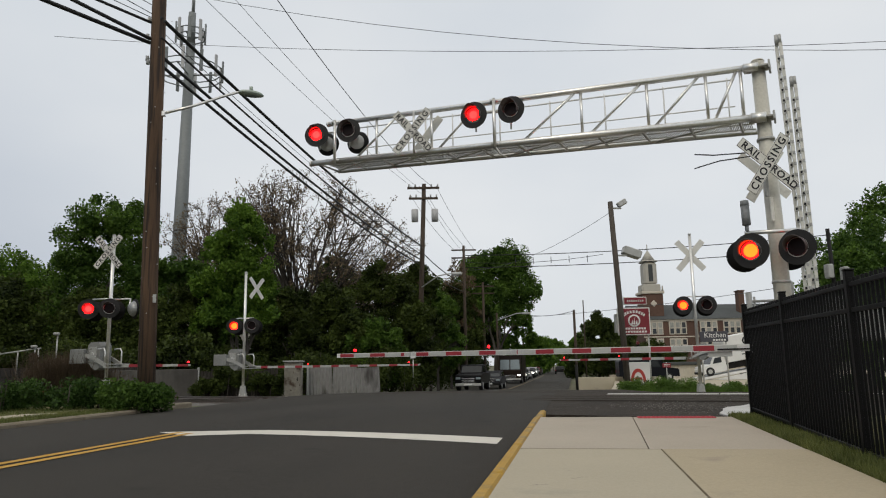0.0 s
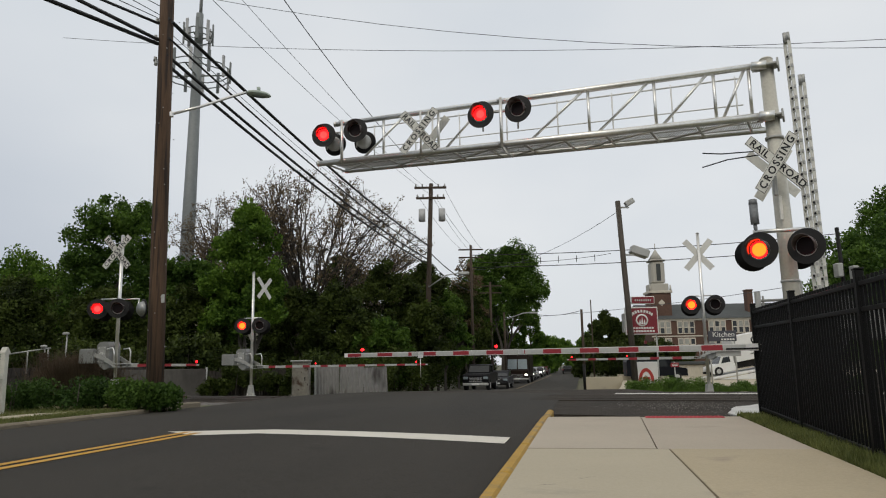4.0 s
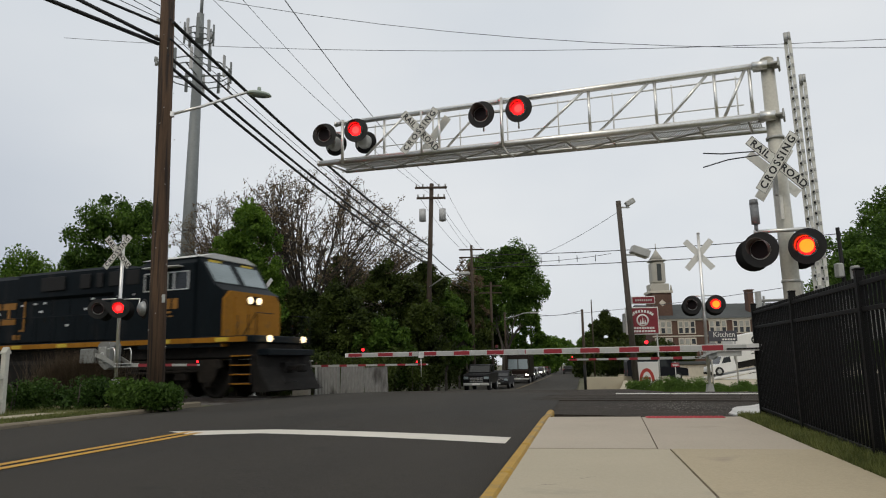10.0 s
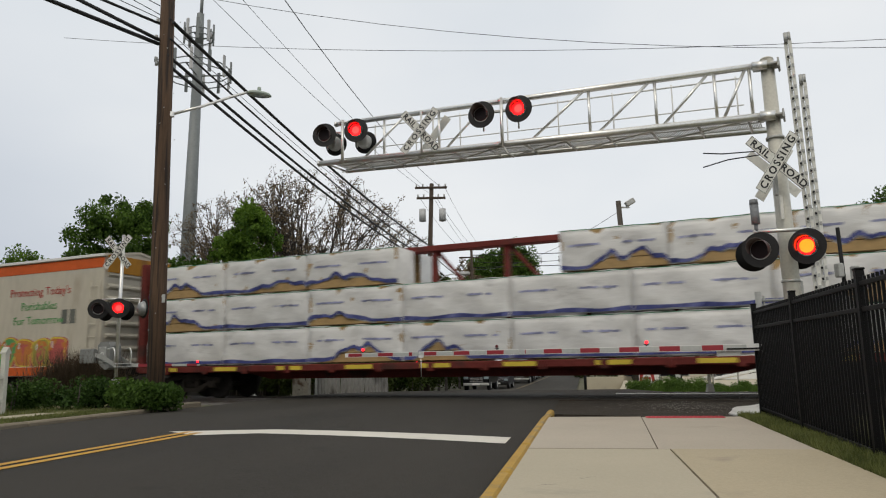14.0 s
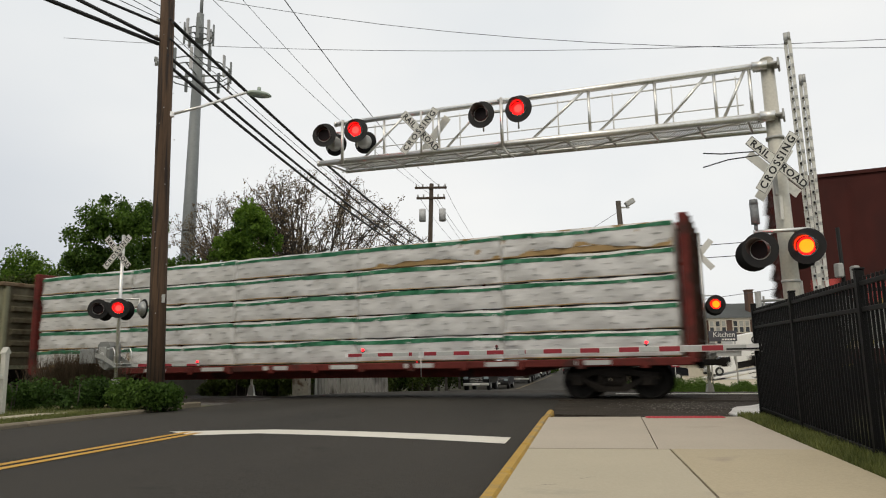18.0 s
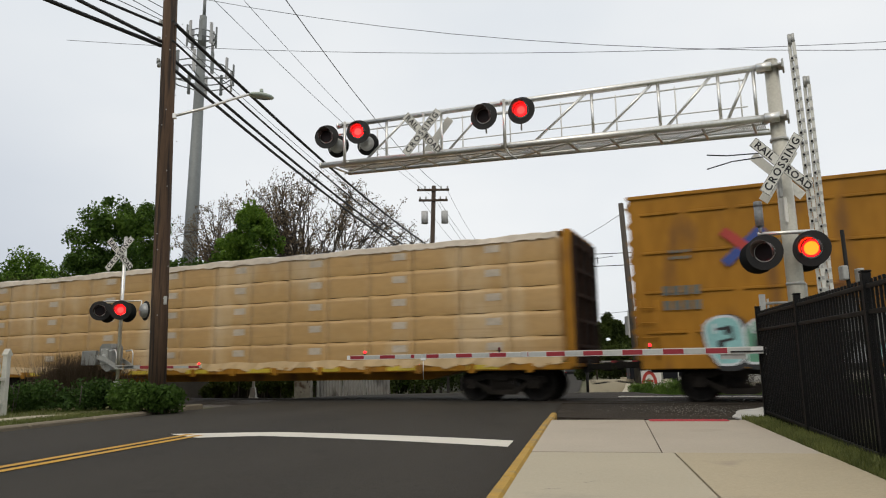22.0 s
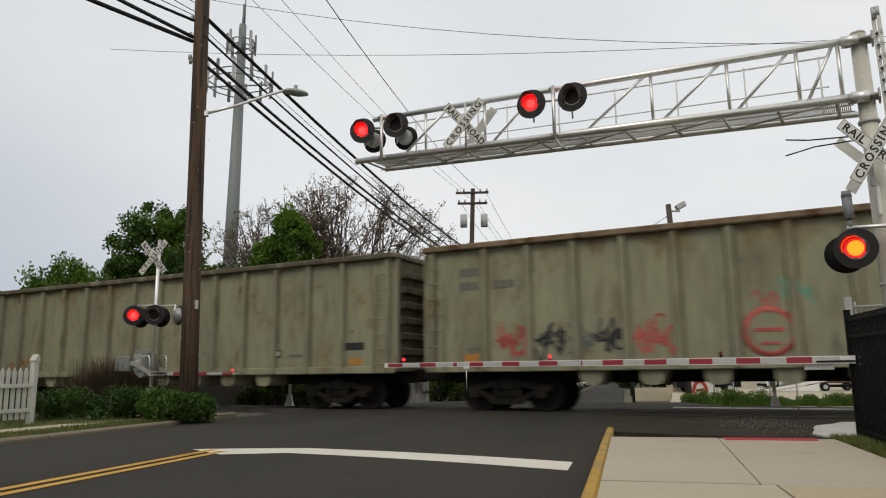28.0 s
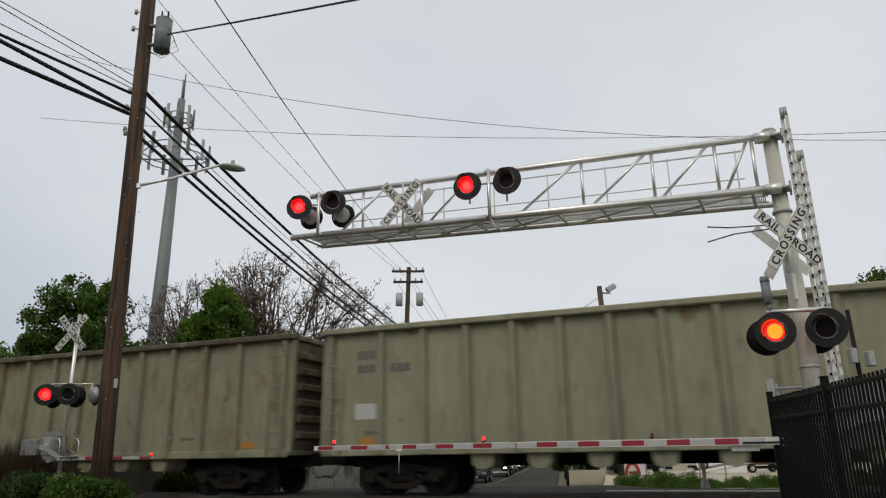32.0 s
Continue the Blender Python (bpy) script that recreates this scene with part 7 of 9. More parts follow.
part("bed", bm, M["white_paint"], tow, "white tilted bed")
bm = B()
prism(bm, [(-.6, .02), (2.7, .02), (2.7, .62)], -1.15, -1.08, "y")
part("skirt", bm, M["white_paint"], tow)
bm = B()
bbox(bm, 2.4, 6.2, -.5, .5, .3, .5, .03)
part("chassis", bm, M["underframe"], tow)
for x in (3.2, 5.8):
    for y in (-.95, .95):
        bm = B()
        tube(bm, [(x, y - .13, .34), (x, y + .13, .34)], .34, 18)
        w = part("wheel", bm, M["rubber"], tow)
        bm = B()
        tube(bm, [(x, y - .145, .34), (x, y + .145, .34)], .17, 14)
        part("rim", bm, M["galv_dull"], w)
load = thing("box_truck", "white box truck with dark emblem carried on the flatbed", "truck", "", pose(23.5, 60.0, ZG) @ slope)
bm = B()
prism(bm, [(.0, .22), (.02, .62), (.12, .8), (.75, .92), (1.15, 1.5), (2.05, 1.55), (2.1, .22)], -.95, .95, "y")
part("cab", bm, M["white_paint"], load)
bm = B()
bm.faces.new([bm.verts.new(p) for p in ((.95, -.955, .95), (1.75, -.955, .95), (1.75, -.955, 1.4), (1.22, -.955, 1.4))])
part("side_window", bm, M["glass_dark"], load)
bm = B()
bm.faces.new([bm.verts.new(p) for p in ((.77, -.85, .95), (.77, .85, .95), (1.13, .8, 1.48), (1.13, -.8, 1.48))])
part("windscreen", bm, M["glass_dark"], load)
bm = B()
bbox(bm, -.06, .04, -.95, .95, .22, .42, .02)
part("bumper", bm, M["underframe"], load)
for x in (.62, 4.6):
    for y in (-.85, .85):
        bm = B()
        tube(bm, [(x, y - .125, .36), (x, y + .125, .36)], .36, 18)
        w = part("wheel", bm, M["rubber"], load)
        bm = B()
        tube(bm, [(x, y - .135, .36), (x, y + .135, .36)], .19, 14)
        part("rim", bm, M["galv_dull"], w)
bm = B()
bbox(bm, 1.6, 6.6, -.9, .9, .3, .82, .03)
part("frame_rail", bm, M["underframe"], load)
bm = B()
bbox(bm, 2.2, 6.9, -1.1, 1.1, .82, 2.95, .05)
part("cargo_box", bm, M["white_paint"], load)
bm = B()
lathe(bm, [(.2, 0), (.33, 0), (.33, -.01), (.2, -.01)], Matrix.Translation((4.1, -1.1, 2.35)), 20)
part("emblem", bm, M["letter_black"], load)
bm = B()
for z in (1.5, 1.25):
    box(bm, 3.5, 4.7, -1.11, -1.1, z, z + .1)
part("writing", bm, M["g_grey"], load)
board = thing("banner_sign", "dark banner sign with white lettering on posts", "sign")
bm = B()
bbox(bm, 16.32, 18.05, 43.4, 43.5, 2.1, 2.74, .02)
panel = part("panel", bm, M["banner"], board)
words("lettering", "Kitchen", .44, M["sign_white"], panel, pose(17.25, 43.39, 2.5))
bm = B()
for i in range(5):
    box(bm, 17.1 + i * .17, 17.22 + i * .17, 43.385, 43.4, 2.16, 2.26)
part("writing", bm, M["sign_white"], panel)
bm = B()
for x in (16.42, 17.95):
    tube(bm, [(x, 43.55, -.62), (x, 43.55, 2.7)], .05, 8)
part("post", bm, M["galv_dull"], board)
far_row = thing("street_building", "low pale building along the far street", "building")
bm = B()
bbox(bm, 22, 31, 70, 80, -1.3, .6, .05)
part("wall", bm, M["car_cream"], far_row)
bm = B()
bbox(bm, 21.7, 31.3, 69.7, 80.3, .6, .9, .05)
part("roof", bm, M["roof_grey"], far_row)


# ---- the train ----
SPEED = 16.22       # metres a second
NEAR = -1.0         # the side that faces the street's near end


def boxes(parent, name, dims, material, label="", b=.01):
    """Bevelled boxes, each a part of its own."""
    for d in dims:
        bm = B()
        bbox(bm, *d, b=b)
        ob = part(name, bm, material, parent, label)
    return ob


WHEEL = {}


def bogie(parent, x, axles=(-.89, .89), r=.46, frame_h=.78):
    """A truck: side frames, bolster and wheels."""
    key = (len(axles), r)
    lo, hi = min(axles), max(axles)
    bm = B()
    for y in (-1.05, 1.05):
        if len(axles) > 2:
            edge = [(x + lo - .62, .98), (x + lo - .5, 1.22), (x + hi + .5, 1.22), (x + hi + .62, .98)]
            for a in axles[::-1]:
                edge += [(x + a + .44, .92), (x + a + .34, .68), (x + a + .24, .5), (x + a - .24, .5), (x + a - .34, .68), (x + a - .44, .92)]
            prism(bm, edge, y * 1.1 - .06, y * 1.1 + .06, "y")
            for a in (axles[0] + .95, axles[1] - .95, axles[1] + .95, axles[2] - .95):
                bbox(bm, x + a - .17, x + a + .17, y * 1.1 - .1, y * 1.1 + .1, .55, .95, .03)
            tube(bm, [(x + lo + .3, y * 1.2, .78), (x + hi - .3, y * 1.2, .86)], .045, 8)
        else:
            prism(bm, [(x + lo - .28, .5), (x + lo - .28, .66), (x + lo + .15, .7), (x + lo + .45, frame_h), (x + hi - .45, frame_h), (x + hi - .15, .7), (x + hi + .28, .66), (x + hi + .28, .5),
                       (x + hi - .12, .54), (x + hi - .5, frame_h - .14), (x + lo + .5, frame_h - .14), (x + lo + .12, .54)], y - .08, y + .08, "y")
            prism(bm, [(x + lo + .02, .56), (x + lo + .16, .56), (x + lo + .62, .33), (x + hi - .62, .33), (x + hi - .16, .56), (x + hi - .02, .56), (x + hi - .52, .2), (x + lo + .52, .2)], y - .08, y + .08, "y")
            for dx in (-.31, .31):
                bbox(bm, x + dx - .05, x + dx + .05, y - .09, y + .09, .25, frame_h, .01)
        for a in axles:
            bbox(bm, x + a - .14, x + a + .14, y - .13, y + .13, .34, .62, .03)
        n = len(axles)
        for k in range(n - 1):
            c = x + (axles[k] + axles[k + 1]) / 2
            for dx in (-.16, 0, .16):
                tube(bm, [(c + dx, y, .3), (c + dx, y, .58)], .066, 8)
    bbox(bm, x - .22, x + .22, -1.15, 1.15, .55, .85, .03)
    for a in axles:
        tube(bm, [(x + a, -.8, r), (x + a, .8, r)], .08, 8)
    body = part("bogie", bm, M["bogie_dust"], parent, "dark greasy bogie frame")
    if key not in WHEEL:
        bm = B()
        m = Matrix.Identity(4)
        lathe(bm, [(0, -.02), (.12, -.05), (.14, .0), (r * .8, .02), (r * .84, -.045), (r, -.045), (r, .06), (r + .028, .065), (r + .028, .09), (r * .84, .085), (0, .06)], m, 22)
        me = bpy.data.meshes.new("wheel")
        bm.to_mesh(me)
        bm.free()
        me.materials.append(M["wheel"])
        WHEEL[key] = me
    for a in axles:
        piece("wheel", WHEEL[key], body, pose(x + a, -.76, r))
        piece("wheel", WHEEL[key], body, pose(x + a, .76, r, 0, 0, 180))
    return body


def couplers(parent, h):
    for s in (-1, 1):
        bm = B()
        bbox(bm, s * h - .1, s * h + .1, -.25, .25, .75, 1.1, .03)
        bbox(bm, min(s * h, s * (h + .55)), max(s * h, s * (h + .55)), -.09, .09, .82, .98, .02)
        bbox(bm, s * (h + .55) - .13, s * (h + .55) + .13, -.17, .17, .78, 1.02, .04)
        part("coupler", bm, M["underframe"], parent)
        bm = B()
        tube(bm, [(s * h, -.4, .8), (s * (h + .25), -.42, .45), (s * (h + .6), -.3, .5)], .025, 6)
        part("air_hose", bm, M["rubber"], parent)


def ladder(parent, x, y, z0, z1, w=.42, n=6, material=None, along="x"):
    bm = B()
    for k in (0, 1):
        if along == "x":
            tube(bm, [(x + k * w, y, z0), (x + k * w, y, z1)], .018, 6)
        else:
            tube(bm, [(x, y + k * w, z0), (x, y + k * w, z1)], .018, 6)
    for i in range(n):
        z = z0 + (z1 - z0) * (i + .5) / n
        tube(bm, [(x, y, z), (x + w, y, z)] if along == "x" else [(x, y, z), (x, y + w, z)], .015, 6)
    return part("ladder", bm, material or M["underframe"], parent)


def marks(parent, y, rows, material, name="writing"):
    """Unreadable writing as short bars: (x, z, width, height, letters)."""
    bm = B()
    for x, z, w, h, n in rows:
        for i in range(n):
            box(bm, x + w * i / n, x + w * (i + .72) / n, y - .006, y, z, z + h)
    ob = part(name, bm, material, parent)
    ob["kind"] = "stuff"
    return ob


FORMS = (((.1, 0), (.1, 1), (.75, .95), (.85, .6), (.2, .5), (.9, 0)), ((.05, .1), (.5, 1), (.95, .05), (.7, .4), (.25, .35)), ((.9, .9), (.2, .95), (.1, .55), (.85, .45), (.8, .05), (.1, .05)),
         ((.1, .95), (.12, .05), (.85, .1), (.9, .9)), ((.15, 0), (.15, 1), (.5, .5), (.9, 1), (.45, .45), (.9, 0)), ((.5, .95), (.1, .7), (.15, .15), (.6, 0), (.9, .35), (.85, .8), (.5, .95)), ((.1, .9), (.9, .95), (.5, .85), (.45, .0)))


def stroke(shapes, pts, w, out):
    """A fat painted line: a quad for each stretch and a disc at each bend."""
    for (ax, az), (cx, cz) in zip(pts, pts[1:]):
        d = math.hypot(cx - ax, cz - az) or 1
        nx, nz = -(cz - az) / d * w, (cx - ax) / d * w
        shapes.append(([(ax + nx, az + nz), (ax - nx, az - nz), (cx - nx, cz - nz), (cx + nx, cz + nz)], out))
        out += .00006
    for ax, az in pts:
        shapes.append(([(ax + w * math.cos(a), az + w * math.sin(a)) for a in (k * .7854 + .39 for k in range(8))], out))
        out += .00006


def blob(cx, cz, w, h, lean, ph, grow=0.0):
    """A rounded, lopsided outline: one swollen letter."""
    ring = []
    for k in range(22):
        a = 2 * math.pi * k / 22
        c, d = math.cos(a), math.sin(a)
        r = 1 + .13 * math.sin(2 * a + ph) + .1 * math.sin(3 * a + 2.1 * ph) + .05 * math.sin(5 * a + ph)
        x, z = math.copysign(abs(c) ** .62, c) * w * r, math.copysign(abs(d) ** .62, d) * h * (1 + .08 * math.sin(2 * a + 1.7 * ph))
        ring.append((cx + x + grow * c + lean * z, cz + z + grow * d))
    return ring


def graffiti(parent, x0, x1, z0, z1, y, fills, seed, n=5, outline="g_black", rim="g_white", cloud=None, spark=None):
    """A row of swollen sprayed letters: cloud behind, dark outline, pale rim, fill, inner strokes and glints."""
    rnd = random.Random(seed)
    layers = {}

    def add(key, ring, out):
        layers.setdefault(key, []).append((ring, out))
    w, h = (x1 - x0) / n, z1 - z0
    if cloud:
        for k in range(n * 2):
            cx = x0 + (x1 - x0) * (k + .5) / (n * 2) + rnd.uniform(-.1, .1)
            add(cloud, blob(cx, z0 + h * (.68 + .1 * (k % 2)), w * .5, h * rnd.uniform(.26, .34), 0, rnd.uniform(0, 6)), .002 + .00005 * k)
    for i in range(n):
        cx, cz = x0 + w * (i + .5) + rnd.uniform(-.06, .06) * w, z0 + h * rnd.uniform(.44, .5)
        lean, ph, ww, hh = rnd.uniform(-.15, .22), rnd.uniform(0, 6.28), w * rnd.uniform(.45, .54), h * rnd.uniform(.38, .45)
        fill, up = fills[i % len(fills)], .0003 * (i % 3)
        add(outline, blob(cx + .05, cz - .05, ww, hh, lean, ph, .09), .006 + up)
        if rim:
            add(rim, blob(cx, cz, ww, hh, lean, ph, .025), .0072 + up)
        add(fill, blob(cx, cz, ww, hh, lean, ph, -.03), .0084 + up)
        shapes = []
        form = FORMS[rnd.randrange(len(FORMS))]
        flip = rnd.random() < .5
        pts = [(cx + ww * 1.05 * ((1 - a if flip else a) - .5) + lean * hh * (b - .5), cz + hh * 1.25 * (b - .5)) for a, b in form]
        stroke(shapes, pts, .035 * min(1.0, h / 1.3), .0102 + up)
        for ring, out in shapes:
            add(outline, ring, out)
        for k in range(2):
            add(outline, blob(cx + rnd.uniform(-.35, .35) * ww, cz + rnd.uniform(-.5, .5) * hh, .07 * w, .09 * h, .2, rnd.uniform(0, 6)), .0105 + up)
        if spark:
            for k in range(3):
                a = rnd.uniform(0, 6.28)
                add(spark, blob(cx + ww * .8 * math.cos(a), cz + hh * .8 * math.sin(a), .07 * w + .04, .05 * h + .04, rnd.uniform(-1, 1), a), .0115 + up + .0001 * k)
        sh = [(cx - ww * .55 + lean * hh * k, cz + hh * k) for k in (.35, .7)]
        shine = []
        stroke(shine, sh, .03, .012 + up)
        for ring, out in shine:
            add("g_white", ring, out)
    for key, shapes in layers.items():
        bm = B()
        for pts, out in shapes:
            bm.faces.new([bm.verts.new((px, y + NEAR * out, pz)) for px, pz in pts])
        ob = part("graffiti", bm, M[key], parent, "bright sprayed graffiti")
        ob["kind"] = "stuff"


def scrawl(parent, x, z, size, y, key, seed):
    """A thin looping tag of one colour."""
    rnd = random.Random(seed)
    pts = [(x + size * (k / 9 + .16 * rnd.uniform(-1, 1)), z + size * .42 * rnd.uniform(-1, 1)) for k in range(10)]
    shapes = []
    stroke(shapes, pts, size * .035, .004)
    bm = B()
    for ring, out in shapes:
        bm.faces.new([bm.verts.new((px, y + NEAR * out, pz)) for px, pz in ring])
    part("tag", bm, M[key], parent, "sprayed tag")


def locomotive(label, older=False):
    root = thing("locomotive", label, "locomotive", "locomotives of the train")
    up = .16 if older else .1
    boxes(root, "deck", [(-10.2, 10.6, -1.5, 1.5, 1.7, 1.92)], M["loco_blue"], "dark blue walkway", .02)
    boxes(root, "frame", [(-10.6, 10.5, -1.2, 1.2, 1.25, 1.7)], M["underframe"], "black main frame", .03)
    boxes(root, "end_platform", [(-10.95, -10.2, -1.45, 1.45, 1.84, 1.9), (-10.95, -10.85, -1.2, 1.2, 1.3, 1.84)], M["underframe"], "black end platform", .01)
    boxes(root, "sill_stripe", [(-10.18 + k * 2.28, -7.92 + k * 2.28, y, y + .012, 1.73, 1.89) for y in (-1.512, 1.5) for k in range(9)], M["loco_yellow"], "yellow sill stripe", .003)
    boxes(root, "reflector", [(-9.6 + k * 2.34, -9.1 + k * 2.34, y, y + .009, 1.75, 1.875) for k in range(9) for y in (-1.522, 1.513)], M["g_yellow"], "", .002)
    boxes(root, "long_hood", [(-10.2, 4.4, -1.12, 1.12, 1.9, 4.25 if older else 4.45)], M["loco_blue"], "dark blue long hood", .08)
    bm = B()
    prism(bm, [(-1.45, 3.75 - up), (-1.5, 4.35 - up), (-1.2, 4.64 - up), (1.2, 4.64 - up), (1.5, 4.35 - up), (1.45, 3.75 - up)], -10.3, -5.05 if older else -3.95, "x")
    part("radiator_hood", bm, M["loco_blue"], root, "wide radiator hood")
    boxes(root, "radiator_grille", [(x, x + 2.4, y, y + .04, 3.72, 4.1) for x in (-10.0, -7.4) for y in (-1.5, 1.46)], M["grille"], "", .01)
    boxes(root, "hood_end", [(-10.225, -10.2, -1.05, 1.05, 1.95, 4.05)], M["loco_yellow"], "yellow hood end", .006)
    boxes(root, "mid_hood", [(.3, 5.88, -1.28, 1.28, 3.4, 4.68)] if older else [(-3.9, -1.0, -.9, .9, 4.1, 4.56), (-.6, 4.9, -1.25, 1.25, 3.5, 4.53)], M["loco_blue"], "", .1)
    if older:
        boxes(root, "intake_frame", [(2.4, 5.2, y, y + .02, 3.9, 4.5) for y in (-1.318, 1.298)], M["loco_blue"], "dark intake surround", .004)
    boxes(root, "intake_grille", [(x0, x1, y, y + .03, 3.95 if older else 3.8, 4.46 if older else 4.3) for x0, x1 in (((4.6, 5.14), (3.72, 4.28), (2.7, 3.32), (1.3, 2.15)) if older else ((.82, 2.05), (2.8, 3.3), (3.6, 3.9), (4.2, 4.82), (5.0, 5.6))) for y in ((-1.335, 1.305) if older else (-1.32, 1.29))], M["grille"], "dark air intake", .01)
    boxes(root, "data_plate", [(x, x + .14, y, y + .01, z, z + .07) for x, z in ((-.2, 3.3), (.5, 3.33), (1.0, 3.34), (3.4, 3.38), (4.6, 3.4), (5.3, 3.42), (2.2, 2.5), (2.4, 1.75)) for y in (-1.3, 1.29)], M["g_white"], "", .002)
    boxes(root, "sand_box_lid", [(8.32, 8.72, -1.436, -1.422, 1.94, 2.16)], M["roof_white"], "cream lid", .004)
    if not older:
        boxes(root, "sunshade", [(6.2, 7.7, y, y + .32, 4.2, 4.24) for y in (-1.78, 1.46)], M["roof_white"], "pale window sunshade", .01)
    boxes(root, "roof_fan", [(-9.5, -8.3, -.6, .6, 4.62, 4.7), (-7.6, -6.4, -.6, .6, 4.62, 4.7), (-3.6, -2.95, -.35, .35, 4.2, 4.6) if older else (-3.9, -3.2, -.35, .35, 4.5, 4.72), (.4, 1.4, -.4, .4, 4.42, 4.56)], M["underframe"], "", .03)
    boxes(root, "hood_door", [(-9.9 + k * .93, -9.0 + k * .93, y, y + .015, 2.0, 3.6) for k in range(15) for y in (-1.135, 1.12)], M["loco_blue"], "", .006)
    boxes(root, "door_latch", [(-9.35 + k * .93, -9.28 + k * .93, y, y + .016, 2.7, 2.86) for k in range(15) for y in (-1.15, 1.134)], M["underframe"], "", .004)
    boxes(root, "notice", [(-8.6 + k * 2.3, -8.42 + k * 2.3, y, y + .016, 3.05, 3.13) for k in range(6) for y in (-1.15, 1.134)], M["g_white"], "", .004)
    # cab
    bm = B()
    prism(bm, [(-1.5, 1.6), (-1.5, 4.32), (-1.3, 4.55), (1.3, 4.55), (1.5, 4.32), (1.5, 1.6)], 5.9, 8.3 if older else 8.2, "x")
    part("cab", bm, M["loco_blue"], root, "dark blue cab")
    bm = B()
    prism(bm, [(-1.4, 4.52), (-.8, 4.7), (.8, 4.7), (1.4, 4.52)], 5.8, 8.4 if older else 8.35, "x")
    part("cab_roof", bm, M["roof_white"], root, "pale cab roof")
    boxes(root, "equipment_cab", [(4.4, 5.9, -1.3, 1.3, 1.6, 4.4)], M["loco_blue"], "", .06)
    boxes(root, "cab_window", [(x, x + .78, y, y + .025, 3.5, 4.04) for x in (6.2, 7.1) for y in (-1.515, 1.49)], M["glass_dark"], "", .01)
    if older:
        boxes(root, "window_blind", [(7.72, 7.9, y, y + .012, 3.53, 4.01) for y in (-1.527, 1.515)], M["car_cream"], "pale blind in the cab window", .003)
    for x0 in () if older else (6.05, 7.02):
        for y in (-1.525, 1.495):
            bm = B()
            for d in ((x0, x0 + .95, 3.46, 3.5), (x0, x0 + .95, 4.04, 4.08), (x0, x0 + .05, 3.46, 4.08), (x0 + .9, x0 + .95, 3.46, 4.08), (x0 + .3, x0 + .36, 3.46, 4.08)):
                bbox(bm, d[0], d[1], y, y + .03, d[2], d[3], .004)
            part("window_frame", bm, M["galv"], root, "pale metal window frame")
    boxes(root, "cab_door", [(9.37, 9.39, -.95, -.35, 1.95, 3.2)], M["loco_yellow"], "", .004)
    bm = B()
    prism(bm, [(8.3, 1.6), (8.3, 4.55), (8.4, 4.5), (9.0, 3.45), (9.0, 1.6)] if older else [(8.2, 1.6), (8.2, 4.55), (8.32, 4.5), (8.9, 3.62), (9.3, 3.38), (9.3, 1.6)], -1.44, 1.44, "y")
    part("cab_front", bm, M["loco_blue"], root)
    fx = -.32 if older else -.42
    boxes(root, "number_board", [(8.68 + fx, 8.82 + fx, -1.1, -.5, 4.2, 4.45), (8.68 + fx, 8.82 + fx, .5, 1.1, 4.2, 4.45)], M["g_yellow"], "", .01)
    for y0, y1 in ((-1.3, -.15), (.15, 1.3)):
        bm = B()
        bm.faces.new([bm.verts.new(p) for p in (((8.995, y0, 3.54), (8.995, y1, 3.54), (8.59, y1, 4.18), (8.59, y0, 4.18)) if older else ((8.87, y0, 3.68), (8.87, y1, 3.68), (8.42, y1, 4.36), (8.42, y0, 4.36)))])
        part("windshield", bm, M["glass_pale"], root)
    bm = B()
    if older:
        prism(bm, [(9.0, 1.6), (9.0, 3.45), (10.0, 3.05), (10.05, 2.9), (10.05, 1.6)], -1.4, 1.4, "y")
        part("nose", bm, M["loco_blue"], root, "dark blue sloping nose")
        bm = B()
        prism(bm, [(9.98, 1.6), (9.98, 2.9), (10.25, 2.7), (10.4, 2.2), (10.4, 1.6)], -.95, .95, "y")
    else:
        prism(bm, [(-1.44, 1.6), (-1.44, 3.1), (-1.15, 3.37), (1.15, 3.37), (1.44, 3.1), (1.44, 1.6)], 9.3, 9.37, "x")
    part("nose_front", bm, M["loco_yellow"], root, "yellow nose front")
    if not older:
        boxes(root, "nose_panel", [(9.37, 9.4, .2, 1.1, 2.0, 2.7), (9.37, 9.4, -.25, .12, 2.2, 2.9)], M["loco_yellow"], "", .006)
        boxes(root, "lamp_plate", [(9.37, 9.41, -.34, .34, 2.98, 3.26)], M["underframe"], "dark headlight plate", .006)
    bm = B()
    for y in (-.22, .22):
        lathe(bm, [(.0, -.02), (.09, -.02), (.12, .02)], Matrix.Translation((10.28 if older else 9.43, y, 2.5 if older else 3.12)) @ pose(0, 0, 0, 0, 0, 90), 14)
    for y in (-.9, .9):
        lathe(bm, [(.0, -.02), (.095, -.02), (.105, .02)], Matrix.Translation((10.74, y, 1.82)) @ pose(0, 0, 0, 0, 0, 90), 14)
    part("headlight", bm, M["glass_pale"] if older else M["loco_lamp"], root, "unlit headlights" if older else "lit headlights")
    bm = B()
    prism(bm, [(10.5, .22), (10.95, .2), (11.15, .24), (10.9, .6), (10.72, .95), (10.66, 1.3), (10.5, 1.3)], -1.4, 1.4, "y")
    part("plow", bm, M["underframe"], root, "black snow plow")
    boxes(root, "anticlimber", [(10.5, 10.95, -1.2, 1.2, 1.3, 1.5)], M["loco_blue"], "", .02)
    boxes(root, "step", [(xs, xs + .75, y, y + .4, .45 + k * .28, .49 + k * .28) for xs in (-10.95, 9.75) for k in range(4) for y in (-1.5, 1.1)], M["bogie_dust"], "", .01)
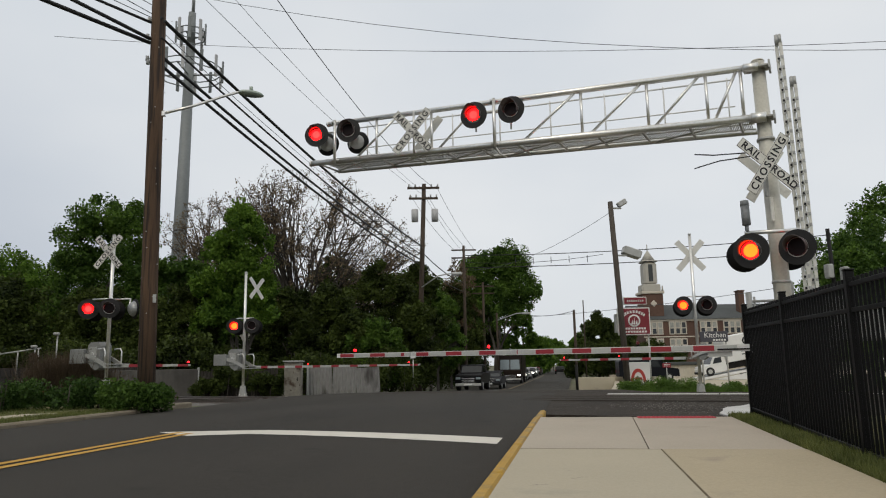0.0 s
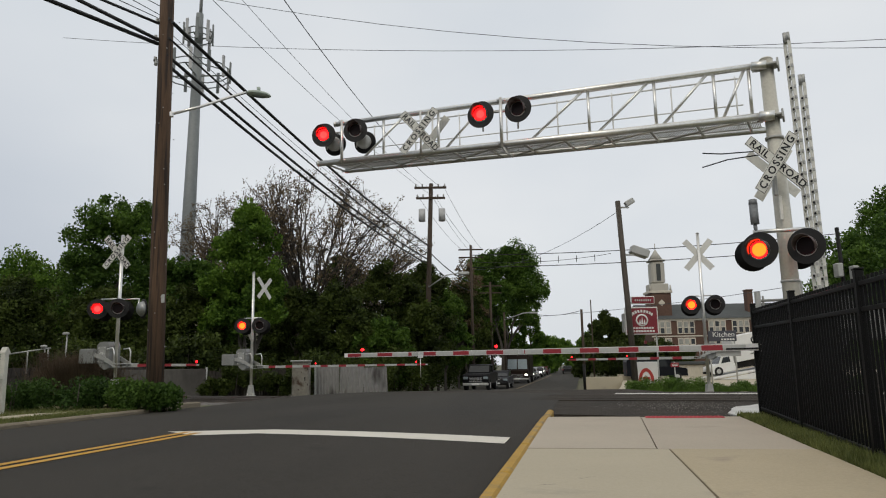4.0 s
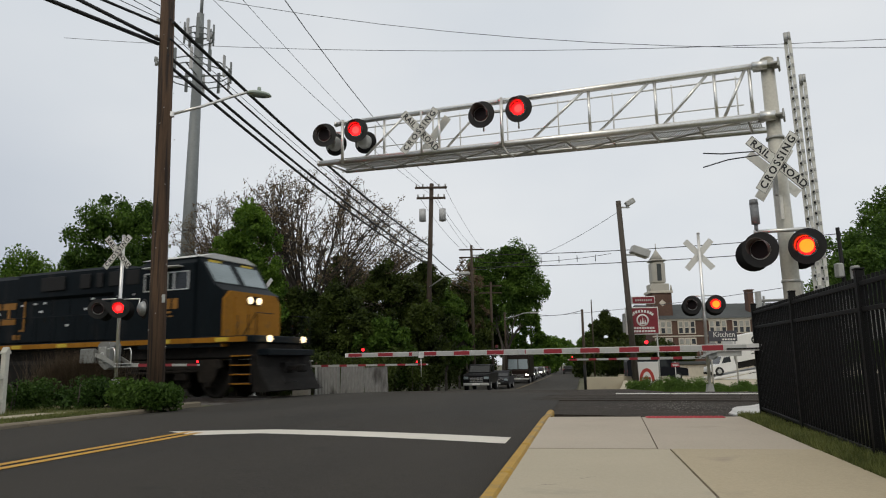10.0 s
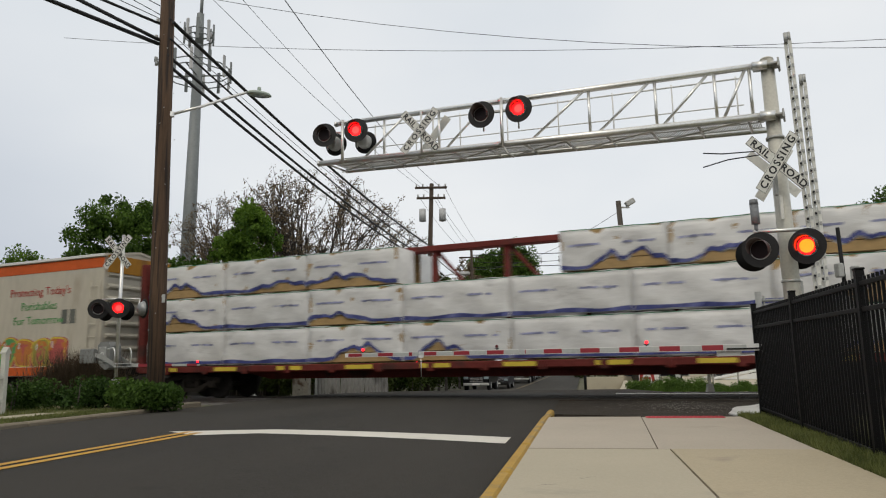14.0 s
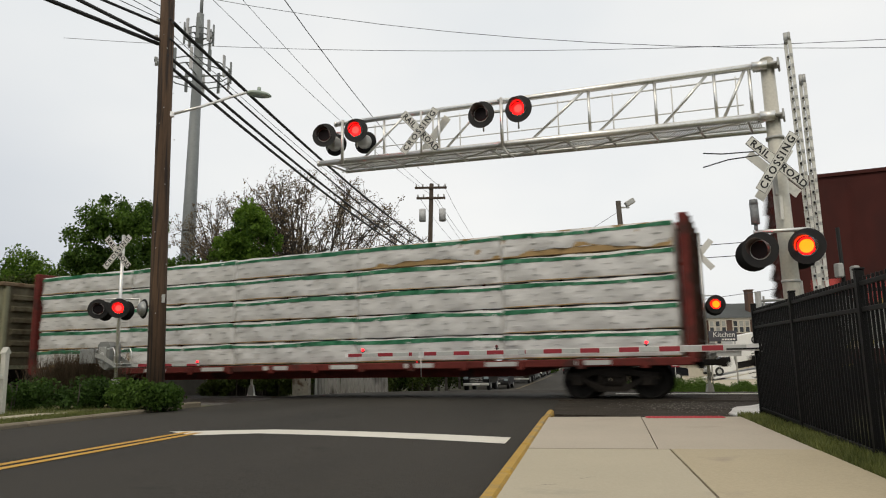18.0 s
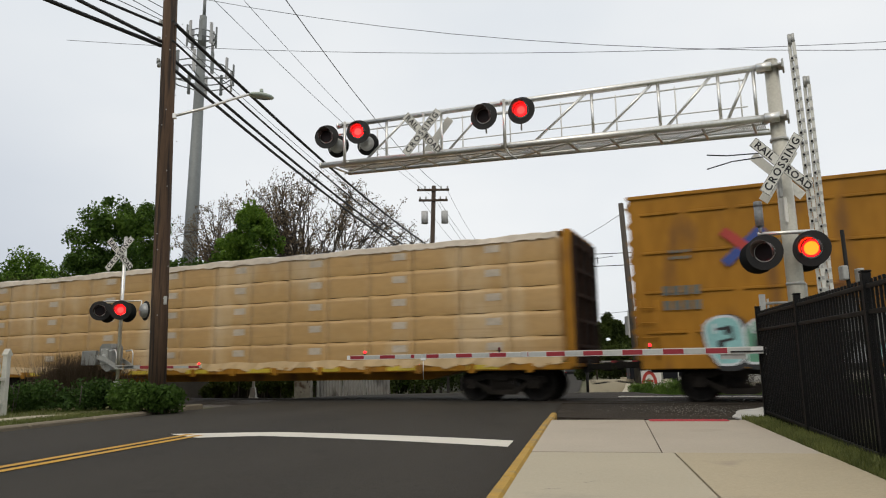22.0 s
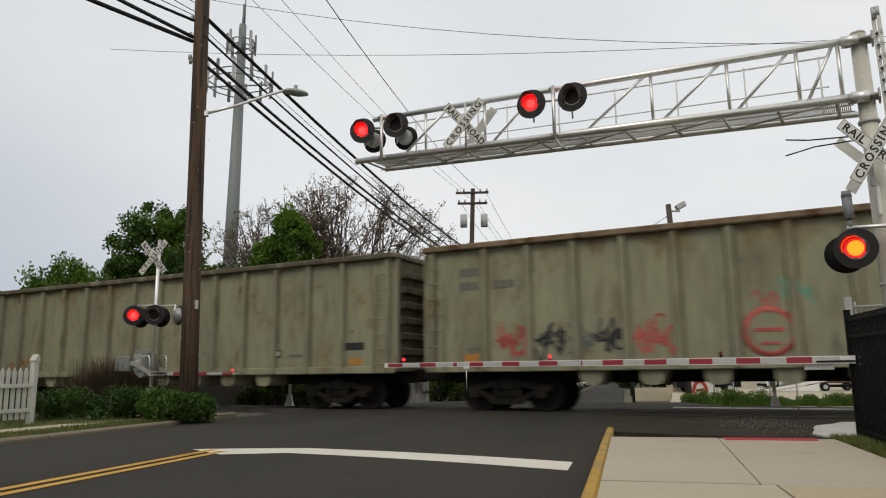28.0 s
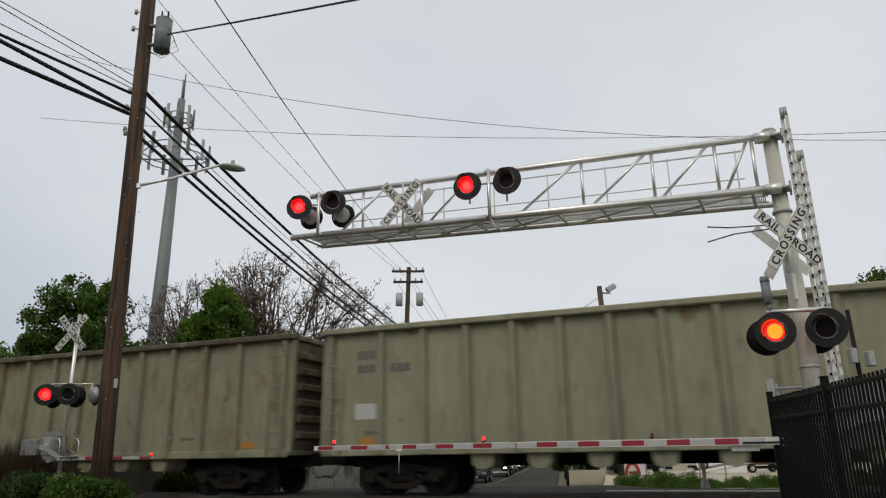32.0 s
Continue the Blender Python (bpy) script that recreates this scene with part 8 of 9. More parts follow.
    boxes(root, "step_edge", [(xs, xs + .75, y, y + .02, .44 + k * .28, .475 + k * .28) for xs in (-10.95, 9.75) for k in range(6 if xs < 0 else 4) for y in (-1.52, 1.5)], M["loco_yellow"], "yellow step edge", .003)
    boxes(root, "step_light", [(-10.5, -10.3, y, y + .012, .73, .79) for y in (-1.53, 1.518)], M["g_white"], "", .002)
    boxes(root, "step_side", [(xs, xs + .04, y, y + .38, .42, 1.3) for xs in (-10.96, -10.2, 9.72, 10.48) for y in (-1.5, 1.12)], M["underframe"], "", .006)
    bm = B()
    for y in (-1.46, 1.46):
        for k in range(16):
            x = -10.7 + k * .97
            tube(bm, [(x, y, 1.9), (x, y, 2.85)], .014, 5)
        tube(bm, [(-10.7, y, 2.85), (4.0, y, 2.85)], .016, 5)
        tube(bm, [(9.9, y * .97, 1.6), (10.6, y * .97, 2.6), (10.6, y * .4, 2.6)], .016, 5)
        for x in (9.9, 10.3, 10.6):
            tube(bm, [(x, y * .97, 1.6), (x, y * .97, 2.55)], .014, 5)
    part("handrail", bm, M["loco_blue"], root)
    boxes(root, "fuel_tank", [(-3.9, 3.9, -1.4, 1.4, .38, 1.32)], M["underframe"], "black fuel tank", .14)
    for x0 in (-4.7, 4.0):
        bm = B()
        tube(bm, [(x0, -1.3, .95), (x0 + .7, -1.3, .95)], .18, 10)
        part("air_tank", bm, M["underframe"], root)
    bogie(root, -6.5, (-2.05, 0, 2.05), .53, .95)
    bogie(root, 6.5, (-2.05, 0, 2.05), .53, .95)
    couplers(root, 10.75)
    # emblem: three blocks between brackets; number bars under the cab window
    x0, kx = (.35, .85) if older else (-.15, .8)

    def to(px, pz):
        return x0 + (px + .45) * kx, 2.4 + (pz - 2.05) * .9
    for y in (-1.155, 1.136):
        for k in range(3):
            x = -4.1 + k * 1.05
            ring = ((0, 2.35), (.92, 2.35), (.92, 2.62), (.5, 2.62), (.5, 2.98), (.92, 2.98), (.92, 3.25), (0, 3.25), (0, 2.98), (.36, 2.98), (.36, 2.62), (0, 2.62))
            bm = B()
            prism(bm, [to(x + px, pz) for px, pz in ring], y, y + .019, "y")
            part("emblem", bm, M["loco_emblem"], root, "yellow block of the emblem")
        for x, d in ((-4.75, 1), (-.45, -1)):
            bm = B()
            ring = ((0, 2.05), (.35 * d, 2.05), (.35 * d, 2.13), (.1 * d, 2.13), (.1 * d, 3.47), (.35 * d, 3.47), (.35 * d, 3.55), (0, 3.55))
            prism(bm, [to(x + px, pz) for px, pz in ring], y, y + .019, "y")
            part("bracket", bm, M["loco_emblem"], root, "yellow bracket beside the emblem")
        for x in (-4.2, -3.9, -1.2, -.9):
            bm = B()
            (xa, za), (xb, zb) = to(x, 1.72), to(x + .22, 1.92)
            bbox(bm, xa, xb, y, y + .019, za, zb, .004)
            part("mark", bm, M["loco_emblem"], root)
    for y in (-1.505, 1.511):
        rows = [(6.5, 2.85, 1.15, .34, 3), (6.4, 2.67, 1.3, .06, 1)] if older else [(6.4, 2.86, 1.22, .34, 4), (6.4, 2.72, 1.2, .07, 1), (6.6, 2.6, .8, .05, 3)]
        marks(root, y, rows, M["loco_emblem"], "number_panel")
    return root


def flat_base(root, h, sill, z0=.84, z1=1.04):
    boxes(root, "deck", [(-h, h, -1.45, 1.45, z0, z1)], sill, "", .02)
    bm = B()
    prism(bm, [(-h + .2, .86), (-h + 3.4, .86), (-h + 4.6, .6), (h - 4.6, .6), (h - 3.4, .86), (h - .2, .86), (h - .2, .92), (-h + .2, .92)], -.3, .3, "y")
    part("centre_sill", bm, sill, root)
    bogie(root, -h + 2.0)
    bogie(root, h - 2.0)
    couplers(root, h + .1)


def crumple(x, z, seed):
    """Folds of loose wrapping: ridges at several slants."""
    v = 0.0
    for k, (fx, fz, amp) in enumerate(((1.9, 2.7, .026), (4.3, -3.1, .02), (7.7, 5.2, .014), (-3.4, 9.0, .013), (12.0, 3.0, .006))):
        v += amp * (1 - 2 * abs(math.sin(fx * x + fz * z + seed * (1.3 + k))))
    return v


def taut(x, z):
    """Long upright folds of a film drawn tight over the whole load."""
    return .012 * (1 - 2 * abs(math.sin(1.15 * x + .22 * z))) + .007 * (1 - 2 * abs(math.sin(2.9 * x - .5 * z + 1))) + .004 * math.sin(6.1 * x + 1.3 * z)


def bundle(root, x0, x1, z, H, side, wrap, seed, tear, name):
    """A wrapped stack: a creased skin whose hem may be torn up, over raw boards."""
    nx, nz = max(6, int((x1 - x0) / .17)), 6
    gap = .012 if name != "tan" else .001
    out = 1.37

    def hem(f):
        e = 0.0
        for c, wd, a in tear:
            e = max(e, a * max(0.0, 1 - abs((f - c) / wd) ** 1.3) * (1 + .22 * math.sin(23 * f + seed) + .15 * math.sin(41 * f)))
        return z + (.02 if name != "tan" else .012) + e * H
    bm = B()
    rows = []
    for j in range(nz + 1):
        row = []
        for i in range(nx + 1):
            f = i / nx
            x = x0 + gap + (x1 - x0 - 2 * gap) * f
            lo, hi = hem(f), z + H - (.02 if name != "tan" else .003)
            zz = lo + (hi - lo) * j / nz + (.012 * math.sin(x * 5 + seed) if j == nz else 0)
            edge = (.03 if i in (0, nx) or j in (0, nz) else 0) if name != "tan" else .014 if j in (0, nz) else .003 if i in (0, nx) else 0
            row.append(bm.verts.new((x, side * (out + (crumple(x, zz, seed) if name != "tan" else taut(x, zz)) - edge), zz)))
        rows.append(row)
    back = []
    for row in (rows[0], rows[-1]):
        back.append([bm.verts.new((v.co.x, side * .22, v.co.z)) for v in row])
    for j in range(nz):
        for i in range(nx):
            bm.faces.new((rows[j][i], rows[j][i + 1], rows[j + 1][i + 1], rows[j + 1][i]))
    for i in range(nx):
        bm.faces.new((rows[-1][i], rows[-1][i + 1], back[1][i + 1], back[1][i]))
    for i in (0, nx):
        bm.faces.new([r[i] for r in rows] + [back[1][i], back[0][i]])
    ob = part("lumber_package", bm, wrap, root)
    for p in ob.data.polygons:
        p.use_smooth = True
    if tear:
        for k in range(4):
            bm = B()
            zb = z + .02 + k * H * .24
            bbox(bm, x0 + .03, x1 - .03, min(side * 1.31, side * .25), max(side * 1.31, side * .25), zb, zb + H * .225, .006)
            part("board", bm, M["lumber_raw"], ob, "raw tan boards")
    return ob, hem, out


def strip(parent, x0, x1, side, seed, z_of, h_of, out, material, name, n=24, label=""):
    """A printed band that follows the folds of the wrapping."""
    bm = B()
    lo, hi = [], []
    for i in range(n + 1):
        x = x0 + (x1 - x0) * i / n
        a = z_of(i / n)
        for row, zz in ((lo, a), (hi, a + h_of(i / n))):
            row.append(bm.verts.new((x, side * (out + .012 + (taut(x, zz) if name == "label_sheet" else crumple(x, zz, seed))), zz)))
    for i in range(n):
        bm.faces.new((lo[i], lo[i + 1], hi[i + 1], hi[i]))
    return part(name, bm, material, parent, label)


def centerbeam(label, h, frame_mat, style, tiers, top=4.55):
    """tiers: for each layer of bundles, from the deck up, the ends of its bundles along the car."""
    root = thing("centerbeam_flatcar", label, "railcar", "lumber cars of the train")
    flat_base(root, h, frame_mat)
    z0 = 1.06
    for s in (-1, 1):
        bm = B()
        bbox(bm, s * h - .12, s * h + .12, -1.42, 1.42, .9, top + .12, .02)
        e = part("bulkhead", bm, frame_mat, root, "ribbed steel end bulkhead")
        bm = B()
        bbox(bm, s * (h + .12) - .005, s * (h + .12) + .005, -1.39, 1.39, 1.0, top + .04, .002)
        part("bulkhead_sheet", bm, M["end_recess"], e, "dark end sheet painted for the shade between the ribs")
        for k in range(5):
            z = 1.4 + k * .68
            bm = B()
            bbox(bm, s * (h + .13) - .06, s * (h + .13) + .06, -1.37, 1.37, z, z + .09, .01)
            part("bulkhead_rib", bm, M["end_rib"], e)
        for y in (-1.36, -.5, .4, 1.27):
            bm = B()
            bbox(bm, s * (h + .13) - .07, s * (h + .13) + .07, y, y + .09, 1.0, top + .02, .01)
            part("bulkhead_rib", bm, M["end_rib"], e)
    bm = B()
    bbox(bm, -h, h, -.2, .2, top - .08, top + .1, .02)
    part("top_chord", bm, frame_mat, root)
    n = 10
    for k in range(n):
        x = -h + (k + .5) * 2 * h / n
        bm = B()
        bbox(bm, x - .08, x + .08, -.1, .1, 1.25, top - .05, .01)
        tube(bm, [(x + .1, 0, top - .1), (x + .9, 0, top - 1.0), (x + .1, 0, top - 1.7)], .07, 6)
        part("beam_post", bm, frame_mat, root)
    boxes(root, "sill_reflector", [(-h + .8 + k * (2 * h - 1.2) / 9, -h + 1.7 + k * (2 * h - 1.2) / 9, -1.463, -1.45, .88, 1.0) for k in range(9)], M["mark_white"] if style == "green" else M["g_yellow"], "", .003)
    boxes(root, "stake_pocket", [(-h + 1.2 + k * (2 * h - 2.4) / 13, -h + 1.38 + k * (2 * h - 2.4) / 13, -1.5, -1.45, .78, 1.02) for k in range(14)], frame_mat, "", .01)
    rows = len(tiers)
    H = (top - z0 - .02) / rows
    rnd = random.Random(int(h * 100) + rows)
    for side in (-1, 1):
        for r, cuts in enumerate(tiers):
            z = z0 + r * H
            for c, (x0, x1) in enumerate(cuts):
                seed = r * 7.3 + c * 2.9 + side
                tear = []
                if style == "blue" and (r == 2 or rnd.random() < .3):
                    tear = [(rnd.uniform(.2, .8), rnd.uniform(.2, .45), rnd.uniform(.18, .42)) for _ in range(1 + (rnd.random() < .4))]
                elif style == "green" and side < 0 and r == rows - 1 and c in (3, 4):
                    tear = [(.45, .44, .2)] if c == 3 else [(.45, .42, .3)]
                elif style == "green" and rnd.random() < .08:
                    tear = [(rnd.uniform(.3, .7), rnd.uniform(.3, .5), rnd.uniform(.16, .3))]
                bun, hem, out = bundle(root, x0, x1, z, H, side, M["wrap_white"] if style != "tan" else M["lumber"], seed, tear, style)
                L = x1 - x0
                if style == "blue":
                    strip(bun, x0 + .02, x1 - .02, side, seed, lambda f: hem(f) + .03 + .012 * math.sin(9 * f + c), lambda f: .1 + .02 * math.sin(13 * f + r), out, M["wrap_blue"], "band", label="blue printed band")
                    strip(bun, x0 + .02, x1 - .02, side, seed, lambda f: z + H - .05, lambda f: .02, out - .01, M["wrap_green"], "edge_band")
                    if side < 0:
                        q = max(2, round(L / 1.45))
                        for k in range(q):
                            a = x0 + L * (k + .18) / q
                            strip(bun, a, a + L * .6 / q, side, seed, lambda f: z + H * .57 + .01 * math.sin(k + f * 3), lambda f: .07 - .02 * abs(math.sin(f * 31)), out, M["print_blue"], "print", 14)
                elif style == "green":
                    strip(bun, x0 + .01, x1 - .01, side, seed, lambda f: z + H * .76 + .014 * math.sin(7 * f + c + r), lambda f: H * (.15 + .035 * math.sin(5 * f + 2 * c)), out, M["wrap_green"], "band", 40, "green printed band")
                    if rnd.random() < .7:
                        strip(bun, x0 + .01, x1 - .01, side, seed, lambda f: z + .022, lambda f: .018 + .012 * math.sin(6 * f), out - .012, M["lumber_raw"], "board_edge")
                    if side < 0:
                        q = max(2, round(L / .62))
                        for k in range(q):
                            for m, zz in ((0, .5), (.45, .25)):
                                a = x0 + L * (k + .15 + m * .5) / q
                                strip(bun, a, a + L * .4 / q, side, seed, lambda f: z + H * zz, lambda f: .03, out, M["print_grey"], "print", 5)
                else:
                    if side < 0 and c % 2 == 0:
                        a = x0 + L * .55
                        strip(bun, a, a + .45, side, seed, lambda f: z + H * .5, lambda f: .2, out, M["label_sheet"], "label_sheet", 4, "pale paper label under the film")
    return root


def boxcar(label, h, skin, top, doors, ribs, name="boxcar", roof=None, end=None):
    root = thing(name, label, "railcar", "boxcars of the train")
    bm = B()
    prism(bm, [(-1.45, 1.0), (-1.45, top), (0, top + .22), (1.45, top), (1.45, 1.0)], -h, h, "x")
    part("body", bm, skin, root)
    bm = B()
    prism(bm, [(-1.5, top - .06), (-1.5, top + .02), (0, top + .26), (1.5, top + .02), (1.5, top - .06), (0, top + .18)], -h - .05, h + .05, "x")
    part("roof", bm, roof or skin, root)
    for k in range(9):
        z = 1.25 + k * (top - 1.5) / 8
        for s in (-1, 1):
            bm = B()
            prism(bm, [(s * h, z - .11), (s * (h + .09), z - .03), (s * (h + .09), z + .03), (s * h, z + .11)], -1.3, 1.3, "y")
            part("end_rib", bm, end or skin, root)
    if ribs:
        for k in range(ribs):
            x = -h + (k + .5) * 2 * h / ribs
            if doors[0] - .1 < x < doors[1] + .1:
                continue
            bm = B()
            prism(bm, [(x - .1, -1.45), (x - .05, -1.5), (x + .05, -1.5), (x + .1, -1.45)], 1.1, top - .1, "z")
            part("side_post", bm, skin, root)
    bm = B()
    bbox(bm, -h + .1, h - .1, -1.5, -1.44, .78, 1.12, .02)
    part("side_sill", bm, skin, root)
    bm = B()
    bbox(bm, -h + .1, h - .1, -.35, .35, .7, 1.0, .02)
    part("centre_sill", bm, M["underframe"], root)
    for x in (-h + .1, h - .55):
        ladder(root, x, -1.52, 1.0, top - .9 if x > 0 else 2.4, .4, 7 if x > 0 else 4, skin)
    bogie(root, -h + 2.2)
    bogie(root, h - 2.2)
    couplers(root, h + .1)
    return root


def door_set(root, x0, x1, top, material, rows=5, deep=.08):
    """Two sliding doors; deep: how far they stand out of the side."""
    n, f = 2, -1.45 - deep
    w = (x1 - x0) / n
    for k in range(n):
        bm = B()
        bbox(bm, x0 + k * w + .02, x0 + (k + 1) * w - .02, f, -1.45, 1.12, top - .12, min(.02, deep * .4))
        d = part("door", bm, material, root, "sliding plug door")
        bm = B()
        for r in range(rows):
            z = 1.4 + r * (top - 1.8) / rows
            bbox(bm, x0 + k * w + .08, x0 + (k + 1) * w - .08, f - .02, f, z, z + .06, .008)
        for q in (.3, .7):
            x = x0 + (k + q) * w
            tube(bm, [(x, f - .01, 1.2), (x, f - .01, top - .25)], .018, 6)
        bbox(bm, x0 + (k + .4) * w, x0 + (k + .6) * w, f - .03, f, 2.0, 2.3, .01)
        part("lock_bar", bm, material, d)


def gondola(label, h, skin, seed, top=4.3, rim=None):
    """High-sided hopper gondola with posts, top rim and tubs under the floor."""
    rnd = random.Random(seed)
    root = thing("hopper_gondola", label, "railcar", "high-sided gondolas of the train")
    for y0, y1 in ((-1.45, -1.4), (1.4, 1.45)):
        bm = B()
        bbox(bm, -h + .1, h, y0, y1, 1.15, top - .1, .01)
        part("side_sheet", bm, skin, root)
    bm = B()
    bbox(bm, -h, h, -1.45, 1.45, 1.05, 1.2, .02)
    part("floor_sheet", bm, skin, root)
    for s in (-1, 1):
        bm = B()
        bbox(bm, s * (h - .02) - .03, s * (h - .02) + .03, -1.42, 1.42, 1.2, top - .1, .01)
        e = part("end_sheet", bm, M["gon_end"], root, "rusty ribbed end sheet, darkened for the next car's shade")
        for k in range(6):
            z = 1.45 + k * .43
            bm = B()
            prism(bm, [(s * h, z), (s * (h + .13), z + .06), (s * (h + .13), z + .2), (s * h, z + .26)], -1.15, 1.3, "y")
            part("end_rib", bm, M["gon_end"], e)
        bm = B()
        bbox(bm, s * (h + .02) - .05, s * (h + .02) + .05, -1.44, -1.3, 1.1, top, .01)
        part("corner_post", bm, skin, e)
    pitch = (2 * h - 3.4) / 14
    for k in range(17):
        x = -h + .2 if k == 0 else h - .2 if k == 16 else -h + 1.7 + (k - 1) * pitch
        bm = B()
        prism(bm, [(x - .085, -1.45), (x - .06, -1.575), (x + .06, -1.575), (x + .085, -1.45)], 1.05, top - .12, "z")
        post = part("side_post", bm, skin, root)
        # dark strips paint the shade line along both sides of the post
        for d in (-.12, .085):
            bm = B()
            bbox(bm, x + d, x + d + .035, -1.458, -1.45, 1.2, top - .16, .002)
            part("weld_seam", bm, M["gon_dirt_shade"], post, "dark strip painted for the shade beside the post")
        if k % 3 == 1:
            bm = B()
            prism(bm, [(x - .13, 1.45), (x - .09, 1.56), (x + .09, 1.56), (x + .13, 1.45)], 1.05, top - .12, "z")
            part("side_post", bm, skin, root)
    bm = B()
    for y0, y1 in ((-1.64, -1.42), (1.42, 1.64)):
        bbox(bm, -h, h, y0, y1, top - .16, top, .03)
    for s in (-1, 1):
        bbox(bm, s * h - .1, s * h + .1, -1.6, 1.6, top - .16, top, .03)
    part("top_rim", bm, rim or M["gon_rust"], root, "rusty top rim")
    bm = B()
    bbox(bm, -h, h, -1.52, -1.44, 1.0, 1.2, .02)
    part("side_sill", bm, skin, root)
    # load below the rim
    bm = B()
    bbox(bm, -h + .2, h - .2, -1.38, 1.38, 1.2, top - .45, .1)
    part("load", bm, M["ballast"], root)
    for k in range(9):
        x = -5.6 + k * 1.4
        bm = B()
        prism(bm, [(x - .3, 1.05), (x + .3, 1.05), (x + .25, .78), (x + .19, .7), (x + .08, .67), (x - .08, .67), (x - .19, .7), (x - .25, .78)], -1.4, -.55, "y")
        part("tub", bm, skin, root)
    bm = B()
    bbox(bm, -h + .3, h - .3, -.35, .35, .72, 1.05, .02)
    part("centre_sill", bm, M["underframe"], root)
    for x in (-h + .15, h - .6):
        ladder(root, x, -1.58, 1.05, top - .4, .42, 7, skin)
    marks(root, -1.457, [(-h + 1.0, 3.45, .55, .22, 4), (-h + 1.95, 3.1, .6, .2, 3), (-h + 1.0, 3.1, .55, .2, 3), (h - 3.6, 1.5, .5, .08, 4), (-h + 1.2, 1.55, .5, .06, 5)], M["g_grey"], "writing")
    boxes(root, "orange_patch", [(h - 1.5, h - 1.05, -1.46, -1.452, 1.25, 1.42), (-h + 1.1, -h + 1.5, -1.46, -1.452, 1.25, 1.45)], M["mark_orange"], "", .002)
    for k in range(7):
        x, z, e = rnd.uniform(-h + 1, h - 1), rnd.uniform(1.5, 3.6), rnd.uniform(.03, .06)
        bm = B()
        ph = rnd.uniform(0, 6)
        ring = [(x + math.cos(a) * e * (1 + .4 * math.sin(3 * a + ph)), z + math.sin(a) * e * 1.5 * (1 + .3 * math.cos(2 * a + ph))) for a in (i * .45 for i in range(14))]
        bm.faces.new([bm.verts.new((px, -1.4535 - .0002 * k, pz)) for px, pz in ring])
        part("stain", bm, M["gon_rust"] if k % 2 else M["g_grey"], root, "rust stain" if k % 2 else "dark stain")
    for k in range(9):
        x, w, d = -h + 1.0 + (2 * h - 2) * (k + rnd.uniform(.1, .9)) / 9, rnd.uniform(.1, .3), rnd.uniform(.18, .6)
        zt, n = top - .17, 7
        ring = [(x - w + 2 * w * i / n, zt) for i in range(n + 1)] + [(x + w - 2 * w * i / n, zt - d * (.35 + .65 * rnd.random()) * (1 - abs(2 * i / n - 1) ** 2 * .7)) for i in range(n + 1)]
        bm = B()
        bm.faces.new([bm.verts.new((px, -1.4545 - .0002 * k, pz)) for px, pz in ring])
        part("rust_streak", bm, M["gon_bleed"], root, "rust bleeding down from the rim")
    boxes(root, "placard_holder", [(h - 4.2, h - 3.9, -1.462, -1.452, 1.5, 1.72)], M["g_black"], "", .002)
    boxes(root, "placard", [(h - 4.15, h - 3.95, -1.466, -1.46, 1.54, 1.68)], M["mark_white"], "", .001)
    bogie(root, -h + 2.1)
    bogie(root, h - 2.1)
    couplers(root, h + .05)
    return root


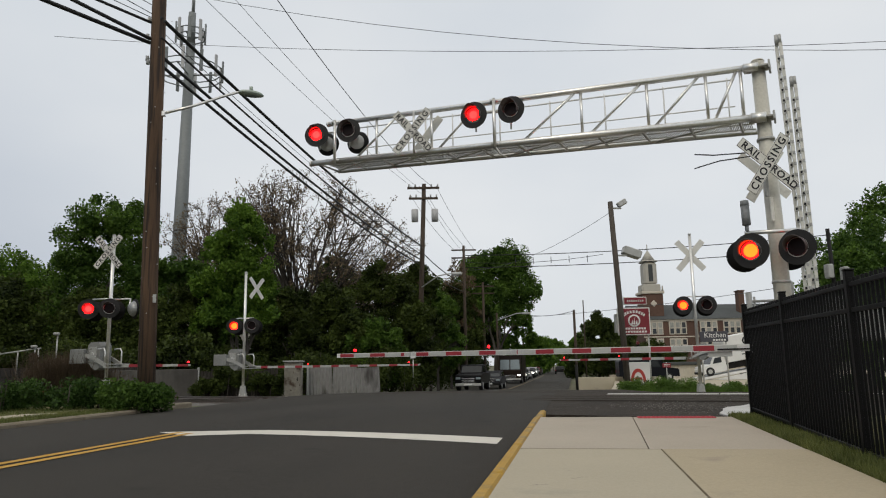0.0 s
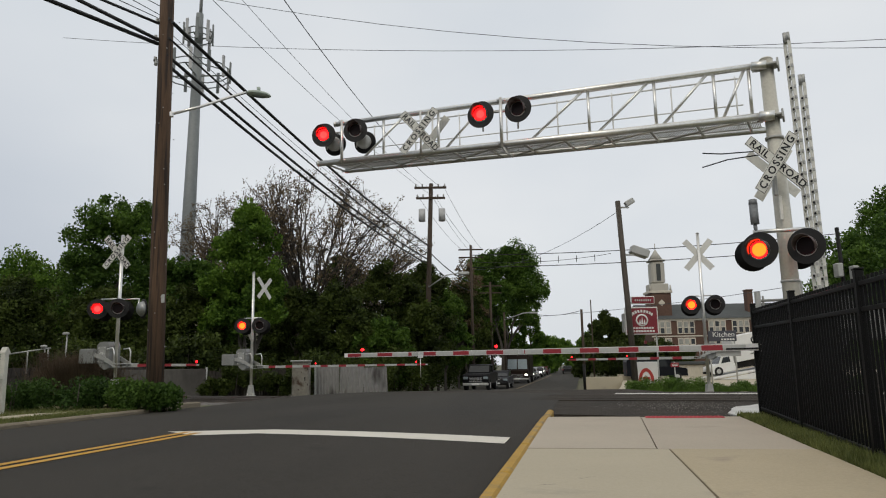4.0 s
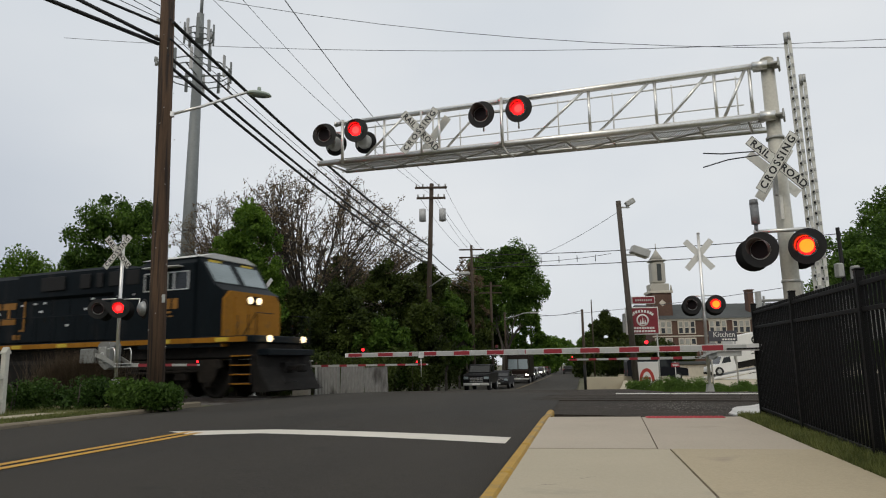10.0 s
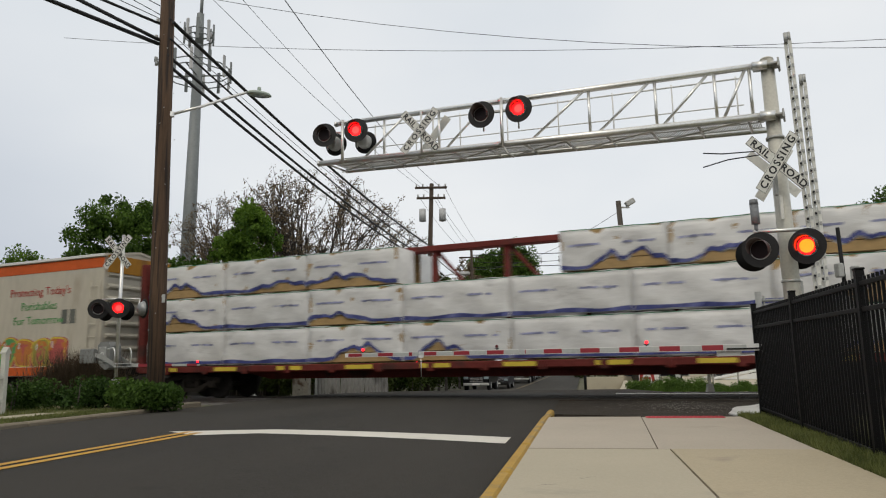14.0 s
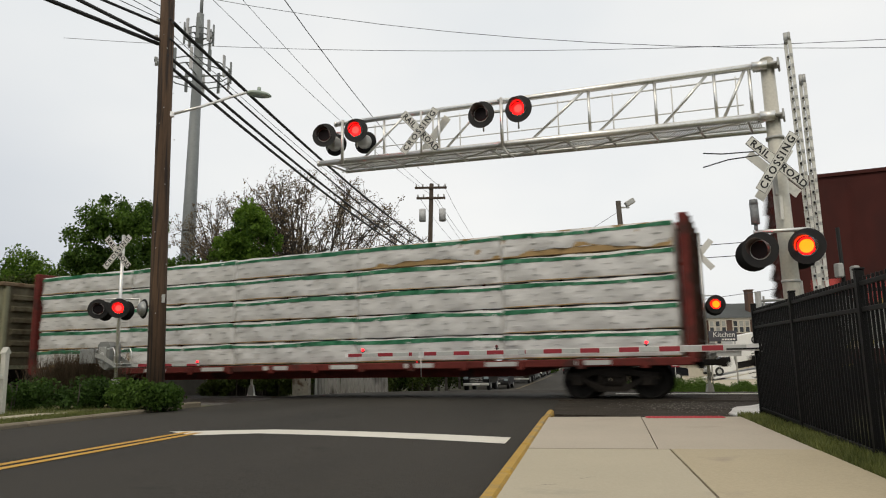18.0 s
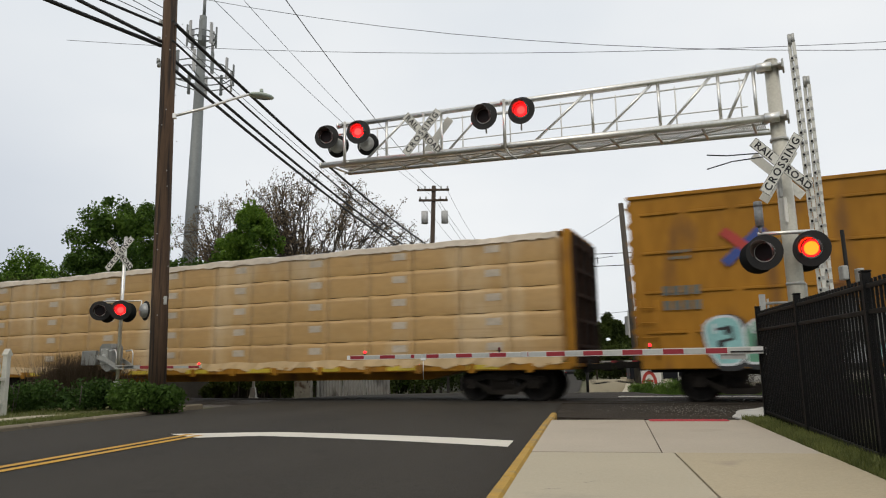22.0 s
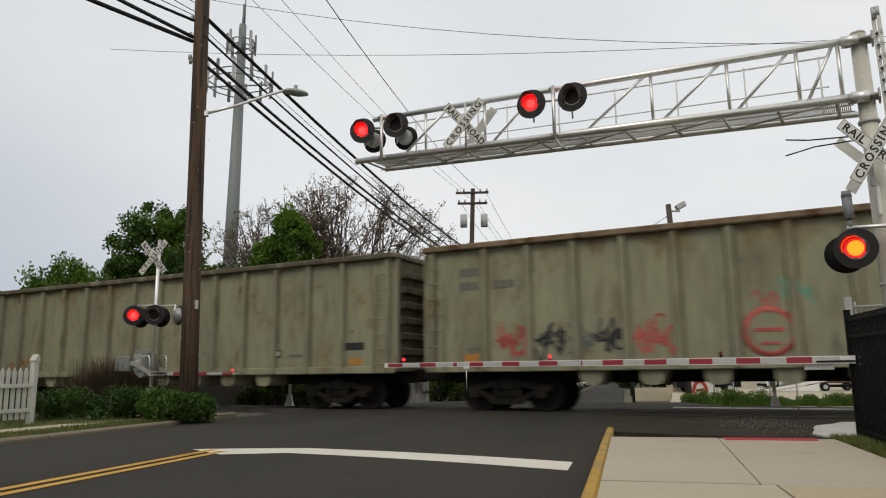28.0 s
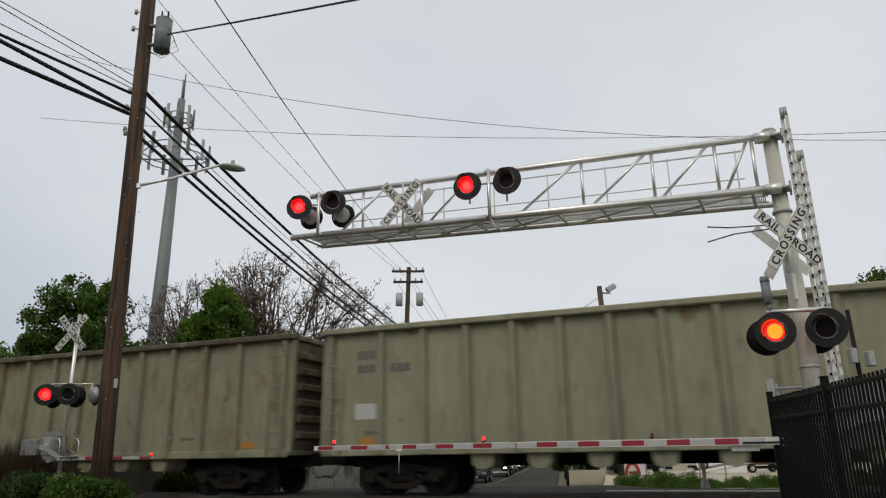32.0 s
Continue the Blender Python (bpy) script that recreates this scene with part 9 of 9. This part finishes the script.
def covered_hopper(label, h, skin, emblem="dark"):
    root = thing("covered_hopper", label, "railcar", "covered hoppers of the train")
    top = 4.35
    half = [(1.3, 1.15), (1.42, 1.32), (1.5, 1.6), (1.545, 1.95), (1.56, 2.35), (1.555, 2.75), (1.53, 3.1), (1.48, 3.4), (1.4, 3.68), (1.3, 3.88), (1.27, 3.93), (1.22, 3.95), (1.19, 4.18), (1.0, 4.3), (.6, top)]

    def ring(bm, x, low):
        out = []
        for s in (-1, 1):
            side = []
            for k, (y, z) in enumerate(half):
                if z < low:
                    y = next((ya + (yb - ya) * (low - za) / (zb - za) for (ya, za), (yb, zb) in zip(half, half[1:]) if za <= low < zb), y)
                side.append(bm.verts.new((x, s * y, max(z, low))))
            out += side if s < 0 else side[::-1]
        return out
    bm = B()
    # the ends are cut back in a round arch over the slope sheets
    cuts = []
    for k in range(11):
        u = k / 10
        cuts.append((h - 1.85 + 1.6 * u, 1.15 + 2.0 * math.sqrt(max(0.0, 1 - (1 - u) ** 2))))
    rings = [ring(bm, -x, z) for x, z in cuts[::-1]] + [ring(bm, x, z) for x, z in cuts]
    for a, b2 in zip(rings, rings[1:]):
        m = len(a)
        for i in range(m):
            q = bm.faces.new((a[i], a[(i + 1) % m], b2[(i + 1) % m], b2[i]))
            q.smooth = i != m - 1
    bm.faces.new(rings[0])
    bm.faces.new(rings[-1])
    body = part("body", bm, skin, root, "smooth curved hopper body")
    bm = B()
    for s in (-1, 1):
        tube(bm, [(-h + .3, s * 1.27, 3.96), (h - .3, s * 1.27, 3.96)], .035, 8)
    part("eave_bar", bm, skin, root)
    bm = B()
    bbox(bm, -h, h, -1.5, -1.36, 1.1, 1.28, .02)
    bbox(bm, -h, h, 1.36, 1.5, 1.1, 1.28, .02)
    for s in (-1, 1):
        bbox(bm, s * h - .1, s * h + .1, -1.5, 1.5, 1.05, 1.3, .02)
    part("side_sill", bm, skin, root)
    for s in (-1, 1):
        bm = B()
        for y in (-1.42, 1.34):
            bbox(bm, s * (h - .15) - .05, s * (h - .15) + .05, y, y + .08, 1.25, 4.0, .01)
            bbox(bm, s * (h - .75) - .04, s * (h - .75) + .04, y, y + .08, 1.25, 3.6, .01)
        bbox(bm, s * (h - .9) - .9, s * (h - .9) + .9, -1.42, 1.42, 4.05, 4.12, .01)
        part("end_frame", bm, skin, root)
        # near-black on emblem cars: the shade behind the arch is in the colour
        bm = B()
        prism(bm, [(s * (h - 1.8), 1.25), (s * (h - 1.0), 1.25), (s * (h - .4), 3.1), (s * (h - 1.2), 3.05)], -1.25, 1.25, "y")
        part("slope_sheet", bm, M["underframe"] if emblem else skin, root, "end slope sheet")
        ladder(root, s * (h - .2) - .2, -1.53, .5, 3.9, .4, 9, skin)
    bm = B()
    for y in (-1.0, .4):
        bbox(bm, -h + .2, h - .2, y, y + .6, top + .01, top + .06, .01)
    part("running_board", bm, skin, root)
    boxes(root, "hatch_support", [(-h + .94 + k * (2 * h - 2) / 8, -h + 1.06 + k * (2 * h - 2) / 8, -1.04, 1.04, 4.1, top + .03) for k in range(9)], skin, "", .01)
    bm = B()
    bbox(bm, -h + 1.6, h - 1.6, -.32, .32, top, top + .22, .04)
    part("hatch", bm, skin, root)
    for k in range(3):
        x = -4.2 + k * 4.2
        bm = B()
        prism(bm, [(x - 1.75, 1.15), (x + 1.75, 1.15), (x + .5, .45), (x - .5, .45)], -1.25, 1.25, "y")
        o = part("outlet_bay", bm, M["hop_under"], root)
        bm = B()
        bbox(bm, x - .55, x + .55, -1.35, 1.35, .36, .48, .02)
        part("gate", bm, M["galv_dull"], o)
    bm = B()
    bbox(bm, -h + .3, h - .3, -.3, .3, .8, 1.12, .02)
    part("centre_sill", bm, M["underframe"], root)
    boxes(root, "reflector_bar", [(-h + 2.11 + k * (2 * h - 4.4) / 4, -h + 2.29 + k * (2 * h - 4.4) / 4, -1.56, -1.5, 1.5, 1.95 if 0 < k < 4 else 2.3) for k in range(5)], M["mark_orange"], "", .003)
    if emblem:
        for k in range(4):
            x = h - 3.3 + k * .52
            bm = B()
            for z0, z1 in ((3.2, 3.34), (3.39, 3.53), (3.58, 3.72)):
                ring = ((x + (z0 - 3.2) * .2, z0), (x + .42 + (z0 - 3.2) * .2, z0), (x + .42 + (z1 - 3.2) * .2, z1), (x + (z1 - 3.2) * .2, z1))
                bm.faces.new([bm.verts.new((px, -1.572 + max(0, pz - 2.75) ** 2 * .17, pz)) for px, pz in ring])
            part("emblem", bm, M["g_grey"] if emblem == "faded" else M["g_black"], root, "dark block emblem")
    marks(root, -1.575, [(-h + 2.15, 2.45, .85, .22, 4), (-h + 2.15, 2.15, .7, .18, 4), (-h + 5, 2.1, 1.2, .06, 6), (-h + 5, 2.0, 1.0, .05, 5), (0, 2.05, 1.1, .05, 6), (2.4, 2.1, 1.0, .05, 5), (4.6, 2.05, .9, .05, 5)], M["g_grey"])
    bogie(root, -h + 2.0)
    bogie(root, h - 2.0)
    couplers(root, h + .05)
    return root


def ride(ob, front, rear, back_to_front=False, size=1.0):
    """The thing runs along the track at a steady speed; size: its own scale."""
    c = (front + rear) / 2
    rows = []
    for t in (0.0, 8.0, 16.0, 24.0, 32.0):
        p = tr(c + SPEED * t, 0)
        rows.append((t, pose(p.x, p.y, 0, 0, 0, TRACK_TURN + (180 if back_to_front else 0))))
    ob.matrix_basis = rows[0][1]
    ob.scale = (size, size, size)
    MOVES.append((ob, rows))


loco1 = locomotive("dark blue diesel locomotive with yellow nose leading the train")
loco2 = locomotive("dark blue diesel locomotive running with its hood end first", True)
ride(loco1, -176.77, -198.23, size=1.037)
ride(loco2, -200.3, -220.7, True)

cb1 = centerbeam("centerbeam car with white and blue wrapped lumber, top tier part empty", 11.65, M["car_rust"], "blue",
                 [[(-11.4 + 3.257 * k, -11.4 + 3.257 * (k + 1)) for k in range(7)]] * 2 + [[(-11.4 + 3.21 * k, -11.4 + 3.21 * (k + 1)) for k in range(3)] + [(3.06 + 2.78 * k, 3.06 + 2.78 * (k + 1)) for k in range(3)]], 4.47)
ride(cb1, -223.22, -246.05)

rf = boxcar("cream refrigerator car with an orange stripe and graffiti", 10.58, M["car_cream"], 4.95, (-1.6, 1.6), 0, "refrigerator_car", M["car_cream"], M["car_cream"])
boxes(rf, "stripe", [(-10.56, 10.56, -1.462, -1.452, 4.5, 4.86)], M["car_orange"], "orange stripe", .003)
boxes(rf, "roof_edge", [(-10.58, 10.58, -1.53, -1.45, 4.88, 4.98)], M["white_paint"], "", .01)
boxes(rf, "end_panel", [(10.67, 10.7, -1.42, 1.42, 4.32, 4.93)], M["car_yellow"], "yellow end panel", .004)
boxes(rf, "sill_stripe", [(-10.3, 10.3, -1.515, -1.502, .8, 1.1)], M["car_orange"], "", .004)
door_set(rf, -1.6, 1.6, 4.3, M["car_cream"])
for k, line in enumerate(("Protecting Today's", "Perishables", "For Tomorrow")):
    words("lettering", line, .42, M["logo_red"] if k == 0 else M["g_green"], rf, pose(7.4, -1.462, 3.8 - .52 * k))
bm = B()
for d in ((-8.6, -4.4, 3.6, 3.9), (-8.6, -8.2, 2.9, 3.6), (-5.6, -4.4, 2.6, 2.9), (-7.4, -6.2, 2.6, 3.3)):
    box(bm, d[0], d[1], -1.462, -1.452, d[2], d[3])
part("emblem", bm, M["car_orange"], rf, "orange block emblem")
marks(rf, -1.453, [(-7.9, 2.2, 3.2, .24, 9), (-9.6, 3.0, .8, .2, 4), (8.6, 2.6, .8, .5, 2)], M["g_grey"])
graffiti(rf, 1.9, 9.0, 1.0, 2.25, -1.455, ["g_green", "g_orange", "g_olive", "g_faded_red"], 3, 8, "g_faded_red", "g_yellow", None, "g_orange")
ride(rf, -248.1, -269.9, size=1.03)

bx = boxcar("dark brown boxcar covered with bright graffiti", 9.29, M["car_brown"], 5.0, (-2.2, 2.0), 0)
door_set(bx, -3.2, 2.45, 4.9, M["car_brown"], 3, .025)
boxes(bx, "side_seam", [(-9.2 + k * .74, -9.14 + k * .74, -1.475, -1.45, 1.15, 4.85) for k in range(25) if not -3.3 < -9.2 + k * .74 < 2.5], M["car_brown"], "", .008)
graffiti(bx, -7.3, -.65, .62, 2.22, -1.512, ["g_sky"], 5, 6, "g_black", "g_white", "g_olive")
graffiti(bx, .35, 4.35, .8, 2.3, -1.512, ["g_green", "g_olive", "g_green", "g_yellow"], 7, 5, "g_black", None, "g_blue", "g_yellow")
graffiti(bx, 4.6, 8.9, .75, 2.15, -1.48, ["g_orange", "g_purple", "g_red", "g_orange"], 6, 5, "g_purple", None, "g_blue", "g_yellow")
graffiti(bx, 4.5, 7.6, .75, 1.5, -1.488, ["g_red", "g_purple"], 8, 4, "g_purple", None, None, "g_yellow")
graffiti(bx, -8.8, -7.4, .8, 2.0, -1.48, ["g_cream"], 9, 2, "g_olive", None, None, "g_white")
graffiti(bx, -.5, .3, .8, 2.1, -1.512, ["g_cream"], 10, 1, "g_olive", None, None, "g_white")
for k in range(4):
    for j in range(4):
        scrawl(bx, -6.35 + 1.55 * k, 2.45, .34, -1.512 - .001 * j, "mark_white", 70 + k)
marks(bx, -1.482, [(-2.9, 3.5, .9, .06, 6), (-2.8, 3.61, .95, .06, 6), (-2.9, 3.72, 1.0, .06, 5), (-.2, 3.78, .8, .05, 6), (-3.1, 2.62, .6, .05, 5), (.5, 2.75, .8, .05, 5), (.4, 2.66, .8, .05, 6), (-.6, 2.72, .2, .12, 2), (6.4, 2.75, .5, .08, 4)], M["mark_white"])
for x, z in ((-8.62, 2.4), (-7.75, 2.4), (-8.62, 2.08), (-7.75, 2.08)):
    for x0, x1 in ((x, x + .2), (x + .26, x + .48)):
        bm = B()
        box(bm, x0, x1, -1.49, -1.48, z, z + .24)
        part("number_panel", bm, M["g_red"], bx)
bm = B()
lathe(bm, [(.22, 0), (.3, 0), (.3, -.008), (.22, -.008)], Matrix.Translation((8.3, -1.48, 3.2)), 20)
for k in range(5):
    box(bm, 7.0 + k * .25, 7.16 + k * .25, -1.488, -1.48, 3.75 - k * .13, 3.98 - k * .13)
part("emblem", bm, M["mark_faded"], bx, "faded pale sprayed mark")
ride(bx, -272.1, -291.23, size=1.03)

cb2 = centerbeam("centerbeam car full of white and green wrapped lumber", 11.65, M["car_rust"], "green", [[(-11.4 + 4.56 * k, -11.4 + 4.56 * (k + 1)) for k in range(5)]] * 5, 4.5)
ride(cb2, -293.51, -316.36)

g1 = gondola("pale grey high-sided gondola, clean with dark scrawls", 9.86, M["gon_grey"], 1)
for k, x in enumerate((-6.8, -4.35)):
    scrawl(g1, x, 2.1, .95, -1.457, "g_black", 11 + k)
    scrawl(g1, x + .1, 2.3, .8, -1.457, "g_black", 13 + k)
ride(g1, -318.23, -338.55, size=1.03)

tx = boxcar("yellow boxcar with black double doors and graffiti", 9.28, M["car_yellow"], 4.95, (-2.5, 2.6), 0)
boxes(tx, "end_panel", [(9.3, 9.39, -1.42, 1.42, 4.45, 4.93)], M["mark_white"], "white upper end panel", .01)
door_set(tx, -2.5, 2.6, 4.85, M["car_black"])
boxes(tx, "side_corrugation", [(x0 + (x1 - x0) * i / 6 + .1, x0 + (x1 - x0) * (i + 1) / 6 - .1, -1.49, -1.45, 1.6 + k * .95, 1.67 + k * .95) for x0, x1 in ((-9.1, -2.6), (2.7, 9.1)) for k in range(4) for i in range(6)], M["car_yellow"], "", .015)
bm = B()
for d in ((5.0, 6.75, 4.0, 4.12), (5.1, 5.55, 3.6, 3.95), (5.66, 6.1, 3.6, 3.95), (6.22, 6.66, 3.6, 3.95)):
    box(bm, d[0], d[1], -1.5, -1.49, d[2], d[3])
part("emblem", bm, M["logo_red"], tx, "red block emblem")
words("lettering", "RAILCAR POOLING EXPERTS", .34, M["car_brown"], tx, pose(6.0, -1.495, 3.2), .96)
for s, key in ((1, "logo_red"), (-1, "logo_blue")):
    bm = B()
    box(bm, -.58, .58, -.006, .006, -.11, .11, m=Matrix.Translation((-6.75, -1.5 - .004 * s, 3.55)) @ Matrix.Rotation(radians(42 * s), 4, "Y"))
    part("emblem", bm, M[key], tx)
marks(tx, -1.492, [(-8.6, 2.5, .9, .22, 4), (-8.6, 2.15, .9, .22, 4), (-8.4, 3.5, .5, .07, 5), (-6.0, 3.6, .6, .07, 5), (-8.4, 3.35, .5, .07, 5), (8.0, 2.2, .7, .4, 2)], M["g_grey"])
marks(tx, -1.583, [(-2.2, 4.2, .8, .08, 5), (-2.2, 4.05, .8, .08, 5), (-2.2, 3.7, .8, .08, 5), (-2.2, 3.55, .8, .08, 5), (.4, 4.25, .9, .08, 5), (.4, 4.1, .9, .08, 6), (.4, 3.75, .9, .08, 5), (.3, 3.6, .9, .08, 6), (-1.4, 2.35, .4, .14, 2), (-.8, 2.3, .35, .3, 1),
                   (-2.3, 1.75, .8, .16, 3), (.6, 1.8, .9, .2, 4), (1.4, 1.5, .6, .1, 3), (1.4, 2.6, .6, .07, 4)], M["mark_white"])
graffiti(tx, 2.75, 7.1, .78, 2.2, -1.495, ["g_pink"], 15, 5, "g_black", None, "g_pink")
graffiti(tx, -7.7, -2.8, .85, 2.05, -1.495, ["g_teal", "g_soft_green", "g_teal", "g_white"], 16, 6, "g_black", "g_white")
for k in range(5):
    scrawl(tx, -5.2 + .5 * k, 2.5, .6, -1.495, "g_rust_tag", 60 + k)
bm = B()
box(bm, 8.1, 8.65, -1.5, -1.49, 2.25, 2.5)
box(bm, 8.08, 8.66, -1.5, -1.49, 2.6, 2.9)
part("patch", bm, M["mark_white"], tx)
ride(tx, -340.21, -359.52, size=1.04)

cb3 = centerbeam("centerbeam car with tan lumber under clear film", 11.8, M["car_yellow"], "tan", [[(-11.56 + 1.445 * k, -11.56 + 1.445 * (k + 1)) for k in range(16)]] * 5, 4.42)
bm = B()
lo, hi = [], []
for k in range(121):
    x = -11.56 + k * .1927
    hi.append(bm.verts.new((x, -1.45 - .02 * math.sin(k * 1.3), 1.2 + .02 * math.sin(k * .7))))
    lo.append(bm.verts.new((x, -1.475 - .03 * math.sin(k * 1.9), .98 + .05 * math.sin(k * .9) + .03 * math.sin(k * 2.3))))
for k in range(120):
    bm.faces.new((lo[k], lo[k + 1], hi[k + 1], hi[k]))
part("film_hem", bm, M["film_pale"], cb3, "ragged hem of the film")
# loose film bunched along the top of the load
bm = B()
rnd = random.Random(17)
rows3 = [[], [], [], []]
for k in range(181):
    x = -11.56 + k * .1284
    e = .05 + .05 * abs(math.sin(k * .23)) + .05 * abs(math.sin(k * .071 + 1)) + rnd.uniform(0, .035)
    for row, y, z in zip(rows3, (-1.4, -1.37, -1.0, 1.3), (4.36 - rnd.uniform(0, .06), 4.42 + e * .6, 4.44 + e, 4.44 + e * .4)):
        row.append(bm.verts.new((x, y + rnd.uniform(-.015, .015), z)))
for lo, hi in zip(rows3, rows3[1:]):
    for k in range(180):
        bm.faces.new((lo[k], lo[k + 1], hi[k + 1], hi[k]))
part("film_top", bm, M["film_clear"], cb3, "crumpled pale film over the top")
ride(cb3, -361.42, -384.56)

h1 = covered_hopper("pale grey covered hopper with dark emblem", 8.76, M["hop_grey"])
ride(h1, -385.62, -403.93, size=1.045)
h2 = covered_hopper("pale grey covered hopper with blue graffiti", 8.63, M["hop_grey"], "faded")
graffiti(h2, -3.2, 3.4, 1.3, 2.3, -1.58, ["g_blue", "g_blue", "g_sky"], 18, 7, "g_black", None, None, "g_yellow")
for k in range(3):
    scrawl(h2, 4.2 + .45 * k, 1.9, .8, -1.58, "g_grey", 90 + k)
ride(h2, -404.91, -422.94, size=1.045)
h3 = covered_hopper("tan covered hopper with faded marks", 8.63, M["hop_tan"], False)
ride(h3, -423.94, -441.97, size=1.045)

g2 = gondola("grey high-sided gondola with faded red graffiti and rusty rim", 9.95, M["gon_old"], 2)
for k, (x, key, size) in enumerate(((-7.9, "g_faded_red", .75), (-4.5, "g_faded_red", .75), (.35, "g_faded_red", .85), (2.7, "g_faded_red", .9), (6.95, "g_faded_red", .9), (-6.9, "g_black", .7), (-6.1, "g_grey", .6), (-5.4, "g_black", .7), (5.9, "g_black", .9))):
    for j in range(4):
        scrawl(g2, x, 1.55 + .13 * j, size, -1.457 - .001 * j, key, 20 + k * 5 + j)
bm = B()
lathe(bm, [(.43, 0), (.54, 0), (.54, -.006), (.43, -.006)], Matrix.Translation((-1.7, -1.457, 1.78)), 24)
bbox(bm, -2.0, -1.4, -1.463, -1.457, 1.78, 1.86, .002)
bbox(bm, -1.9, -1.5, -1.463, -1.457, 1.5, 1.56, .002)
part("graffiti", bm, M["g_faded_red"], g2)
scrawl(g2, -1.5, 2.6, .7, -1.457, "g_soft_green", 33)
scrawl(g2, -1.5, 2.68, .6, -1.458, "g_soft_green", 35)
scrawl(g2, -2.0, 2.5, .55, -1.457, "g_faded_red", 34)
scrawl(g2, 5.6, 2.3, .7, -1.457, "g_grey", 36)
ride(g2, -443.13, -463.84, size=1.04)
for k, (front, rear, text) in enumerate(((-464.85, -485.95, "grey high-sided gondola with dull stains"), (-487.3, -507.97, "grey high-sided gondola with orange rust smears"),
                                         (-509.17, -529.8, "grey-green high-sided gondola, plain and dusty"), (-530.9, -551.5, "grey high-sided gondola near the end of view"))):
    g = gondola(text, (front - rear) / 2 / 1.035, M["gon_old"] if k != 2 else M["gon_grey"], 50 + k, rim=M["gon_dirt_shade"] if k != 2 else M["gon_grey"])
    if k == 0:
        h = (front - rear) / 2 / 1.035
        for j, (x, z) in enumerate(((-h + 3.7, 1.45), (-h + 4.25, 1.58), (-h + 4.8, 1.66))):
            bm = B()
            bm.faces.new([bm.verts.new((x + math.cos(a) * .22 * (1 + .3 * math.sin(3 * a + j)), -1.456, z + math.sin(a) * .12 * (1 + .3 * math.cos(4 * a + j)))) for a in (q * .4189 for q in range(15))])
            part("rust_smear", bm, M["g_rust_orange"], g, "orange rust smear")
        boxes(g, "dark_plate", [(h - 1.78, h - .98, -1.464, -1.456, 1.66, 1.86)], M["g_black"], "dark rectangular patch", .002)
    if k == 1:
        for j, x in enumerate((-4.6, -2.2, 4.05, 6.35, 9.4)):
            bm = B()
            bm.faces.new([bm.verts.new((x + math.cos(a) * .09 * (1 + .3 * math.sin(3 * a + j)), -1.456, 1.62 + math.sin(a) * (.3 + .06 * j) * (1 + .2 * math.cos(5 * a)))) for a in (q * .4189 for q in range(15))])
            part("rust_smear", bm, M["mark_orange"], g, "orange rust smear")
    if k == 2:
        boxes(g, "placard", [(-9.03, -8.42, -1.462, -1.454, 1.9, 2.3)], M["mark_white"], "white placard", .002)
    ride(g, front, rear, size=1.035)


def motions():
    for ob, rows in MOVES:
        walk(ob, rows)


motions()
